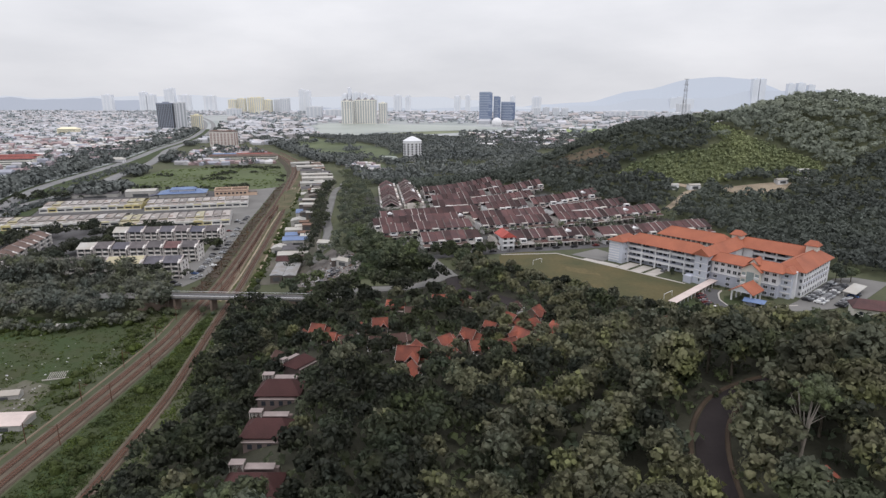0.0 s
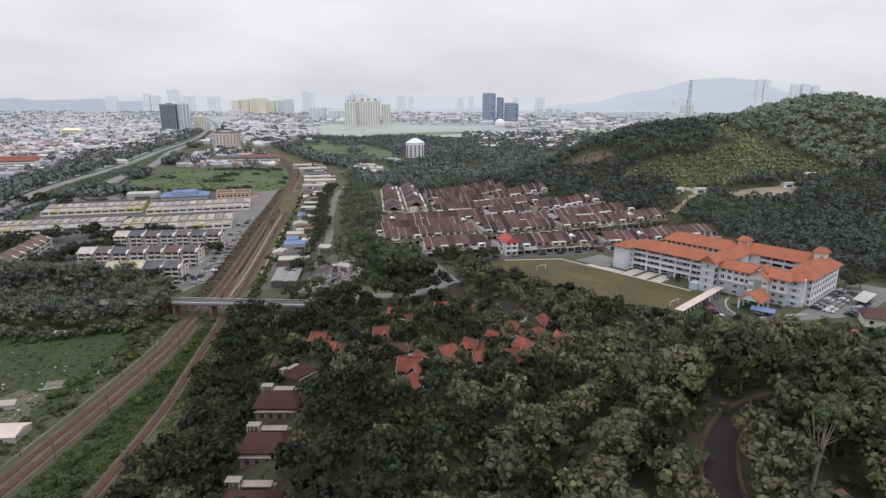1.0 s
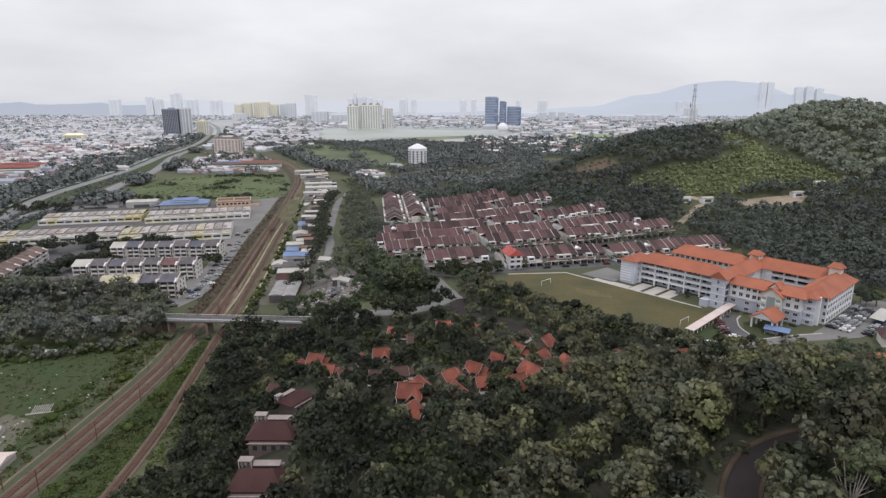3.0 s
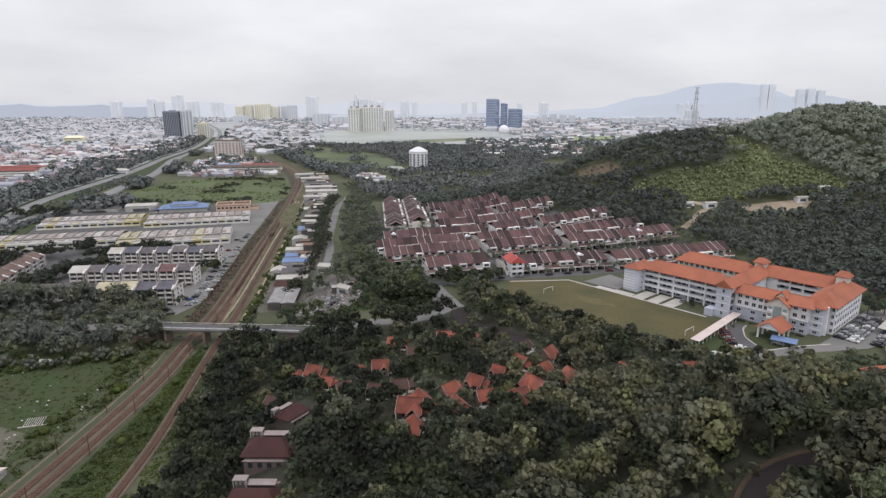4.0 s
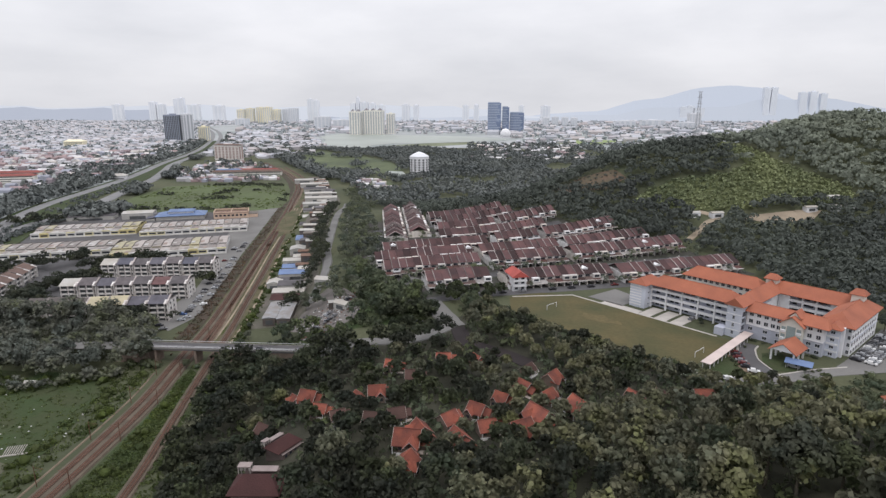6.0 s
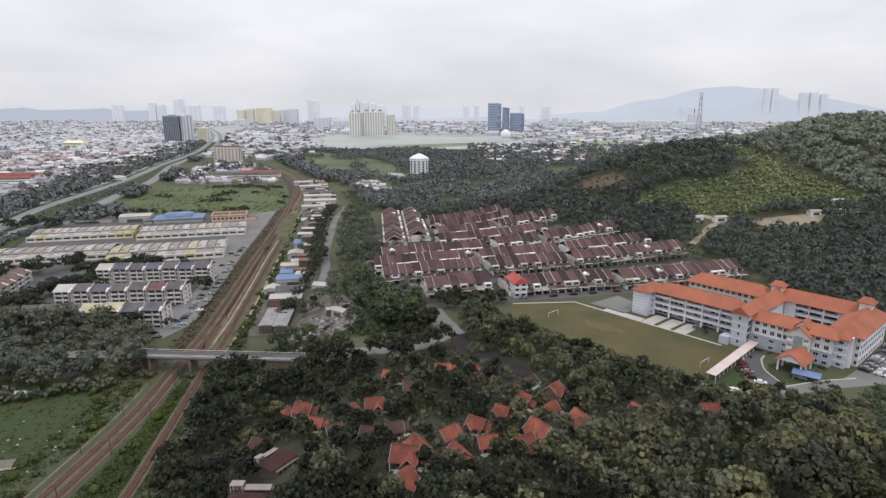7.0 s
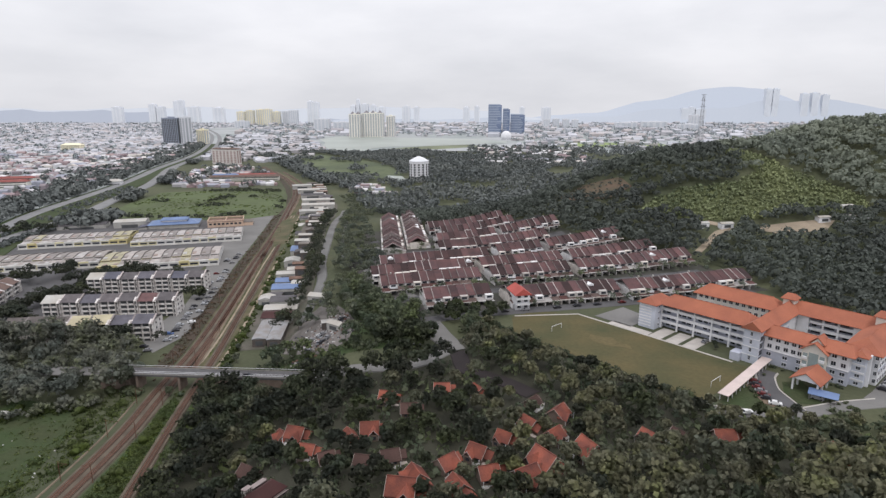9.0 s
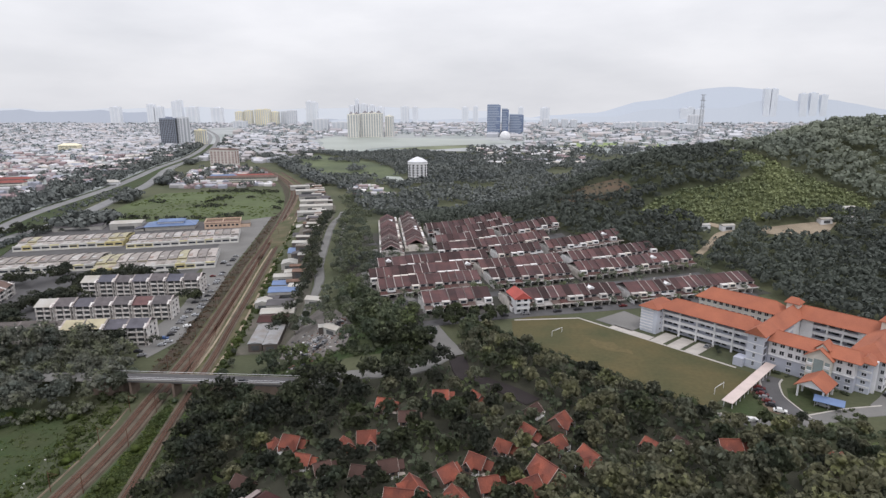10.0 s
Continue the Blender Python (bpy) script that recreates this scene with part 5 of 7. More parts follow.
# x, y, turn, kind, size
COTTAGES = [(-35, 246, -9, 0, 0.78), (-26, 237, 7, 2, 0.8), (-16, 252, 5, 0, 0.8), (-37, 224, 10, 1, 0.84), (-43, 221, -57, 0, 0.62), (-62, 226, -12, 1, 0.86), (-69, 231, -50, 0, 0.6), (-54, 213, -10, 0, 0.7),
            (-22, 193, -4, 1, 1.08), (-21, 182, 71, 0, 0.85), (-2, 211, -30, 0, 0.8), (-11, 205, 46, 1, 0.85), (-19, 199, -60, 0, 0.85), (-7, 194, -58, 0, 0.85), (1, 200, 20, 1, 0.82), (11, 197, 34, 1, 1.0), (17, 204, -50, 0, 1.1),
            (6, 219, -32, 0, 0.72), (14, 227, -49, 1, 0.78), (16, 242, 52, 2, 0.7), (24, 234, 55, 0, 0.85), (21, 220, 48, 0, 0.78), (30, 211, -60, 1, 0.95), (49, 219, -52, 0, 0.7), (70, 217, 3, 0, 0.85), (58, 219, -52, 2, 0.7),
            (-73, 212, -27, 2, 0.8), (-35, 206, -8, 2, 0.78), (-28, 209, 20, 2, 0.78), (-3, 251, -52, 0, 0.7), (93, 202, 85, 0, 0.9), (-47, 208, 30, 2, 0.7)]
for x, y, a, k, size in COTTAGES:
    m = pose(x, y, level(x, y) + 0.1, 0, 0, a) @ Matrix.Diagonal((0.94 * size, 0.98 * size, 0.98 * size, 1))
    if not cot_used[k]:
        cottages[k].matrix_basis, cot_used[k] = m, True
    else:
        copy_thing(cottages[k], m).matrix_basis = m
COTTAGES = [c[:3] for c in COTTAGES]
WOOD_ROAD = curve([(-25, 310), (-19, 301), (-13, 293), (-11, 284), (-8, 273), (0, 266.5), (8.5, 260), (17, 251)])

LONGHOUSES = [(-50.6, 126), (-54.9, 149.8), (-59.4, 172.3), (-60, 194)]


M_DULLPINK = material("dull_pink_sheets", (0.30, 0.25, 0.24), 0.8, scale=0.4, vary=0.25)
M_PINKGREY = material("pinkish_grey_wall", (0.165, 0.128, 0.120), 0.8, scale=0.3, vary=0.25)


def longhouse():
    h = thing("barrack_house", pose(0, 0, 0), "low maroon tiled house with white water tank platform", "house", "maroon roofed houses beside the railway")
    part("wall", Geo().box(-5.6, -5.5, -6, 5.8, 5, 2.6), M_PINKGREY, h)
    part("roof", Geo().hip(-7, -4.6, 7, 5.0, 3.2, 3.3, 3.5, 0.2, "x"), M_MAROON, h)
    part("eave_beam", Geo().box(-6.0, -5.75, 2.5, 6.2, -5.45, 2.7), M_DULLPINK, h)
    part("rear_roof", Geo().slab((-3.0, 4.2, 4.6), (4.0, 4.2, 4.6), (4.0, 6.3, 4.9), (-3.0, 6.3, 4.9), 0.15), M_DULLPINK, h)
    part("rear_wall", Geo().box(-5, 5, -6, 5, 6.1, 4.4), M_PINKGREY, h)
    tank = part("tank_platform", Geo().box(-6.8, 4.2, 5.6, -3.2, 6.6, 5.8), M_DULLPINK, h)
    for x in (-6.6, -3.4):
        for y in (4.4, 6.4):
            part("platform_leg", Geo().box(x - 0.1, y - 0.1, 2, x + 0.1, y + 0.1, 5.6), M_PAVING, tank)
    for x in (-6.1, -5.0, -3.9):
        part("water_tank", Geo().tube((x, 5.4, 4.0), (x, 5.4, 5.1), 0.45, 0.42, 10), M_PAVING, tank)
    for x in (-3.8, -1.2, 1.4, 4.0):
        part("window", Geo().box(x - 0.6, -5.6, 0.6, x + 0.6, -5.42, 2.0), M_GLASS, h)
    return h


lh = longhouse()
for i, (x, y) in enumerate(LONGHOUSES):
    m = pose(x, y, -4.4 if i < 3 else -4.6, 0, 0, 4 if i < 3 else 62) @ Matrix.Scale(1 if i < 3 else 0.7, 4)
    if i:
        copy_thing(lh, m)
    else:
        lh.matrix_basis = m

# houses by the road at the forest edge
for x, y, w, d, a, mat, label in ((163, 246, 20, 11, -20, M_BROWNTILE, "long brown tiled house with cream walls"), (177, 240, 16, 10, -20, M_MAROON, "brown tiled house beside the road"), (133, 219, 11, 8, 5, M_ORANGE, "small house with bright orange roof"), (66, 113, 9, 6.5, 18, M_COTTAGE, "small brown-red roofed house below the forest road")):
    h = thing("house", pose(x, y, level(x, y), 0, 0, a), label, "house")
    part("wall", Geo().box(-w / 2 + 0.8, -d / 2 + 0.8, -1.5, w / 2 - 0.8, d / 2 - 0.8, 4.0), M_CREAM, h)
    part("roof", Geo().hip(-w / 2, -d / 2, w / 2, d / 2, 4.0, 2.8, 2.5, 0.2), mat, h)
    for i in range(3):
        part("window", Geo().box(-w / 3 + i * w / 3 - 0.7, -d / 2 + 0.72, 1.2, -w / 3 + i * w / 3 + 0.7, -d / 2 + 0.85, 2.6), M_GLASS, h)

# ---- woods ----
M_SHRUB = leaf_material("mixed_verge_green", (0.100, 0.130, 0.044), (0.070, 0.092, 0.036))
rng = np.random.default_rng(5)


def unit(v):
    return v / np.linalg.norm(v, axis=-1, keepdims=True)


def leaf_quads(p, d, s, tilt=0.55, bulge=0.35):
    """Bent leaf clumps at p, facing along d, of half width s."""
    a = unit(np.cross(d, rng.normal(size=d.shape)))
    b = unit(np.cross(d + tilt * rng.normal(size=d.shape), a))
    b *= np.sign(np.sum(np.cross(a, b) * d, axis=1))[:, None]
    e = d * s * bulge
    return np.stack([p - a * s - e, p - b * s * 0.8, p + a * s - e, p + b * s * 0.8], axis=1).reshape(-1, 3)


def foliage_mesh(name, v, f, n, mat):
    """A mesh of leaf clumps shaded softly along the crown's form."""
    me = bpy.data.meshes.new(name)
    me.from_pydata(v.tolist(), [], f if isinstance(f, list) else f.tolist())
    me.shade_smooth()
    me.normals_split_custom_set_from_vertices(unit(n).tolist())
    me.materials.append(mat)
    return me


def shell(n, up=0.25):
    d = rng.normal(size=(n, 3))
    d[:, 2] = np.abs(d[:, 2]) * 1.15 - up
    return d / np.linalg.norm(d, axis=1)[:, None]


def crowns(centres, radii, clumps, size, squash=0.85):
    """Leaf clumps of many trees as one mesh: quads over lumpy shells, each crown with its own lobes."""
    n = len(centres)
    c = np.repeat(np.array(centres, float), clumps, axis=0)
    r = np.repeat(np.array(radii, float), clumps)[:, None]
    d = shell(n * clumps)
    k = rng.integers(3, 6, n)
    ph = rng.uniform(0, 6.28, n)
    az = np.arctan2(d[:, 1], d[:, 0])
    lobe = 1 + 0.22 * np.sin(np.repeat(k, clumps) * az + np.repeat(ph, clumps)) * (1 - np.abs(d[:, 2])) + 0.12 * np.sin(5 * d[:, 2] + np.repeat(ph, clumps))
    p = c + d * r * lobe[:, None] * rng.uniform(0.72, 1.05, (len(d), 1)) * np.array([1, 1, squash])
    v = leaf_quads(p, d, size * r * rng.uniform(0.6, 1.35, (len(d), 1)))
    return v, np.arange(len(v)).reshape(-1, 4), np.repeat(d + 0.18 * rng.normal(size=d.shape), 4, axis=0)


def quads_object(name, v, f, n, mat, label, category):
    return tagged(new(name, foliage_mesh(name, v, f, n, mat)), label, category, kind="stuff")


def scatter(poly, spacing, keep=lambda x, y: True, jitter=0.45):
    xs, ys = [p[0] for p in poly], [p[1] for p in poly]
    out, y, row = [], min(ys), 0
    while y < max(ys):
        x = min(xs) + (row % 2) * spacing / 2
        while x < max(xs):
            px, py = x + rng.uniform(-jitter, jitter) * spacing, y + rng.uniform(-jitter, jitter) * spacing
            if inside(px, py, poly) and keep(px, py):
                out.append((px, py))
            x += spacing
        y += spacing * 0.87
        row += 1
    return out


def wood(name, poly, spacing, r0, r1, clumps, size, mat, label, keep=lambda x, y: True, lift=1.25):
    pts = scatter(poly, spacing, keep)
    rad = rng.uniform(r0, r1, len(pts))
    return quads_object(name, *crowns([(x, y, level(x, y) + r * lift) for (x, y), r in zip(pts, rad)], rad, clumps, size), mat, label, "woods")


def lumpy_wood(name, poly, spacing, r0, r1, mat, label, keep=lambda x, y: True, lift=1.25):
    pts = scatter(poly, spacing, keep)
    rad = rng.uniform(r0, r1, len(pts))
    return lump_object(name, *lumps(*lobes_of([(x, y, level(x, y) + r * lift) for (x, y), r in zip(pts, rad)], rad, 8), 28, 0.62, core=0.45, stir=0.8), mat, label, "woods")


def lobes_of(centres, radii, count):
    """Smaller lobes over each crown, so that it shows rounded clumps."""
    out, rad = [], []
    for (x, y, z), r in zip(centres, radii):
        for i in range(count):
            a = 2.4 * i + rng.uniform(-0.4, 0.4)
            up = 1 - (i + 0.5) / count * 1.15
            w = math.sqrt(max(0.05, 1 - up * up)) * r * 0.62
            out.append((x + w * math.cos(a), y + w * math.sin(a), z + up * r * 0.62))
            rad.append(r * rng.uniform(0.28, 0.50))
    return out, rad


def ball(sub):
    bm = bmesh.new()
    bmesh.ops.create_icosphere(bm, subdivisions=sub, radius=1)
    out = np.array([v.co[:] for v in bm.verts]), np.array([[v.index for v in f.verts] for f in bm.faces])
    bm.free()
    return out


BALLS = {k: ball(k) for k in (1, 2)}


def lumps(centres, radii, quads, leaf, squash=0.85, sub=1, rough=0.10, core=0.70, stir=0.45):
    """Leafy lobes: lumpy masses broken up by leaf clumps, with loose clumps standing off them."""
    c, r = np.array(centres, float), np.array(radii, float)
    bv, bf = BALLS[sub]
    n = len(c)
    a, ph = rng.uniform(0, 6.28, n), rng.uniform(0, 6.28, (n, 1))
    ca, sa = np.cos(a)[:, None], np.sin(a)[:, None]
    u = np.repeat(bv[None], n, axis=0)
    u = np.stack([u[:, :, 0] * ca - u[:, :, 1] * sa, u[:, :, 0] * sa + u[:, :, 1] * ca, u[:, :, 2]], axis=2)
    knob = 0.95 + 0.16 * np.sin(3.1 * u[:, :, 0] + ph) * np.sin(2.9 * u[:, :, 1] + 2 * ph) + 0.12 * np.sin(5.7 * u[:, :, 0] + 3 * ph) * np.sin(6.3 * u[:, :, 2] + ph) * np.cos(5.1 * u[:, :, 1]) + rng.uniform(-rough, rough, u.shape[:2])
    v = c[:, None] + u * (core * r[:, None] * knob)[:, :, None] * np.array([1, 1, squash])
    v += rng.uniform(-rough, rough, v.shape) * 0.8 * r[:, None, None]
    f = (bf[None] + (np.arange(n) * len(bv))[:, None, None]).reshape(-1, 3)
    d = shell(n * quads, 0.5)
    p = np.repeat(c, quads, axis=0) + d * np.repeat(r, quads)[:, None] * rng.uniform(0.60, 1.12, (len(d), 1)) * np.array([1, 1, squash])
    q = leaf_quads(p, d, leaf * rng.uniform(0.55, 1.45, (len(d), 1)), 0.7, 0.3)
    v = v.reshape(-1, 3)
    n = np.concatenate([(u + 0.4 * rng.normal(size=u.shape)).reshape(-1, 3), np.repeat(d + stir * rng.normal(size=d.shape), 4, axis=0)])
    return np.concatenate([v, q]), f.tolist() + (np.arange(len(q)).reshape(-1, 4) + len(v)).tolist(), n


lump_object = quads_object


def tree_kind(height, spread, count, mat, label, seed):
    """A tree of its own: tapered trunk with limbs, and a domed crown of many rounded leafy lobes."""
    r = random.Random(seed)
    t = thing("tree", pose(0, 0, 0), label, "tree", "trees in the wood")
    trunk = Geo().tube((0, 0, -1.0), (0.2, 0.1, height * 0.5), 0.38, 0.24, 7)
    cs, rs = [(0, 0, height * 0.60)], [spread * 0.60]
    count = round(count * 1.35)
    lean = (r.uniform(-0.12, 0.12) * spread, r.uniform(-0.12, 0.12) * spread)
    for i in range(count):
        a = 2.4 * i + r.uniform(-0.5, 0.5)
        up = 1 - (i + 0.5) / count * 1.3
        w = math.sqrt(max(0.02, 1 - up * up)) * spread * r.uniform(0.52, 0.74)
        c = (w * math.cos(a) + lean[0] * up, w * math.sin(a) + lean[1] * up, height * 0.62 + up * height * 0.33 * r.uniform(0.85, 1.12))
        cs.append(c)
        rs.append(spread * r.uniform(0.26, 0.42))
        if i % 4 == 0:
            trunk.tube((0.2, 0.1, height * 0.42), c, 0.17, 0.05, 5)
    v, f, n = lumps(cs, rs, 84, 0.47, rough=0.15, core=0.45, stir=0.8)
    n = 0.45 * unit(n) + 1.0 * unit(v - np.array((0, 0, height * 0.5)))
    part("trunk", trunk, M_TRUNK, t)
    part("crown", foliage_mesh("crown", v, f, n, mat), None, t)
    return t


NEAR = [(-88, 66), (-91, 140), (-96, 190), (-104, 225), (-112, 258), (-106, 271), (-66, 272), (-40, 282), (-32, 292), (-20, 306), (-5, 322), (14, 322), (28, 308), (52, 282), (76, 258), (96, 240), (112, 234), (124, 238), (150, 228), (215, 232), (235, 150), (190, 60)]


def clear(x, y, gap=4.9):
    """Free of houses, roads and the school's drive."""
    if any((x - a) ** 2 + (y - b) ** 2 < gap ** 2 for a, b, _ in COTTAGES):
        return False
    if any(abs(x - a) < 8.0 and -13 < y - b < 8.5 for a, b in LONGHOUSES):
        return False
    if any((x - a) ** 2 + (y - b) ** 2 < 4.0 ** 2 for a, b in BEND[:-2]) or any((x - a) ** 2 + (y - b) ** 2 < 24 for a, b in WOOD_ROAD) or any((x - a) ** 2 + (y - b - 2.0) ** 2 < 52 for a, b in APPROACH[::2]):
        return False
    u, v = school_uv(x, y)
    if -48 < u < 56 and v > -59 + 0.1 * abs(u - 5) or 56 <= u < 70 and v > -49 or 70 <= u < 78 and v > -44 + (u - 70) or 78 <= u < 88 and v > -36 + 1.6 * (u - 78) or 88 <= u < 100 and v > -20 or 100 <= u < 125 and v > -24:
        return False
    if any((x - a) ** 2 + (y - b) ** 2 < 64 for a, b in ((163, 246), (177, 240), (133, 219), (157, 245), (168, 246), (66, 113))):
        return False
    return True


near_pts = sorted(scatter(NEAR, 8.2, clear), key=lambda p: p[1])
DARK, OLIVE, FRESH = "dark green broad-crowned tree in the wood", "olive green tree with rounded pale-topped crown", "fresh green leafy tree in the wood"
kinds = [tree_kind(13, 5.4, 12, M_LEAF, DARK, 1), tree_kind(15, 6.0, 14, M_LEAF, DARK, 2), tree_kind(11, 4.6, 10, M_LEAF3, FRESH, 3), tree_kind(12.5, 5.2, 12, M_LEAF2, OLIVE, 4),
         tree_kind(15, 5.0, 13, M_LEAF2, OLIVE, 5), tree_kind(10.5, 5.6, 12, M_LEAF3, FRESH, 6), tree_kind(13.5, 6.0, 14, M_LEAF2, OLIVE, 7)]
tree_used = [False] * len(kinds)
tree_rng = random.Random(9)


def small_near(x, y):
    """Trees stay low about the houses."""
    near = min(min((x - a) ** 2 + (y - b) ** 2 for a, b, _ in COTTAGES), min((x - a) ** 2 + (y - b) ** 2 for a, b in LONGHOUSES)) ** 0.5
    return (0.58 + 0.46 * smooth(6, 26, near)) * (1.0 + 0.22 * (1 - smooth(150, 205, y)))


rest = []
for i, (x, y) in enumerate(near_pts):
    u, v = school_uv(x, y)
    edge = 0.55 + 0.45 * smooth(55, 92, -v) if -60 < u < 130 else 1.0
    grow = min(edge, small_near(x, y)) * tree_rng.uniform(0.72, 1.22)
    if i >= 226:
        rest.append((x, y, grow, "olive" if tree_rng.random() < 0.08 + 0.67 * smooth(-25, 30, x) else "fresh" if tree_rng.random() < 0.4 else "dark"))
        continue
    olive = smooth(-30, 25, x + 18 * noise.noise((x * 0.03, y * 0.03, 3))) * (1 - smooth(-0.1, 0.35, noise.noise((x * 0.028, y * 0.028, 8)))) > tree_rng.random()
    k = tree_rng.choice((3, 4, 6, 3, 6, 5) if olive else (0, 1, 2, 5, 2, 0, 5, 3))
    m = pose(x, y, level(x, y), 0, 0, tree_rng.uniform(0, 360)) @ Matrix.Scale(grow, 4)
    if not tree_used[k]:
        kinds[k].matrix_basis, tree_used[k] = m, True
    else:
        t = copy_thing(kinds[k], m)
        t.matrix_basis = m
# large old trees over the bend in the road
for x, y, size, k in ((73, 135, 1.35, 4), (82, 130, 1.3, 6), (74, 127, 1.0, 1), (79, 143, 1.1, 0), (66, 153, 1.2, 1), (43, 126, 0.9, 0), (50, 150, 1.3, 3), (75, 153, 1.1, 0), (88, 140, 1.2, 4), (62, 158, 1.3, 4)):
    copy_thing(kinds[k], pose(x, y, level(x, y), 0, 0, 40 * k + x) @ Matrix.Scale(size, 4))
# a half bare tree with pale forked limbs at the bend
bare = thing("bare_tree", pose(67.5, 121.5, level(67.5, 121.5)), "half bare tree with tall pale forked limbs", "tree")
limbs = Geo().tube((0, 0, -1), (0.2, 0, 3), 0.4, 0.3, 7)
br = random.Random(8)
for i in range(7):
    a, reach = 0.9 * i, br.uniform(1.2, 3.4)
    elbow = (0.35 * reach * math.cos(a), 0.35 * reach * math.sin(a), br.uniform(7, 9))
    tip = (reach * math.cos(a), reach * math.sin(a), br.uniform(13, 17.5))
    limbs.tube((0.2, 0, 2.6), elbow, 0.24, 0.17, 6).tube(elbow, tip, 0.17, 0.04, 5)
    limbs.tube(elbow, (tip[0] * 1.5, tip[1] * 1.5, tip[2] - 3), 0.10, 0.03, 4)
part("forked_trunk", limbs, material("pale_bark", (0.34, 0.31, 0.27), 0.9, scale=0.6, vary=0.3), bare)
v, f, n0 = lumps([(br.gauss(0, 2.4), br.gauss(0, 2.4), br.uniform(12, 18)) for i in range(16)], [br.uniform(0.8, 1.5) for i in range(16)], 46, 0.26)
part("crown", foliage_mesh("crown", v, f, n0, M_LEAF3), None, bare)
for hue, name, mat, label in (("olive", "olive_wood", M_LEAF2, "olive green trees of the wood behind the cottages"), ("fresh", "fresh_wood", M_LEAF3, "fresh green trees of the wood round the cottages"), ("dark", "dark_wood", M_LEAF, "dark green trees of the wood round the cottages")):
    some = [p for p in rest if p[3] == hue]
    lump_object(name, *lumps(*lobes_of([(x, y, level(x, y) + 7.2 * g0) for x, y, g0, _ in some], [5.0 * g0 for _, _, g0, _ in some], 9), 26, 0.62, core=0.45, stir=0.8), mat, label, "woods")
under = scatter(NEAR, 5.4, lambda x, y: clear(x, y, 3.9))
quads_object("undergrowth", *crowns([(x, y, level(x, y) + 1.0) for x, y in under], rng.uniform(1.5, 3.2, len(under)), 12, 0.36), M_LEAF3, "dark undergrowth between the trees", "shrubs")
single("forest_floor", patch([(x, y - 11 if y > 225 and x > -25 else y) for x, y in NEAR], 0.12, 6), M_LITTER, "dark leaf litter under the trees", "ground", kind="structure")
single("road_wood", ribbon(WOOD_ROAD[:len(WOOD_ROAD) // 3], -3.4, 3.4, 0.5, 0.8, 3), M_ROAD, "pale grey road between the trees", "road", kind="structure")
# same road in a darker copy that paints the tree shade
single("road_wood_dark", ribbon(WOOD_ROAD[len(WOOD_ROAD) // 3:], -3.4, 3.4, 0.45, 0.8, 3), M_FORESTROAD, "road under the trees, darkened to stand for shade", "road", kind="structure")

# hillside
HILL = [(-90, 610), (-60, 546), (12, 554), (44, 523), (66, 496), (80, 480), (100, 458), (126, 443), (146, 412), (156, 390), (152, 366), (176, 332), (200, 300), (230, 262), (330, 250), (400, 250), (420, 300), (450, 560), (440, 690), (300, 680), (220, 650), (60, 660), (-60, 690), (-120, 660)]
PLANT = [(112, 512), (128, 526), (152, 534), (174, 532), (196, 534), (214, 548), (204, 580), (198, 606), (206, 616), (217, 600), (224, 574), (244, 548), (262, 536), (284, 520), (278, 503), (250, 498), (226, 496), (190, 488), (154, 490)]
CLEARING = [(187, 476), (193, 481), (230, 489), (247, 490), (236, 478), (204, 470)]
SLOPE = [(56, 574), (72, 554), (98, 542), (118, 552), (112, 574), (84, 586)]
LANE = [(138, 445), (150, 460), (159, 472), (169, 479), (158, 488)]


def hill_free(x, y):
    u, v = school_uv(x, y)
    if inside(x, y, SLOPE) and noise.noise((x * 0.11, y * 0.11, 4)) < 0.30:
        return False
    return not inside(x, y, PLANT) and not inside(x, y, CLEARING) and all((x - a) ** 2 + (y - b) ** 2 > 60 for a, b in LANE) and not inside(x, y + 9, CLEARING) and not (u < 98 and v < 54 or u < 116 and v < 30)


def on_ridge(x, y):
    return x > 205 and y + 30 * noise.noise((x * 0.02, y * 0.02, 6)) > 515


wood("hillside_wood", HILL, 6.8, 2.6, 5.2, 62, 0.23, M_LEAFFAR, "dense dark green trees covering the hillside", lambda x, y: hill_free(x, y) and not on_ridge(x, y))
# ridge trees take the paler leaf copy that stands for haze
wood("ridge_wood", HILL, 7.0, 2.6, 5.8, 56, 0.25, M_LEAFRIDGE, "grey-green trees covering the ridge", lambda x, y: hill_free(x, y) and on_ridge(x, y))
single("bare_slope", patch(SLOPE, 0.3, 6), material("red_brown_hillside", (0.125, 0.085, 0.060), 0.95, scale=0.06, vary=0.35, other=(0.070, 0.070, 0.045), bump=0.4, fine=0.7), "thinly grown red-brown slope on the wooded hill", "slope", kind="structure")
wood("slope_scrub", SLOPE, 6.0, 0.8, 2.0, 16, 0.36, M_LEAFFAR, "low dark scrub on the bare slope", lift=0.5)
wood("plantation", PLANT, 3.5, 1.3, 2.4, 24, 0.38, M_LEAFPALE, "bright green rows of plantation plants on the slope", lift=0.7)
single("plantation_ground", patch(PLANT, 0.35, 7), material("plantation_soil", (0.112, 0.128, 0.056), 0.95, scale=0.05, vary=0.35, fine=0.5), "grassy ground under the plantation", "ground", kind="structure")
single("clearing", patch(CLEARING, 0.4, 5), M_DIRT, "pale dirt clearing at the foot of the hill", "clearing", kind="structure")
single("road_hill_lane", ribbon(curve(LANE), -2, 2, 0.5, 0.4, 3), M_DIRT, "pale dirt lane climbing to the hill", "road", kind="structure")

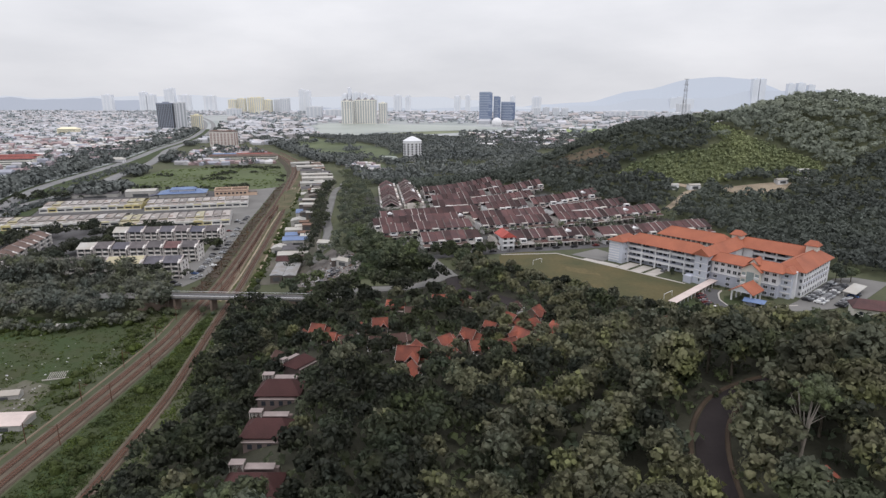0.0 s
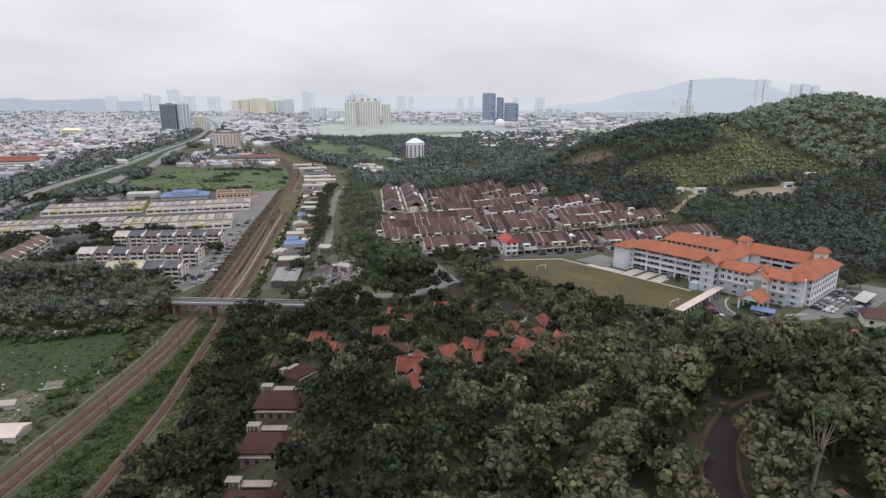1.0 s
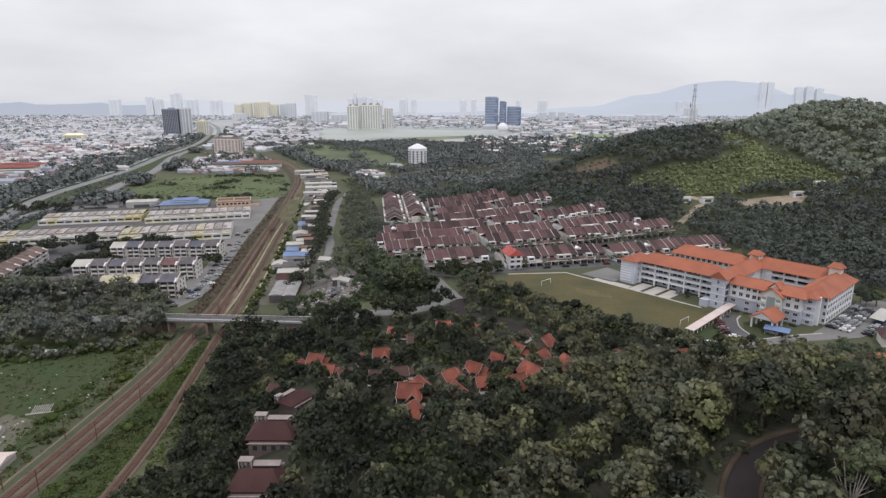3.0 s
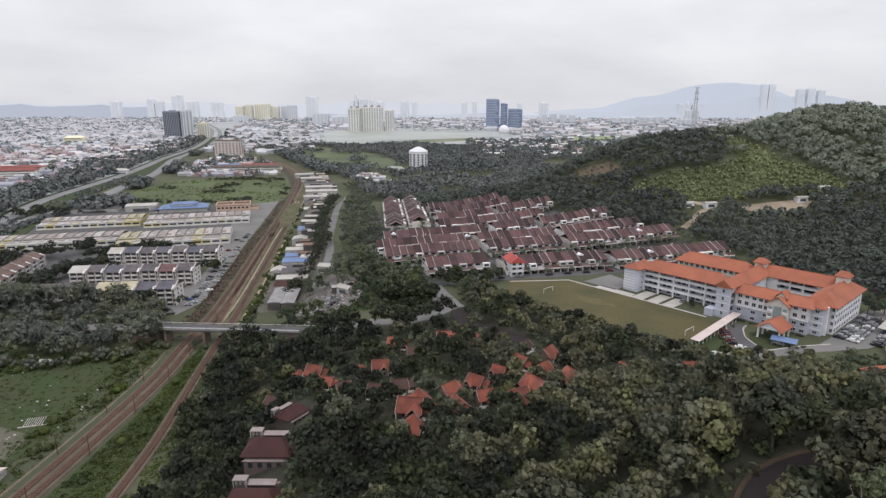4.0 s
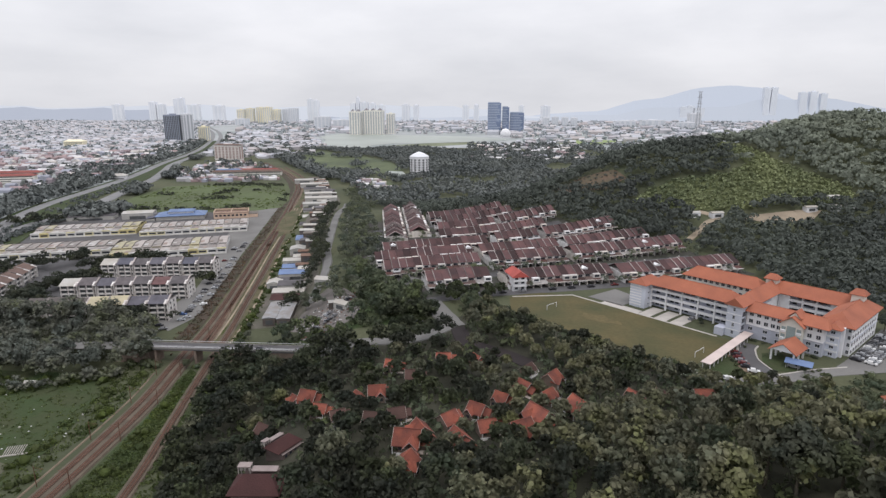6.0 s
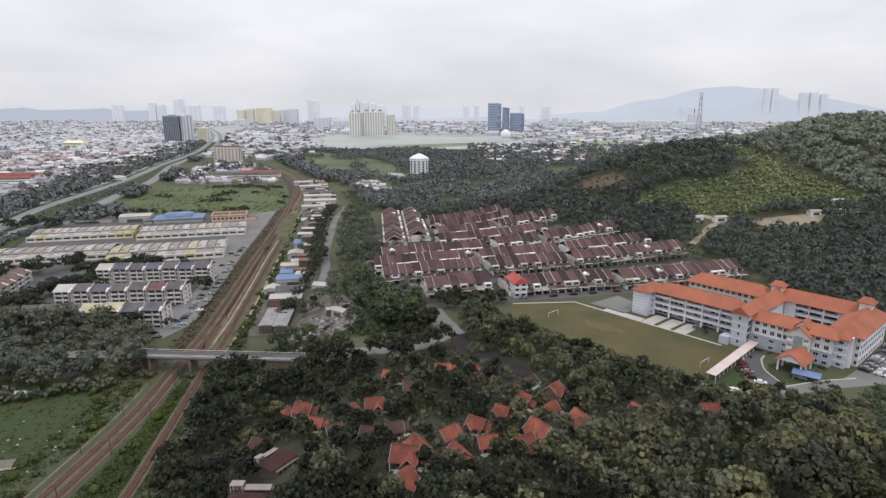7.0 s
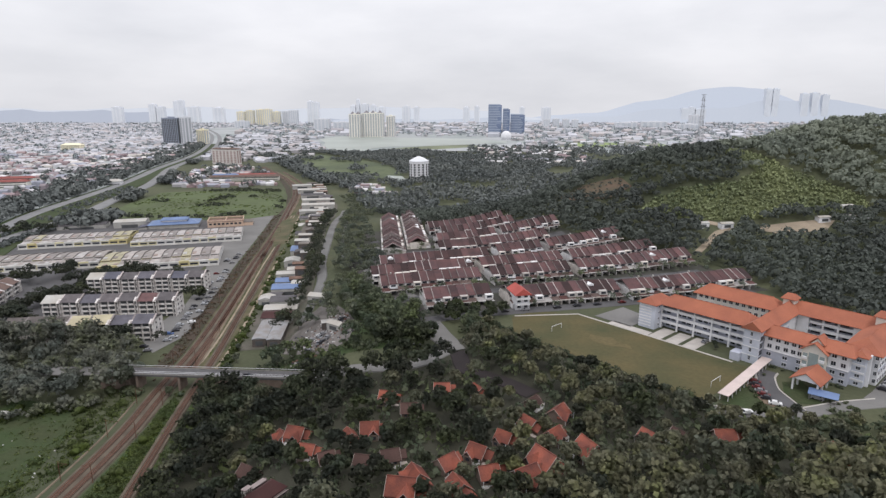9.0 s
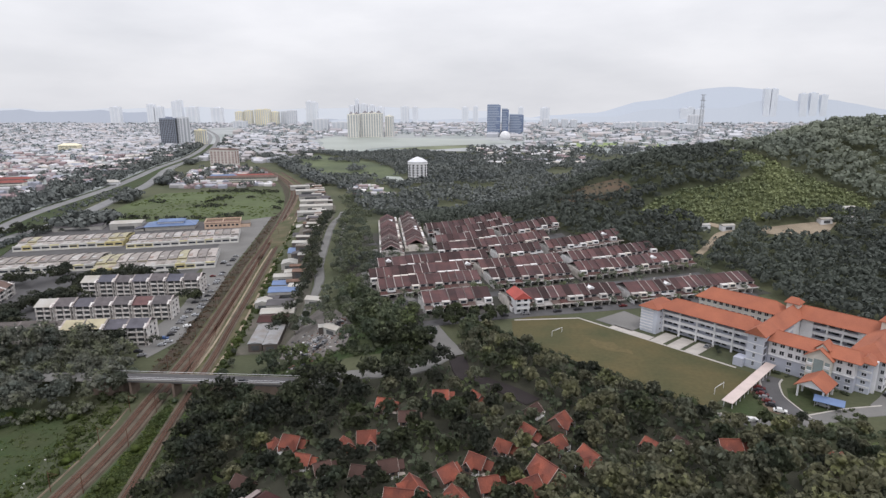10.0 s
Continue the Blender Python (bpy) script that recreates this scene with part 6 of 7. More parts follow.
# belts of trees west of and along the railway
WEST = [(-155, 266), (-158, 290), (-170, 314), (-178, 318), (-205, 306), (-245, 306), (-300, 290), (-330, 250), (-260, 258), (-215, 250), (-168, 256)]
lumpy_wood("railway_grove", WEST, 7.4, 3.4, 7.8, M_LEAFHAZED, "dark grove between the meadow and the flats", lift=1.05)
lumpy_wood("tall_grove", [(-262, 302), (-190, 314), (-184, 304), (-262, 288)], 7.5, 5.0, 7.4, M_LEAFHAZED, "tall dark trees before the flats", lift=1.95)
edge = [(a, 264 - 15 * smooth(-262, -205, a) * (1 - 0.8 * smooth(-190, -158, a)) + rng.normal(-3, 2)) for a in rng.uniform(-264, -156, 70)]
rad = rng.uniform(1.8, 3.8, len(edge))
lump_object("grove_edge", *lumps(*lobes_of([(x, y, level(x, y) + r * 0.7) for (x, y), r in zip(edge, rad)], rad, 4), 26, 0.36), M_LEAFHAZED, "bushes along the edge of the grove", "shrubs")
for line, w0, w1, n in (([(-90, 335), (-93, 400), (-101, 440), (-113, 492), (-126, 555), (-140, 625), (-158, 720), (-190, 800)], -3, 24, 10), ([(-108, 345), (-111, 410), (-119, 445), (-130, 490), (-142, 545), (-152, 600), (-165, 660)], -7, 2, 6)):
    pts = [(x + rng.uniform(w0, w1), y + rng.uniform(-10, 10)) for x, y in curve(line, 4) for k in range(n)]
    rad = rng.uniform(2.2, 5.0, len(pts))
    quads_object("verge_trees", *crowns(*lobes_of([(x, y, level(x, y) + r * 1.1) for (x, y), r in zip(pts, rad)], rad, 4), 26, 0.34), M_LEAF, "dark green trees along the road", "trees")
# trees among the flats and shops
yard_trees = []
for x, y, w, d, n in ((-258, 392, 7, 12, 9), (-264, 418, 14, 9, 12), (-262, 348, 5, 4, 4), (-240, 436, 26, 7, 9), (-320, 410, 20, 24, 14), (-252, 432, 10, 6, 6), (-196, 372, 10, 4, 3), (-180, 395, 6, 5, 3), (-340, 400, 20, 30, 14), (-205, 322, 30, 8, 12), (-255, 300, 40, 12, 18), (-255, 448, 10, 5, 5), (-440, 460, 30, 40, 22), (-445, 585, 30, 30, 16), (-269, 380, 7, 22, 12), (-272, 350, 6, 12, 9), (-266, 424, 14, 8, 9), (-302, 442, 8, 16, 8), (-256, 346, 6, 8, 4)):
    yard_trees += [(rng.normal(x, w * 0.5), rng.normal(y, d * 0.5)) for i in range(2 * n)]
rad = rng.uniform(3.0, 5.8, len(yard_trees))
quads_object("estate_trees", *crowns(*lobes_of([(x, y, LOW - 1 + r * 1.2) for (x, y), r in zip(yard_trees, rad)], rad, 5), 26, 0.33), M_LEAF, "dark trees between the flats and shops", "trees")
FIELD = [(-240, 680), (-248, 745), (-277, 835), (-302, 890), (-366, 898), (-427, 863), (-458, 848), (-447, 760), (-430, 695), (-398, 662), (-340, 655)]
tufts = scatter(FIELD, 8.0, lambda x, y: noise.noise((x * 0.03, y * 0.02, 5)) > -0.1)
rad = rng.uniform(1.0, 2.6, len(tufts))
quads_object("field_grass", *crowns([(x, y, LOW + r * 0.1) for (x, y), r in zip(tufts, rad)], rad, 14, 0.4, 0.3), M_SHRUB, "tall bright green grass over the field", "grass")
rough = [p for p in scatter(FIELD, 6.0) if p[1] < 672 or p[1] > 868 or noise.noise((p[0] * 0.03, p[1] * 0.03, 9)) > 0.36]
rad = rng.uniform(1.4, 3.4, len(rough))
quads_object("field_bushes", *crowns([(x, y, LOW + r * 0.5) for (x, y), r in zip(rough, rad)], rad, 18, 0.34, 0.7), M_LEAF, "dark bushes along the edges of the field", "shrubs")
MIDWOOD = [(-110, 290), (-66, 288), (-40, 296), (-28, 316), (-34, 340), (-60, 360), (-72, 385), (-84, 384), (-78, 350), (-66, 324), (-104, 300)]
single("orchard_lawn", patch(MIDWOOD, 0.08, 6), M_GRASS, "dark rough lawn under the round trees", "lawn", kind="structure")
lumpy_wood("estate_edge_wood", MIDWOOD, 8.3, 3.0, 5.4, M_LEAF3, "round trees between the scrapyard and the estate", lambda x, y: not inside(x, y, SCRAP) and not (y < 298 and x < -50) and all((x - a) ** 2 + (y - b) ** 2 > 30 for a, b in ((-46, 288), (-36, 291), (-28, 298), (-22, 312), (-85, 340), (-80, 332))))
low = scatter(MIDWOOD, 3.4, lambda x, y: not inside(x, y, SCRAP) and noise.noise((x * 0.12, y * 0.12, 2)) > -0.25)
rad = rng.uniform(0.6, 2.5, len(low))
quads_object("yard_shrubs", *crowns([(x, y, level(x, y) + r * 0.5) for (x, y), r in zip(low, rad)], rad, 22, 0.34), M_LEAF3, "low shrubs on the lawn by the scrapyard", "shrubs")
LANE_SIDES = [[(-9, 296), (-2, 298), (2, 318), (-6, 323), (-14, 318), (-14, 306)], [(-40, 280), (-32, 281), (-24, 291), (-22, 299), (-27, 310), (-34, 322), (-46, 322), (-44, 300)]]
for ring in LANE_SIDES:
    lumpy_wood("lane_trees", ring, 6.2, 2.6, 4.4, M_LEAF3, "round dark trees beside the lane to the estate")
FRONT = [(-22, 322), (8, 326), (14, 336), (-10, 342), (-28, 338)]
lumpy_wood("estate_front_trees", FRONT, 6.0, 2.4, 3.8, M_LEAF3, "trees before the front row of houses")
hem_pts = [(RE[0] * p + RN[0] * q, RE[1] * p + RN[1] * q) for p0, p1, q0, q1, n in ((172, 192, 478, 534, 34), (200, 222, 438, 474, 26), (228, 248, 396, 426, 22), (238, 254, 384, 400, 10), (36, 60, 420, 460, 16)) for p, q in zip(rng.uniform(p0, p1, n), rng.uniform(q0, q1, n))]
rad = rng.uniform(2.4, 4.6, len(hem_pts))
quads_object("estate_hem_trees", *crowns(*lobes_of([(x, y, level(x, y) + r * 1.2) for (x, y), r in zip(hem_pts, rad)], rad, 5), 20, 0.36), M_LEAFFAR, "dark trees at the ends of the house rows", "trees")
# little trees and hedges in the streets of the estate
street = [(RE[0] * q0 + RN[0] * q1, RE[1] * q0 + RN[1] * q1) for q0, q1 in zip(rng.uniform(60, 258, 130), rng.choice((353, 362, 366, 322, 411, 456), 130) + rng.normal(0, 1.5, 130))]
street += [(rng.normal(-72, 9), rng.normal(452, 5)) for i in range(14)] + [(rng.normal(-46, 6), rng.normal(470, 8)) for i in range(10)] + [(rng.normal(-80, 4), rng.uniform(400, 560)) for i in range(26)]
rad = rng.uniform(1.3, 3.3, len(street))
quads_object("street_trees", *crowns(*lobes_of([(x, y, level(x, y) + r * 1.2) for (x, y), r in zip(street, rad)], rad, 4), 22, 0.36), M_LEAF, "small green trees in the estate's streets", "trees")
# shrubs and tall grass along the railway verges and on the meadow
verge, grass = [], []
for x, y in RAIL_L:
    if y < 268:
        wide = max(8.5, 27 - 0.075 * (y - 60))
        verge += [(x + rng.uniform(7.8, wide), y + rng.uniform(-8, 8)) for k in range(5)] + [(x + rng.uniform(-22, -9.5), y + rng.uniform(-8, 8)) for k in range(5)]
        grass += [(x + rng.uniform(6.5, wide), y + rng.uniform(-8, 8)) for k in range(70)] + [(x + rng.uniform(-24, -8.5), y + rng.uniform(-8, 8)) for k in range(24)]
verge += [(a, 262 - 12 * smooth(-260, -205, a) * (1 - smooth(-200, -160, a)) + rng.normal(-5, 3)) for a in rng.uniform(-262, -158, 170)]
grass += [(rng.uniform(-255, -150), rng.uniform(120, 262)) for i in range(350)]


beside = []
for x, y in RAIL_R:
    if y < 262:
        beside += [(x + rng.choice((rng.uniform(2.4, 10), rng.uniform(-6, -2.6))), y + rng.uniform(-8, 8)) for k in range(60)]
    if 292 < y < 700:
        verge += [(x + rng.uniform(6.0, 9.5), y + rng.uniform(-8, 8)) for k in range(6)]


def off_track(p, gap):
    return min(abs(p[0] - a) + 0.4 * abs(p[1] - b) for a, b in RAIL_R) > gap


verge = [p for p in verge if off_track(p, 5.0)]
grass = [p for p in grass if off_track(p, 4.0)] + beside
grass += [(rng.uniform(-235, -148), rng.uniform(130, 258)) for i in range(1500)]
rad = rng.uniform(0.5, 1.7, len(verge)) * rng.choice((0.7, 1.0, 1.9), len(verge))
lump_object("verge_shrubs", *lumps([(x, y, level(x, y) + r * 0.3) for (x, y), r in zip(verge, rad)], rad, 40, 0.30), M_SHRUB, "green shrubs along the railway", "shrubs")
rad = rng.uniform(0.4, 1.3, len(grass))
quads_object("tall_grass", *crowns([(x, y, level(x, y) + 0.1) for x, y in grass], rad, 8, 0.34, 0.45), M_SHRUB, "tufts of tall rough grass", "grass")

# dry scrub on the brown bank, weeds between the tracks
scrub, weeds = [], []
for x, y in RAIL_L:
    if 286 < y < 720:
        scrub += [(x + rng.uniform(-13.5, -6.0), y + rng.uniform(-8, 8)) for k in range(16)]
        weeds += [(x + rng.uniform(4.9, 9.5 + 0.004 * (y - 290)), y + rng.uniform(-8, 8)) for k in range(12)]
rad = rng.uniform(0.4, 1.3, len(scrub))
quads_object("bank_scrub", *crowns([(x, y, level(x, y) + 0.2) for x, y in scrub], rad, 9, 0.36, 0.6), M_SCRUB, "dry brown scrub on the railway bank", "shrubs")
rad = rng.uniform(0.3, 0.9, len(weeds))
quads_object("track_weeds", *crowns([(x, y, level(x, y) + 0.2) for x, y in weeds], rad, 7, 0.36, 0.45), M_SHRUB, "green weeds between the railway tracks", "weeds")

# single trees by the bridge, the sheds and the school's walk
for x, y, size, k in ((-131, 270, 0.42, 2), (-105, 271, 0.75, 0), (-98, 272, 0.6, 5), (-117, 304, 0.5, 0), (-116, 292, 0.6, 5), (-122, 318, 0.4, 0), (-104, 318, 0.4, 0), (-98, 338, 0.6, 0), (-101, 346, 0.6, 1), (-96, 351, 0.5, 2), (-152, 273, 0.8, 1), (-153, 285, 0.8, 0), (-84, 288, 0.4, 0), (-96, 300, 0.5, 1), (-90, 305, 0.45, 2)):
    copy_thing(kinds[k], pose(x, y, level(x, y), 0, 0, 31 * x) @ Matrix.Scale(size, 4))
for u, v, size, k in ((80, -37, 0.5, 0), (93, -21, 0.3, 2), (35, 2, 0.28, 2), (37, -1, 0.25, 0), (96, 50, 0.6, 0), (99, 54, 0.7, 2), (93, 53, 0.6, 1), (60.5, -12, 0.15, 5)):
    x, y = on_school(u, v)
    copy_thing(kinds[k], pose(x, y, level(x, y), 0, 0, 31 * u) @ Matrix.Scale(size, 4))
bushes = [on_school(rng.uniform(58.5, 84), rng.normal(-1.5, 0.8)) for i in range(26)] + [on_school(60 + 0.9 * k + rng.normal(0, 0.5), -25 - 1.05 * k + rng.normal(0, 0.5)) for k in rng.uniform(0, 10, 14)] + [on_school(rng.uniform(78, 92), rng.uniform(-18, -12)) for i in range(14)]
lump_object("school_shrubs", *lumps([(x, y, 0.4) for x, y in bushes], rng.uniform(0.4, 1.1, len(bushes)), 40, 0.2), M_LEAF3, "clipped shrubs before the school", "shrubs")
hem = [on_school(u, -53.5 + 0.08 * abs(u - 5) + rng.normal(-1, 1.2)) for u in rng.uniform(-46, 52, 90)]
rad = rng.uniform(0.8, 2.2, len(hem))
lump_object("field_hedge", *lumps([(x, y, r * 0.5) for (x, y), r in zip(hem, rad)], rad, 40, 0.28), M_LEAF3, "bushes along the edge of the playing field", "shrubs")
slope_bushes = [on_school(rng.uniform(86, 126), rng.uniform(-46, -22)) for i in range(150)] + [on_school(rng.uniform(100, 122), rng.uniform(-22, -4)) for i in range(50)]
rad = rng.uniform(0.7, 2.3, len(slope_bushes))
lump_object("slope_bushes", *lumps([(x, y, level(x, y) + r * 0.4) for (x, y), r in zip(slope_bushes, rad)], rad, 40, 0.34), M_LEAF3, "green bushes on the slope below the school road", "shrubs")
blossom = [on_school(56.6 + rng.normal(0, 0.7), v) for v in rng.uniform(-57, -48.5, 16)]
lump_object("flowering_hedge", *lumps([(x, y, 1.0) for x, y in blossom], rng.uniform(0.5, 1.0, 16), 40, 0.16), material("white_blossom", (0.55, 0.55, 0.50), 0.8, scale=0.5, vary=0.5, other=(0.12, 0.14, 0.07), islands=0.5), "hedge with white blossom at the walkway's end", "hedge")
bridge_side = [(a, rng.normal(271.5, 1.2)) for a in rng.uniform(-160, -72, 90)]
bridge_side = [p for p in bridge_side if off_track(p, 4.5) and not -144 < p[0] < -128]
rad = rng.uniform(0.9, 2.4, len(bridge_side))
lump_object("bridge_bushes", *lumps([(x, y, level(x, y) + r * 0.6) for (x, y), r in zip(bridge_side, rad)], rad, 44, 0.3), M_LEAF3, "bushes at the foot of the bridge", "shrubs")

# ---- far city ----
# far wall colours blued and flattened to imitate haze
M_FARWALL = palette("haze_tinted_city_walls", [(0.47, 0.48, 0.52), (0.52, 0.52, 0.56), (0.43, 0.42, 0.44), (0.49, 0.47, 0.48), (0.42, 0.40, 0.42), (0.56, 0.56, 0.60), (0.47, 0.43, 0.43), (0.39, 0.40, 0.44)], 0.9, "island", 0.01)
M_NEARCITY = palette("town_roofs", [(0.31, 0.24, 0.25), (0.55, 0.54, 0.56), (0.37, 0.28, 0.28), (0.66, 0.65, 0.66), (0.29, 0.25, 0.27), (0.47, 0.46, 0.48), (0.34, 0.35, 0.41), (0.58, 0.54, 0.51)], 0.8, "island", 0.02)
# tree and land colours paled and blued to stand for haze
M_FARTREES = material("haze_tinted_far_trees", (0.285, 0.32, 0.325), 0.9, scale=0.004, vary=0.2, other=(0.235, 0.265, 0.275), islands=0.15)
M_FARLAND = material("haze_tinted_town_land", (0.38, 0.39, 0.40), 0.95, scale=0.004, vary=0.25, other=(0.26, 0.29, 0.28), fine=0.03)
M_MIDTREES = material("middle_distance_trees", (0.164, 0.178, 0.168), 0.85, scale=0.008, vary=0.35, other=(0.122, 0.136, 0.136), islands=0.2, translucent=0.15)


def highway_x(y, line=HIGHWAY):
    return float(np.interp(y, [p[1] for p in line], [p[0] for p in line]))


LAKE = [(-560, 2060), (-520, 1880), (-430, 1660), (-345, 1615), (-345, 1790), (-300, 1880), (-200, 1900), (-60, 1990), (60, 2080), (60, 2180), (-60, 2330), (-330, 2420), (-620, 2520), (-650, 2300)]
single("far_land", patch([(-4700, 4860), (-4700, 1200), (-900, 620), (-470, 560), (-560, 1010), (-720, 1480), (-560, 1700), (200, 1700), (620, 1500), (4700, 1500), (4700, 4860)], 0.6, 200), M_FARLAND, "built-up land stretching to the horizon, haze in its colour", "land", kind="structure")
single("water_lake", patch(LAKE, 1.2, 80), M_WATER, "pale grey lake", "lake", kind="structure")

fr = random.Random(17)
city, town, groves, midgroves = Geo(), Geo(), [], []


def small_house(geo, x, y, w, d, h, a, z=LOW):
    c, s = math.cos(a), math.sin(a)
    k = len(geo.v)
    for px, py in ((-w, -d), (w, -d), (w, d), (-w, d)):
        geo.v.append((x + c * px - s * py, y + s * px + c * py, z))
    for px, py in ((-w, -d), (w, -d), (w, d), (-w, d)):
        geo.v.append((x + c * px - s * py, y + s * px + c * py, z + h))
    for px in (-w, w):
        geo.v.append((x + c * px, y + s * px, z + h + d * 0.45))
    geo.f += [(k, k + 1, k + 5, k + 4), (k + 1, k + 2, k + 6, k + 9, k + 5), (k + 2, k + 3, k + 7, k + 6), (k + 3, k, k + 4, k + 8, k + 7), (k + 4, k + 5, k + 9, k + 8), (k + 6, k + 7, k + 8, k + 9)]


# town left of the highway, denser and larger with distance
for i in range(13000):
    t = fr.random() ** 0.75
    y = 640 + 3900 * t
    x = highway_x(y) - 40 - fr.random() * (0.55 * y + 250)
    if fr.random() < (0.44 if y < 1150 else 0.20) + 0.14 * math.sin(x * 0.006) * math.sin(y * 0.004):
        (midgroves if y < 1300 else groves).append((x, y))
        continue
    grow = 1 + t * 1.3
    small_house(town if y < 1500 else city, x, y, fr.uniform(4, 12) * (1 + 0.3 * t), fr.uniform(3.5, 6.5) * (1 + 0.4 * t), fr.uniform(3.5, 8), 0.25 + fr.choice((0, 0, 1.571)) + fr.uniform(-0.1, 0.1))
# town beyond the lake and to its right
for i in range(7500):
    t = fr.random() ** 0.8
    y = 1750 + 2900 * t
    x = fr.uniform(-0.42, 0.95) * y
    if inside(x, y, LAKE) or (x < highway_x(y) + 60) or (y < 2500 and x < 80 and x > -620):
        continue
    if fr.random() < 0.55:
        groves.append((x, y))
        continue
    big = fr.random() < 0.12
    small_house(city, x, y, fr.uniform(6, 15) * (2.2 if big else 1), fr.uniform(5, 9) * (2 if big else 1), fr.uniform(4, 9) * (1.7 if big else 1), fr.uniform(-0.3, 0.3))
for i in range(520):                                          # trees and houses between the highway and the lake
    y = fr.uniform(1330, 2450)
    x = highway_x(y, HIGHWAY_EAST) + fr.uniform(20, 330)
    if inside(x, y, LAKE) or x > -440 or min(abs(x - a) + abs(y - b) for a, b in RAIL_L[60:]) < 26:
        continue
    if fr.random() < 0.6:
        midgroves.append((x, y))
    else:
        small_house(city, x, y, fr.uniform(6, 15), fr.uniform(5, 9), fr.uniform(4, 9), fr.uniform(-0.3, 0.3))
single("far_town", city, M_FARWALL, "pale roofs and walls of the far town, tinted for haze", "town", kind="stuff")
# hamlet by the railway bend and houses about the block of flats
HAMLET = [(-470, 905), (-372, 915), (-322, 930), (-372, 1040), (-420, 1130), (-505, 1240), (-560, 1190), (-545, 1060), (-505, 950)]
for i in range(430):
    x, y = fr.uniform(-560, -322), fr.uniform(905, 1240)
    if not inside(x, y, HAMLET) or -470 < x < -345 and 975 < y < 1050:
        continue
    if fr.random() < 0.34:
        midgroves.append((x, y))
    else:
        small_house(town, x, y, fr.uniform(3.5, 9), fr.uniform(3, 5), fr.uniform(2.5, 4.5), 0.2 + fr.choice((0, 1.571)) + fr.uniform(-0.2, 0.2))
for i in range(34):
    y = fr.uniform(850, 960)
    small_house(town, -152 - (y - 850) * 0.5 + fr.uniform(-22, 26), y, fr.uniform(3, 7), fr.uniform(2.5, 4), 3, fr.uniform(0, 0.6))
for i in range(150):
    x, y = fr.uniform(-40, 230), fr.uniform(1290, 1800)
    if fr.random() < 0.4:
        midgroves.append((x, y))
    else:
        small_house(town, x, y, fr.uniform(5, 11), fr.uniform(4, 6), fr.uniform(4, 8), fr.uniform(-0.3, 0.3))
for i in range(900):                                          # treed land behind the hill
    x, y = fr.uniform(-60, 900), fr.uniform(1480, 1860)
    if not inside(x, y, LAKE):
        midgroves.append((x, y))
single("nearer_town", town, M_NEARCITY, "houses with brown, red and white roofs", "town", kind="stuff")


def far_wood(name, pts, r0, r1, clumps, size, mat, label, z=LOW):
    rad = rng.uniform(r0, r1, len(pts))
    return quads_object(name, *crowns([(x, y, level(x, y) + r * 0.9) for (x, y), r in zip(pts, rad)], rad, clumps, size), mat, label, "woods")


# farther groves get a still paler leaf colour, as haze would give
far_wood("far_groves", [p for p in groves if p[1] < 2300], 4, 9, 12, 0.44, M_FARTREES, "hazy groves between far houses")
far_wood("distant_groves", [p for p in groves if p[1] >= 2300], 5, 10, 8, 0.5, material("haze_tinted_distant_trees", (0.36, 0.39, 0.41), 0.9, scale=0.004, vary=0.15, other=(0.31, 0.34, 0.36), islands=0.12), "hazy blue-grey groves near the horizon")
bands, strip = [], []
for i in range(1500):                                         # tree bands along the highway, the rail bend and round the lake
    y = 420 + 1500 * fr.random()
    bands.append((highway_x(y) - fr.uniform(12, 50 + 190 * abs(noise.noise((0, y * 0.006, 1)))), y))
    if y > 560 and noise.noise((4, y * 0.012, 1)) > 0.28:
        bands.append((highway_x(y, HIGHWAY_EAST) + fr.uniform(13, 30), y))
    if i % 6 == 0:
        bands.append((fr.uniform(-430, -394), fr.uniform(600, 650)))
        q = fr.uniform(430, 600)
        strip.append((highway_x(q, HIGHWAY_EAST) + fr.uniform(10, 20), q))
    if y < 900 and i % 2 == 0:
        strip.append((fr.uniform(highway_x(y) + 16, highway_x(y, HIGHWAY_EAST) - 11), y))
for i in range(420):
    y = fr.uniform(950, 1500)
    bands.append((-235 - (y - 940) * 0.55 + fr.uniform(-25, 12), y))
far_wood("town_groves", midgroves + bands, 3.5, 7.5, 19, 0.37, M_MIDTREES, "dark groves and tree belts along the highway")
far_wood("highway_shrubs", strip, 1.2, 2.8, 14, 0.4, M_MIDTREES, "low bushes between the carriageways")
MID = [(-60, 600), (-140, 700), (-180, 830), (-215, 900), (-300, 1080), (-430, 1330), (-500, 1640), (-400, 1620), (-330, 1590), (-200, 1700), (-40, 1500), (120, 1480), (420, 1150), (420, 760), (200, 760), (20, 720)]
MEADOWS = [[(-400, 1290), (-470, 1500), (-440, 1570), (-370, 1480), (-285, 1390), (-215, 1290), (-150, 1095), (-195, 1025), (-240, 985), (-308, 1085)],
           [(-190, 985), (-150, 930), (-120, 850), (-160, 820), (-200, 900)]]
M_VALLEYGRASS = material("valley_grass", (0.110, 0.132, 0.070), 0.95, scale=0.010, vary=0.45, other=(0.068, 0.084, 0.050), bump=0.4, fine=0.08)
for poly in MEADOWS:
    single("valley_meadow", patch(poly, 0.5, 25), M_VALLEYGRASS, "open green meadow in the valley", "meadow", kind="structure")


def in_valley_wood(x, y):
    if -190 < x < -120 and 985 < y < 1090:
        return False
    if any(inside(x, y, poly) for poly in MEADOWS):
        return noise.noise((x * 0.022, y * 0.012, 3)) > 0.24
    return noise.noise((x * 0.012, y * 0.008, 7)) > -0.42


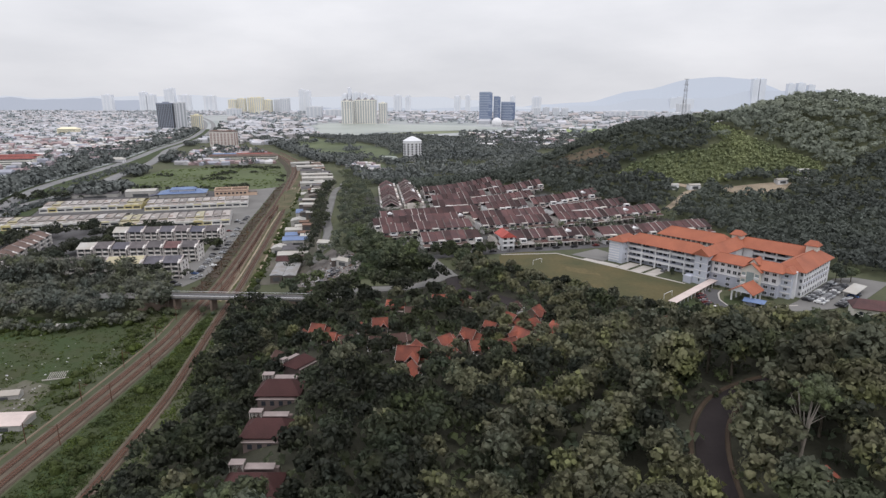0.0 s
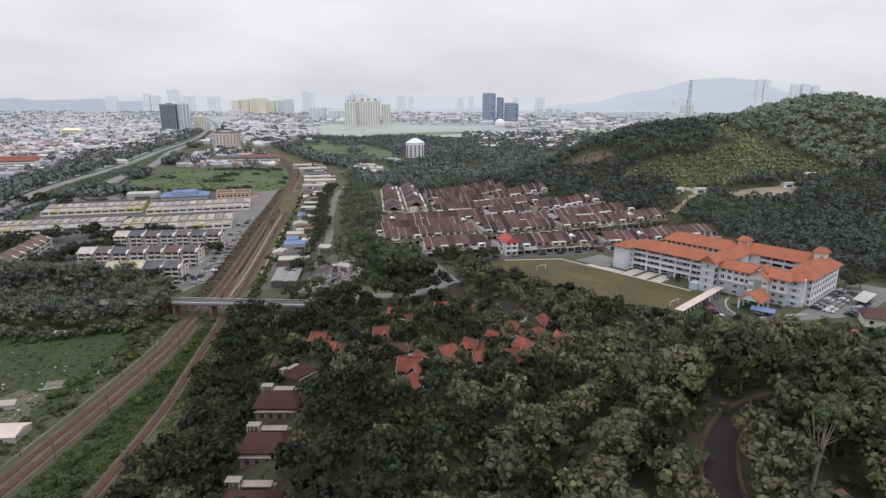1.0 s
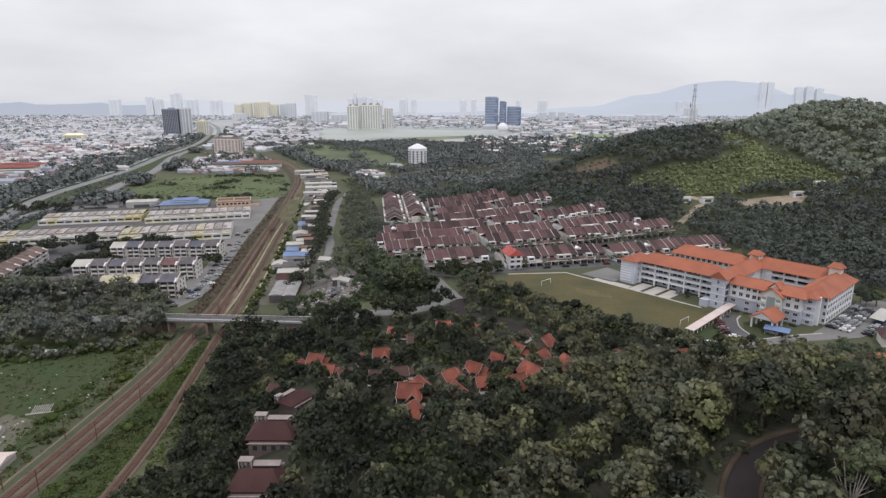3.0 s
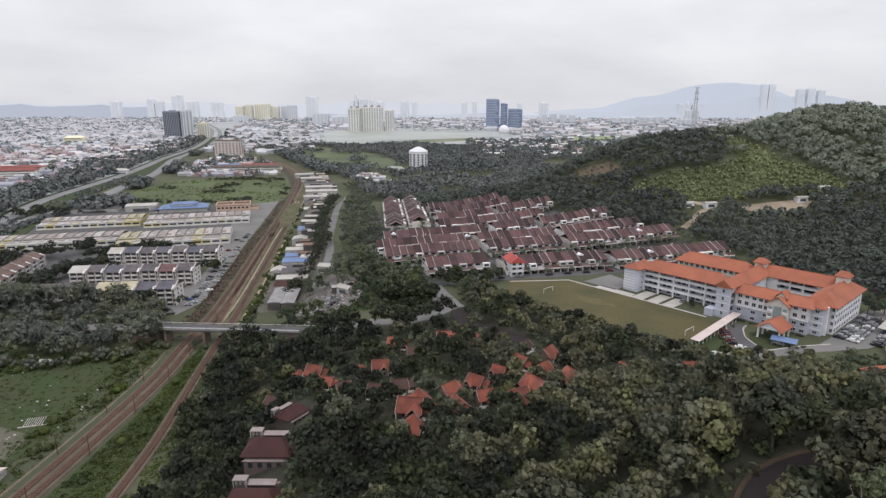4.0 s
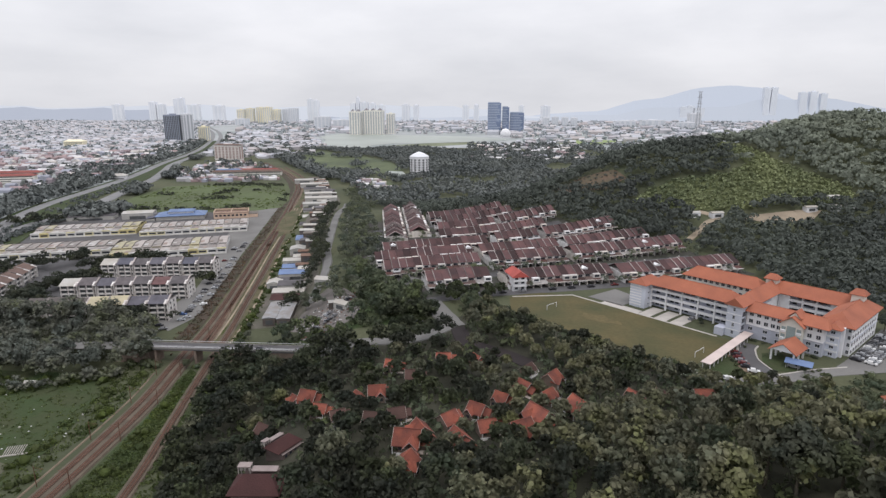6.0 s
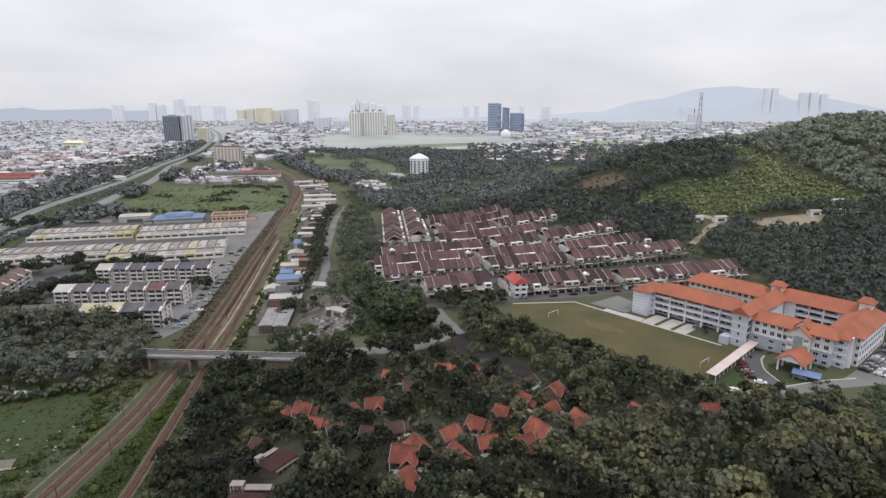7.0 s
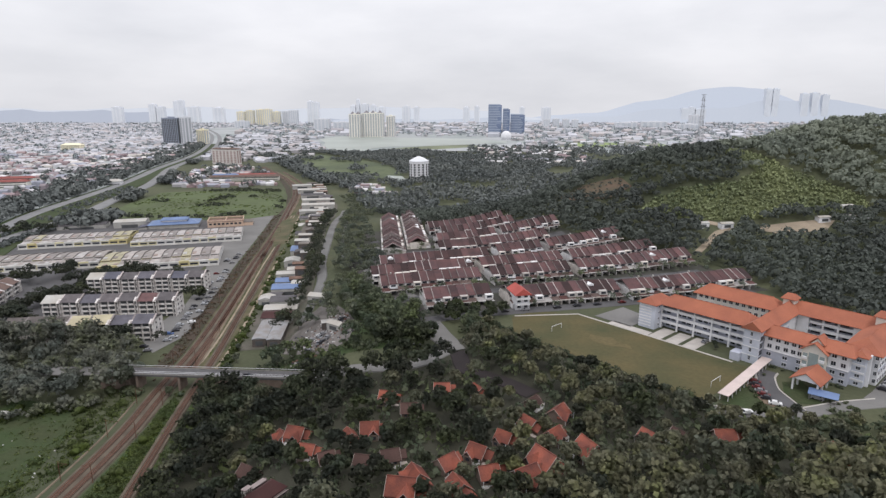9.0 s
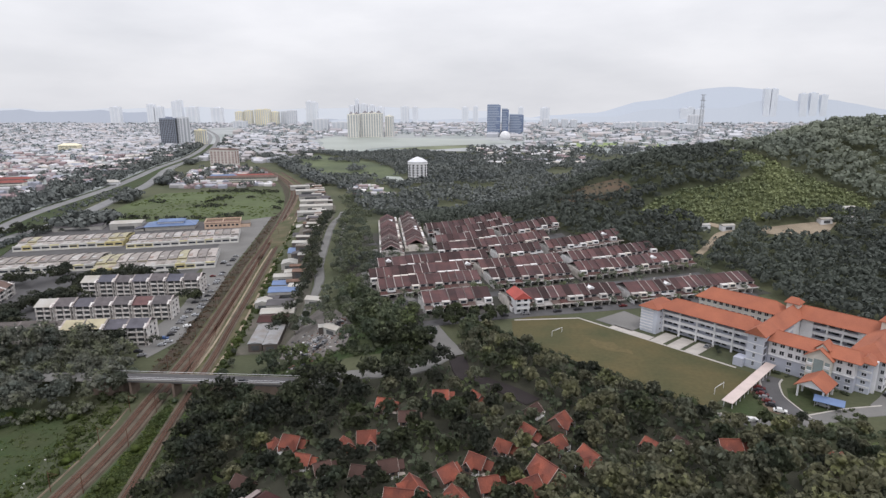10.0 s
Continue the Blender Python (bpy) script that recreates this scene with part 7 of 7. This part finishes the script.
mid = scatter(MID, 11.0, in_valley_wood)
far_wood("valley_wood", mid, 3.5, 7.2, 30, 0.27, M_MIDTREES, "dark green woods in the valley before the lake")
single("pond", patch([(-180, 1086), (-152, 1078), (-139, 1030), (-145, 1008), (-160, 1004), (-170, 1040)], 0.6, 20), M_WATER, "small pale pond", "pond", kind="structure")
single("lakeside_grass", patch([(-300, 1790), (-200, 1890), (-60, 1980), (-20, 1900), (-150, 1760)], 0.9, 60), material("pale_grass", (0.20, 0.22, 0.14), 0.9, scale=0.01, vary=0.3), "pale grass beside the lake", "field", kind="structure")
single("sports_ground", patch([(200, 1900), (560, 1850), (560, 2100), (220, 2150)], 1.0, 80), material("light_green_turf", (0.26, 0.32, 0.14), 0.9, scale=0.006, vary=0.2), "light green sports ground in the far town", "field", kind="structure")


def tower(name, x, y, w, d, h, a, wall, label, floors, bays, glass, category="tower", cap=None, group=""):
    t = thing(name, pose(x, y, LOW, 0, 0, a), label, category, group)
    part("wall", Geo().box(-w / 2, -d / 2, 0, w / 2, d / 2, h), wall, t)
    for i in range(bays):                                   # window bays run the whole height
        x0 = -w / 2 + w * (i + 0.22) / bays
        part("window_bay", Geo().box(x0, -d / 2 - 0.3, 3, x0 + w * 0.56 / bays, -d / 2 + 0.3, h - 2), glass, t)
    for i in range(2):
        y0 = -d / 2 + d * (i + 0.25) / 2
        part("window_bay", Geo().box(w / 2 - 0.3, y0, 3, w / 2 + 0.3, y0 + d * 0.25, h - 2), glass, t)
    for k in range(1, floors, 2 if floors > 20 else 1):
        part("floor_band", Geo().box(-w / 2 - 0.7, -d / 2 - 0.7, h * k / floors, w / 2 + 0.7, -d / 2 + 0.5, h * k / floors + 0.28 * h / floors), wall, t)
    part("roof_parapet", Geo().box(-w / 2 - 0.4, -d / 2 - 0.4, h, w / 2 + 0.4, d / 2 + 0.4, h + 1.5), wall, t)
    part("lift_house", Geo().box(-w / 6, -d / 5, h + 1.5, w / 6, d / 5, h + 5), wall, t)
    if cap:
        for i in range(cap):
            cx = -w / 2 + w * (i + 0.5) / cap
            part("pointed_roof", Geo().hip(cx - w / cap * 0.3, -d / 3, cx + w / cap * 0.3, d / 3, h + 1.5, 9, w / cap * 0.26), M_TURRET, t)
    return t


M_REDROOF = material("dull_red_roof", (0.26, 0.085, 0.075), 0.8, scale=0.08, vary=0.3)
M_TURRET = material("grey_pointed_roofs", (0.20, 0.19, 0.20), 0.8)
M_FARCREAM = material("cream_tower_wall", (0.84, 0.82, 0.75), 0.85, scale=0.02, vary=0.1)
M_FARYELLOW = material("pale_yellow_wall", (0.82, 0.76, 0.57), 0.85, scale=0.02, vary=0.1)
M_FARGREY = material("blue_grey_tower_wall", (0.30, 0.33, 0.40), 0.8, scale=0.02, vary=0.12)
# pale glass colour stands for haze over dark windows
M_FARGLASS = material("hazy_window_glass", (0.38, 0.40, 0.43), 0.4)
M_BLUEGLASS = material("blue_curtain_wall", (0.20, 0.25, 0.37), 0.25, scale=0.02, vary=0.2)
M_PALEBAND = material("pale_spandrel", (0.42, 0.47, 0.56), 0.6)
M_PINKWALL = material("pink_white_wall", (0.72, 0.68, 0.66), 0.85, scale=0.05, vary=0.12)
# haze put into the white of the far walls
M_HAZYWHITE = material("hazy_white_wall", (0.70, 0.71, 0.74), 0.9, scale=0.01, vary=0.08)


# glows in one flat colour that stands for distance haze
def backdrop_haze_glow(name, colour):
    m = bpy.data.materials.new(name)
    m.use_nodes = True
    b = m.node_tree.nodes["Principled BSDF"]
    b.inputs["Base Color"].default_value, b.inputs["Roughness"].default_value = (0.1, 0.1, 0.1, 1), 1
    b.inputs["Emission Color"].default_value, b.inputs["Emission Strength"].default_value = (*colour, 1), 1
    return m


# tower walls and glass near the horizon paled to imitate haze
M_HAZE = material("haze_pale_tower_wall", (0.76, 0.78, 0.82), 0.9, scale=0.01, vary=0.08)
M_HAZE2 = material("haze_grey_tower_wall", (0.70, 0.73, 0.78), 0.9, scale=0.01, vary=0.08)
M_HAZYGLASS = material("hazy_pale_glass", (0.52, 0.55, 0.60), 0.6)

tower("apartment_tower", -1012, 1900, 52, 28, 86, -4, M_FARGREY, "dark blue-grey apartment tower", 26, 9, M_SHADE)
tower("apartment_tower", -974, 1915, 18, 40, 88, -4, M_HAZYWHITE, "white end of a tall apartment tower", 26, 2, M_FARGLASS)
tower("apartment_annex", -958, 1990, 26, 30, 46, -4, M_FARYELLOW, "pale yellow lower apartment tower", 16, 4, M_FARGLASS)
slab = tower("apartment_block", -560, 1285, 58, 18, 31, -8, M_PINKWALL, "white slab block of flats with brown bays", 9, 7, material("red_brown_stair_bays", (0.40, 0.29, 0.27), 0.8, scale=0.1, vary=0.2), "flats")
part("tiled_roof", Geo().hip(-30, -10, 30, 10, 32.5, 2.5, 6, 0.5), M_BROWNROOF, slab)
tower("condominium", -541, 2450, 44, 40, 92, -3, M_FARCREAM, "cream condominium tower with pointed roofs", 30, 4, M_FARGLASS, cap=2)
tower("condominium", -474, 2480, 84, 40, 96, -3, M_FARCREAM, "cream condominium tower with pointed roofs", 30, 8, M_FARGLASS, cap=3)
tower("condominium", -412, 2540, 30, 40, 84, -3, M_FARCREAM, "cream condominium tower behind the others", 26, 3, M_FARGLASS)
for x, y, w, h, label in ((22, 2700, 57, 128, "tall blue glass office tower"), (72, 2720, 30, 110, "slim blue glass office tower"), (122, 2740, 62, 86, "broad blue glass office tower")):
    t = thing("office_tower", pose(x, y, LOW, 0, 0, -2), label, "tower", "blue office towers")
    part("wall", Geo().box(-w / 2, -22, 0, w / 2, 22, h), M_BLUEGLASS, t)
    for k in range(int(h / 7)):
        part("spandrel", Geo().box(-w / 2 - 0.5, -22.6, 7 * k + 2, w / 2 * fr.uniform(0.1, 1.0), -21.9, 7 * k + 4.5), M_PALEBAND, t)
    part("crown", Geo().box(-w / 2, -22, h, w / 2 - 6, 22, h + 4), M_PALEBAND, t)
for i, (x, h, w) in enumerate(((-1735, 92, 50), (-1680, 100, 50), (-1615, 106, 60), (-1545, 108, 60), (-1490, 92, 50), (-1430, 94, 50), (-1360, 100, 60))):
    tower("apartment_tower", x, 4150 + 30 * (i % 3), w, 40, h, 0, M_FARYELLOW if i < 5 else M_HAZYWHITE, "pale yellow apartment tower, haze put into its colours", 14, 4, M_HAZYGLASS, group="pale yellow towers")
for x, y, w, h in ((-876, 3150, 82, 60), (-766, 3150, 96, 44), (-690, 3180, 60, 40), (330, 3600, 36, 50), (385, 3620, 36, 52), (440, 3600, 36, 50), (495, 3620, 36, 48), (-1500, 3600, 80, 40), (760, 3500, 120, 34), (940, 3600, 140, 36),
                   (1140, 3500, 66, 74), (1040, 3300, 100, 30)):
    tower("distant_block", x, y, w, 40, h, 0, M_HAZYWHITE, "pale grey block of flats, haze put into its colours", 10, 4, M_HAZYGLASS, group="distant blocks")
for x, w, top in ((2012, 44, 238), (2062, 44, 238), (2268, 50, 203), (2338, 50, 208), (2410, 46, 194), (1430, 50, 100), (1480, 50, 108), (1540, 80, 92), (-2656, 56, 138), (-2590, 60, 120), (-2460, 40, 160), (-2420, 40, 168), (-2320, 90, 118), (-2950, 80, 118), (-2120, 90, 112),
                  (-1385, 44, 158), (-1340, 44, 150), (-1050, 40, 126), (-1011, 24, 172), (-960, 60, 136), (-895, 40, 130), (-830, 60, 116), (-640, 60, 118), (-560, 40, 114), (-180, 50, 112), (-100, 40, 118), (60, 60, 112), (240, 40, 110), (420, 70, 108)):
    t = thing("backdrop_tower", pose(x, 4640, LOW), "tall pale tower, haze put into its colours", "tower", "distant towers")
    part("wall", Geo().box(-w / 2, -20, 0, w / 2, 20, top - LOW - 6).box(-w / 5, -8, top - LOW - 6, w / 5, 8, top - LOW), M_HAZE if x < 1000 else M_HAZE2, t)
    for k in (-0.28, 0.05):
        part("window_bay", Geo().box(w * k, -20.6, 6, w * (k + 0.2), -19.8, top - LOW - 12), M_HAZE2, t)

# red roofed flats, white hall, yellow warehouse left of the highway; long low building in the hamlet
for x, y, w, d, h, a, wall, roof, label in ((-706, 862, 62, 14, 13, 20, M_CREAM, M_REDROOF, "cream walk-up flats with red tiled roof"), (-730, 905, 60, 14, 13, 20, M_CREAM, M_REDROOF, "cream walk-up flats with red tiled roof"),
                                            (-589, 935, 26, 16, 6, 18, M_WHITE, M_METALROOF, "white roofed hall among trees"), (-1172, 1650, 52, 26, 17, 8, M_FARYELLOW, M_FARYELLOW, "yellow warehouse in the town"),
                                            (-404, 1003, 112, 13, 7, 13, M_CREAM, M_BROWNROOF, "long low cream building with brown roof"), (-445, 1020, 44, 16, 6, 13, M_WHITE, M_BLUEROOF, "low workshop with pale blue roof"),
                                            (-402, 1040, 70, 12, 6, 13, M_CREAM, M_REDROOF, "low cream building with red roof")):
    hall = thing("town_building", pose(x, y, LOW, 0, 0, a), label, "building")
    part("wall", Geo().box(-w / 2, -d / 2, -1, w / 2, d / 2, h), wall, hall)
    part("roof", Geo().hip(-w / 2 - 1, -d / 2 - 1, w / 2 + 1, d / 2 + 1, h, d * 0.2, d * 0.35, 0.4), roof, hall)
    for k in range(max(1, int(h / 3.2))):
        part("window_strip", Geo().box(-w / 2 + 2, -d / 2 - 0.15, 3.2 * k + 1.2, w / 2 - 2, -d / 2 + 0.2, 3.2 * k + 2.4), M_SHADE, hall)

# white block with a domed roof in the valley
dome = thing("domed_block", pose(-114, 1012, LOW, 0, 0, 6), "white block of flats with a low domed roof", "flats")
body = Geo().tube((0, 0, 0), (0, 0, 33), 15.5, 15.5, 16)
part("wall", body, M_WHITE, dome)
for i in range(7):
    a = math.pi + math.pi * (i + 0.5) / 7
    part("window_bay", Geo().box(15.2 * math.cos(a) - 1.4, 15.2 * math.sin(a) - 0.8, 2, 15.2 * math.cos(a) + 1.4, 15.2 * math.sin(a) + 0.4, 29), M_SHADE, dome)
for k in range(7):
    part("floor_ring", Geo().tube((0, 0, 5 + 4 * k), (0, 0, 6.4 + 4 * k), 16.3, 16.3, 16), M_WHITE, dome)
part("dome", Geo().tube((0, 0, 33), (0, 0, 38), 16.5, 8, 16).tube((0, 0, 38), (0, 0, 40.5), 8, 1.5, 16), M_HAZYWHITE, dome)
ball = bmesh.new()
bmesh.ops.create_uvsphere(ball, u_segments=20, v_segments=12, radius=20)
bme = bpy.data.meshes.new("storage_dome")
ball.to_mesh(bme)
ball.free()
bme.materials.append(M_WHITE)
tagged(new("storage_dome", bme), "white spherical dome beside the office towers", "dome").location = (62, 2330, LOW + 12)

# lattice mast on the hill
mast = thing("lattice_mast", pose(420, 1290, LOW), "grey steel lattice mast rising behind the hill", "mast")
# steel lightened, haze put into its colour
M_HAZYSTEEL = material("hazy_grey_steel", (0.36, 0.37, 0.40), 0.7)
for s in (-1, 1):
    for r in (-1, 1):
        part("leg", Geo().tube((5.6 * s, 5.6 * r, 0), (1.4 * s, 1.4 * r, 142), 0.42, 0.3, 5), M_HAZYSTEEL, mast)
for k in range(12):
    z = 11.5 * k
    w, w2 = 5.6 - 4.2 * z / 142, 5.6 - 4.2 * (z + 11.5) / 142
    for (ax, ay, bx, by) in ((-1, -1, 1, -1), (1, -1, -1, -1), (1, -1, 1, 1), (-1, 1, -1, -1)):
        part("brace", Geo().tube((ax * w, ay * w, z), (bx * w2, by * w2, z + 11.5), 0.2, 0.2, 4), M_HAZYSTEEL, mast)
for z in (118, 130, 141):
    part("cross_arm", Geo().box(-5, -0.5, z, 5, 0.5, z + 0.8), M_HAZYSTEEL, mast)

# distant skyline hills: flat glowing sheets, haze put into their colour
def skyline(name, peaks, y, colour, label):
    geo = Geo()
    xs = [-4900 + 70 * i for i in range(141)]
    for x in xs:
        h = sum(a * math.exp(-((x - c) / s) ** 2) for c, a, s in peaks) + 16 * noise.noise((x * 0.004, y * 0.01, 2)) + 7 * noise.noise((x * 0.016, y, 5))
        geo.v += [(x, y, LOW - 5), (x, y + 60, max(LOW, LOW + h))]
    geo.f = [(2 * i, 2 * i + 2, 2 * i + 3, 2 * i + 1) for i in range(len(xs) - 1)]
    return single(name, geo, backdrop_haze_glow(name, colour), label, "hills", kind="structure")


skyline("backdrop_hills", [(1660, 226, 330), (2080, 160, 280), (1180, 124, 320), (2700, 120, 600), (600, 60, 420), (-4600, 60, 900)], 4790, (0.50, 0.545, 0.615), "pale blue hill on the skyline, haze put into its glow")
skyline("backdrop_low_hills", [(c, 66 + 9 * ((c // 600) % 3), 520) for c in range(-4800, 300, 600)], 4720, (0.585, 0.615, 0.655), "low hills along the horizon, haze painted grey-blue")
skyline("backdrop_foothill", [(1150, 88, 190), (1500, 98, 260), (1980, 140, 280), (2450, 150, 330), (700, 50, 260), (3000, 80, 400), (-900, 40, 400), (0, 46, 420)], 4600, (0.47, 0.51, 0.57), "foothills below the hill, haze painted blue-grey")
skyline("backdrop_ridge", [(-3950, 100, 480), (-3200, 88, 420), (-2650, 66, 300), (-1250, 56, 260), (3300, 60, 600)], 4700, (0.38, 0.415, 0.485), "low ridge far behind the town, haze painted blue-grey")

# ---- cars, masts and other small things ----
car_rng = random.Random(31)
CAR_PAINTS = [material("car_paint_" + n, c, 0.3, 0.0) for n, c in (("white", (0.66, 0.66, 0.66)), ("silver", (0.32, 0.33, 0.35)), ("black", (0.03, 0.03, 0.035)), ("dark_red", (0.11, 0.022, 0.022)), ("blue", (0.05, 0.10, 0.25)), ("grey", (0.18, 0.18, 0.19)))]
M_TYRE = material("tyre_rubber", (0.03, 0.03, 0.03), 0.9)
wheel_mesh = Geo().tube((0, -0.1, 0), (0, 0.1, 0), 0.32, 0.32, 10).mesh("wheel", M_TYRE)


def car(paint, name):
    c = thing("car", pose(0, 0, 0), name + " car parked on the tarmac", "car", "parked cars")
    b = Geo().box(-2.1, -0.85, 0.3, 2.1, 0.85, 0.85)
    b.add([(-1.5, -0.8, 0.85), (1.1, -0.8, 0.85), (1.1, 0.8, 0.85), (-1.5, 0.8, 0.85), (-1.1, -0.65, 1.45), (0.5, -0.65, 1.45), (0.5, 0.65, 1.45), (-1.1, 0.65, 1.45)], [(4, 5, 6, 7), (0, 1, 5, 4), (1, 2, 6, 5), (2, 3, 7, 6), (3, 0, 4, 7)])
    part("body", b, paint, c)
    part("windscreen", Geo().slab((0.56, -0.6, 1.42), (1.14, -0.7, 0.9), (1.14, 0.7, 0.9), (0.56, 0.6, 1.42), 0.03), M_GLASS, c)
    part("rear_window", Geo().slab((-1.16, 0.6, 1.42), (-1.54, 0.7, 0.9), (-1.54, -0.7, 0.9), (-1.16, -0.6, 1.42), 0.03), M_GLASS, c)
    for x in (-1.3, 1.3):
        for y in (-0.8, 0.8):
            w = part("wheel", wheel_mesh, None, c)
            w.location = (x, y, 0.32)
    return c


car_names = ["white", "silver", "black", "dark red", "blue", "grey"]
car_protos = [car(p, n) for p, n in zip(CAR_PAINTS, car_names)]
car_used = [False] * 6


def park(x, y, a, z=None, k=None):
    k = car_rng.choices(range(6), (2.2, 3, 5.5, 0.6, 0.5, 5))[0] if k is None else k
    m = pose(x, y, (level(x, y) if z is None else z) + 0.2, 0, 0, a)
    if not car_used[k]:
        car_protos[k].matrix_basis, car_used[k] = m, True
    else:
        copy_thing(car_protos[k], m)


for i in range(32):                                            # rows beside the school's end
    x, y = on_school((94.4, 99.0)[i % 2] + car_rng.uniform(-0.3, 0.3), 8 + 2.4 * (i // 2))
    park(x, y, SCHOOL_A + car_rng.uniform(-4, 4))
for i in range(14):                                            # wrecks in the scrapyard
    park(car_rng.gauss(-80, 8), car_rng.gauss(316, 8), car_rng.uniform(0, 360))
for i in range(10):
    x, y = on_school(106.5, 10 + 2.6 * i)
    park(x, y, SCHOOL_A + 180)
for u, v, a, k in ((60.6, -20.6, 20, 3), (61.8, -22.8, 20, 2), (63.4, -24.9, 20, 3), (65.2, -27.0, 20, 5), (67.0, -29.0, 20, 3), (68.8, -30.8, 20, 2), (72.2, -32.8, 25, 0), (68.3, -46.5, 60, 0), (80.5, -17.5, 10, 1), (30, 3.5, 90, 5)):
    x, y = on_school(u, v)
    park(x, y, SCHOOL_A + a, None, k)
for i in range(13):                                            # street before the houses
    s = 96 + 12.5 * i + car_rng.uniform(-3, 3)
    park(RE[0] * s + RN[0] * (320 + car_rng.choice((0, 3.2))), RE[1] * s + RN[1] * (320 + 1.5), ROW_A + car_rng.choice((0, 180)))
for i in range(46):                                            # yard along the railway
    y = 314 + 4.4 * i
    x = float(np.interp(y, [312, 340, 370, 467, 560], [-166, -160, -167, -193, -213])) - car_rng.choice((1, 6.5))
    if car_rng.random() < 0.75:
        park(x, y, car_rng.uniform(0, 40), LOW + 0.05)
for x, y, a in ((-100, 276.5, 0), (-68, 279, 4), (-24, 320, 100), (-31, 296, 45), (-32.5, 209.5, -30)):
    park(x, y, a, -9.0 if x < -60 else None)

# catenary masts along the railway
for i, y in enumerate((88, 112, 136, 160, 186, 212, 238, 262, 300, 340, 385, 430, 480, 530, 590)):
    x = float(np.interp(y, [p[1] for p in RAIL_L], [p[0] for p in RAIL_L]))
    for s in (-1, 1):
        m = thing("catenary_mast", pose(x + s * 5.4, y, LOW + 0.3, 0, 0, 5), "slender steel railway mast with a cantilever arm", "mast", "masts along the railway")
        part("pole", Geo().tube((0, 0, 0), (0, 0, 7.2), 0.14, 0.10, 6), M_RUST, m)
        part("arm", Geo().tube((0, 0, 6.6), (-3.0 * s, 0, 6.2), 0.05, 0.05, 4).tube((0, 0, 5.4), (-3.0 * s, 0, 6.2), 0.05, 0.05, 4), M_RUST, m)
for x, y, label in ((152, 482, "long white roofed lodge"), (168, 480, "white roofed hut"), (238, 489, "pale roofed house at the clearing"), (272, 497, "grey roofed house on the hillside"), (256, 492, "white roofed hut"), (262, 505, "pale roofed hut")):
    shed(x, y, 10, 5, 3, 15, M_METALROOF, label + " below the plantation", level(x, y) + 0.3, 0.9, M_WHITE)
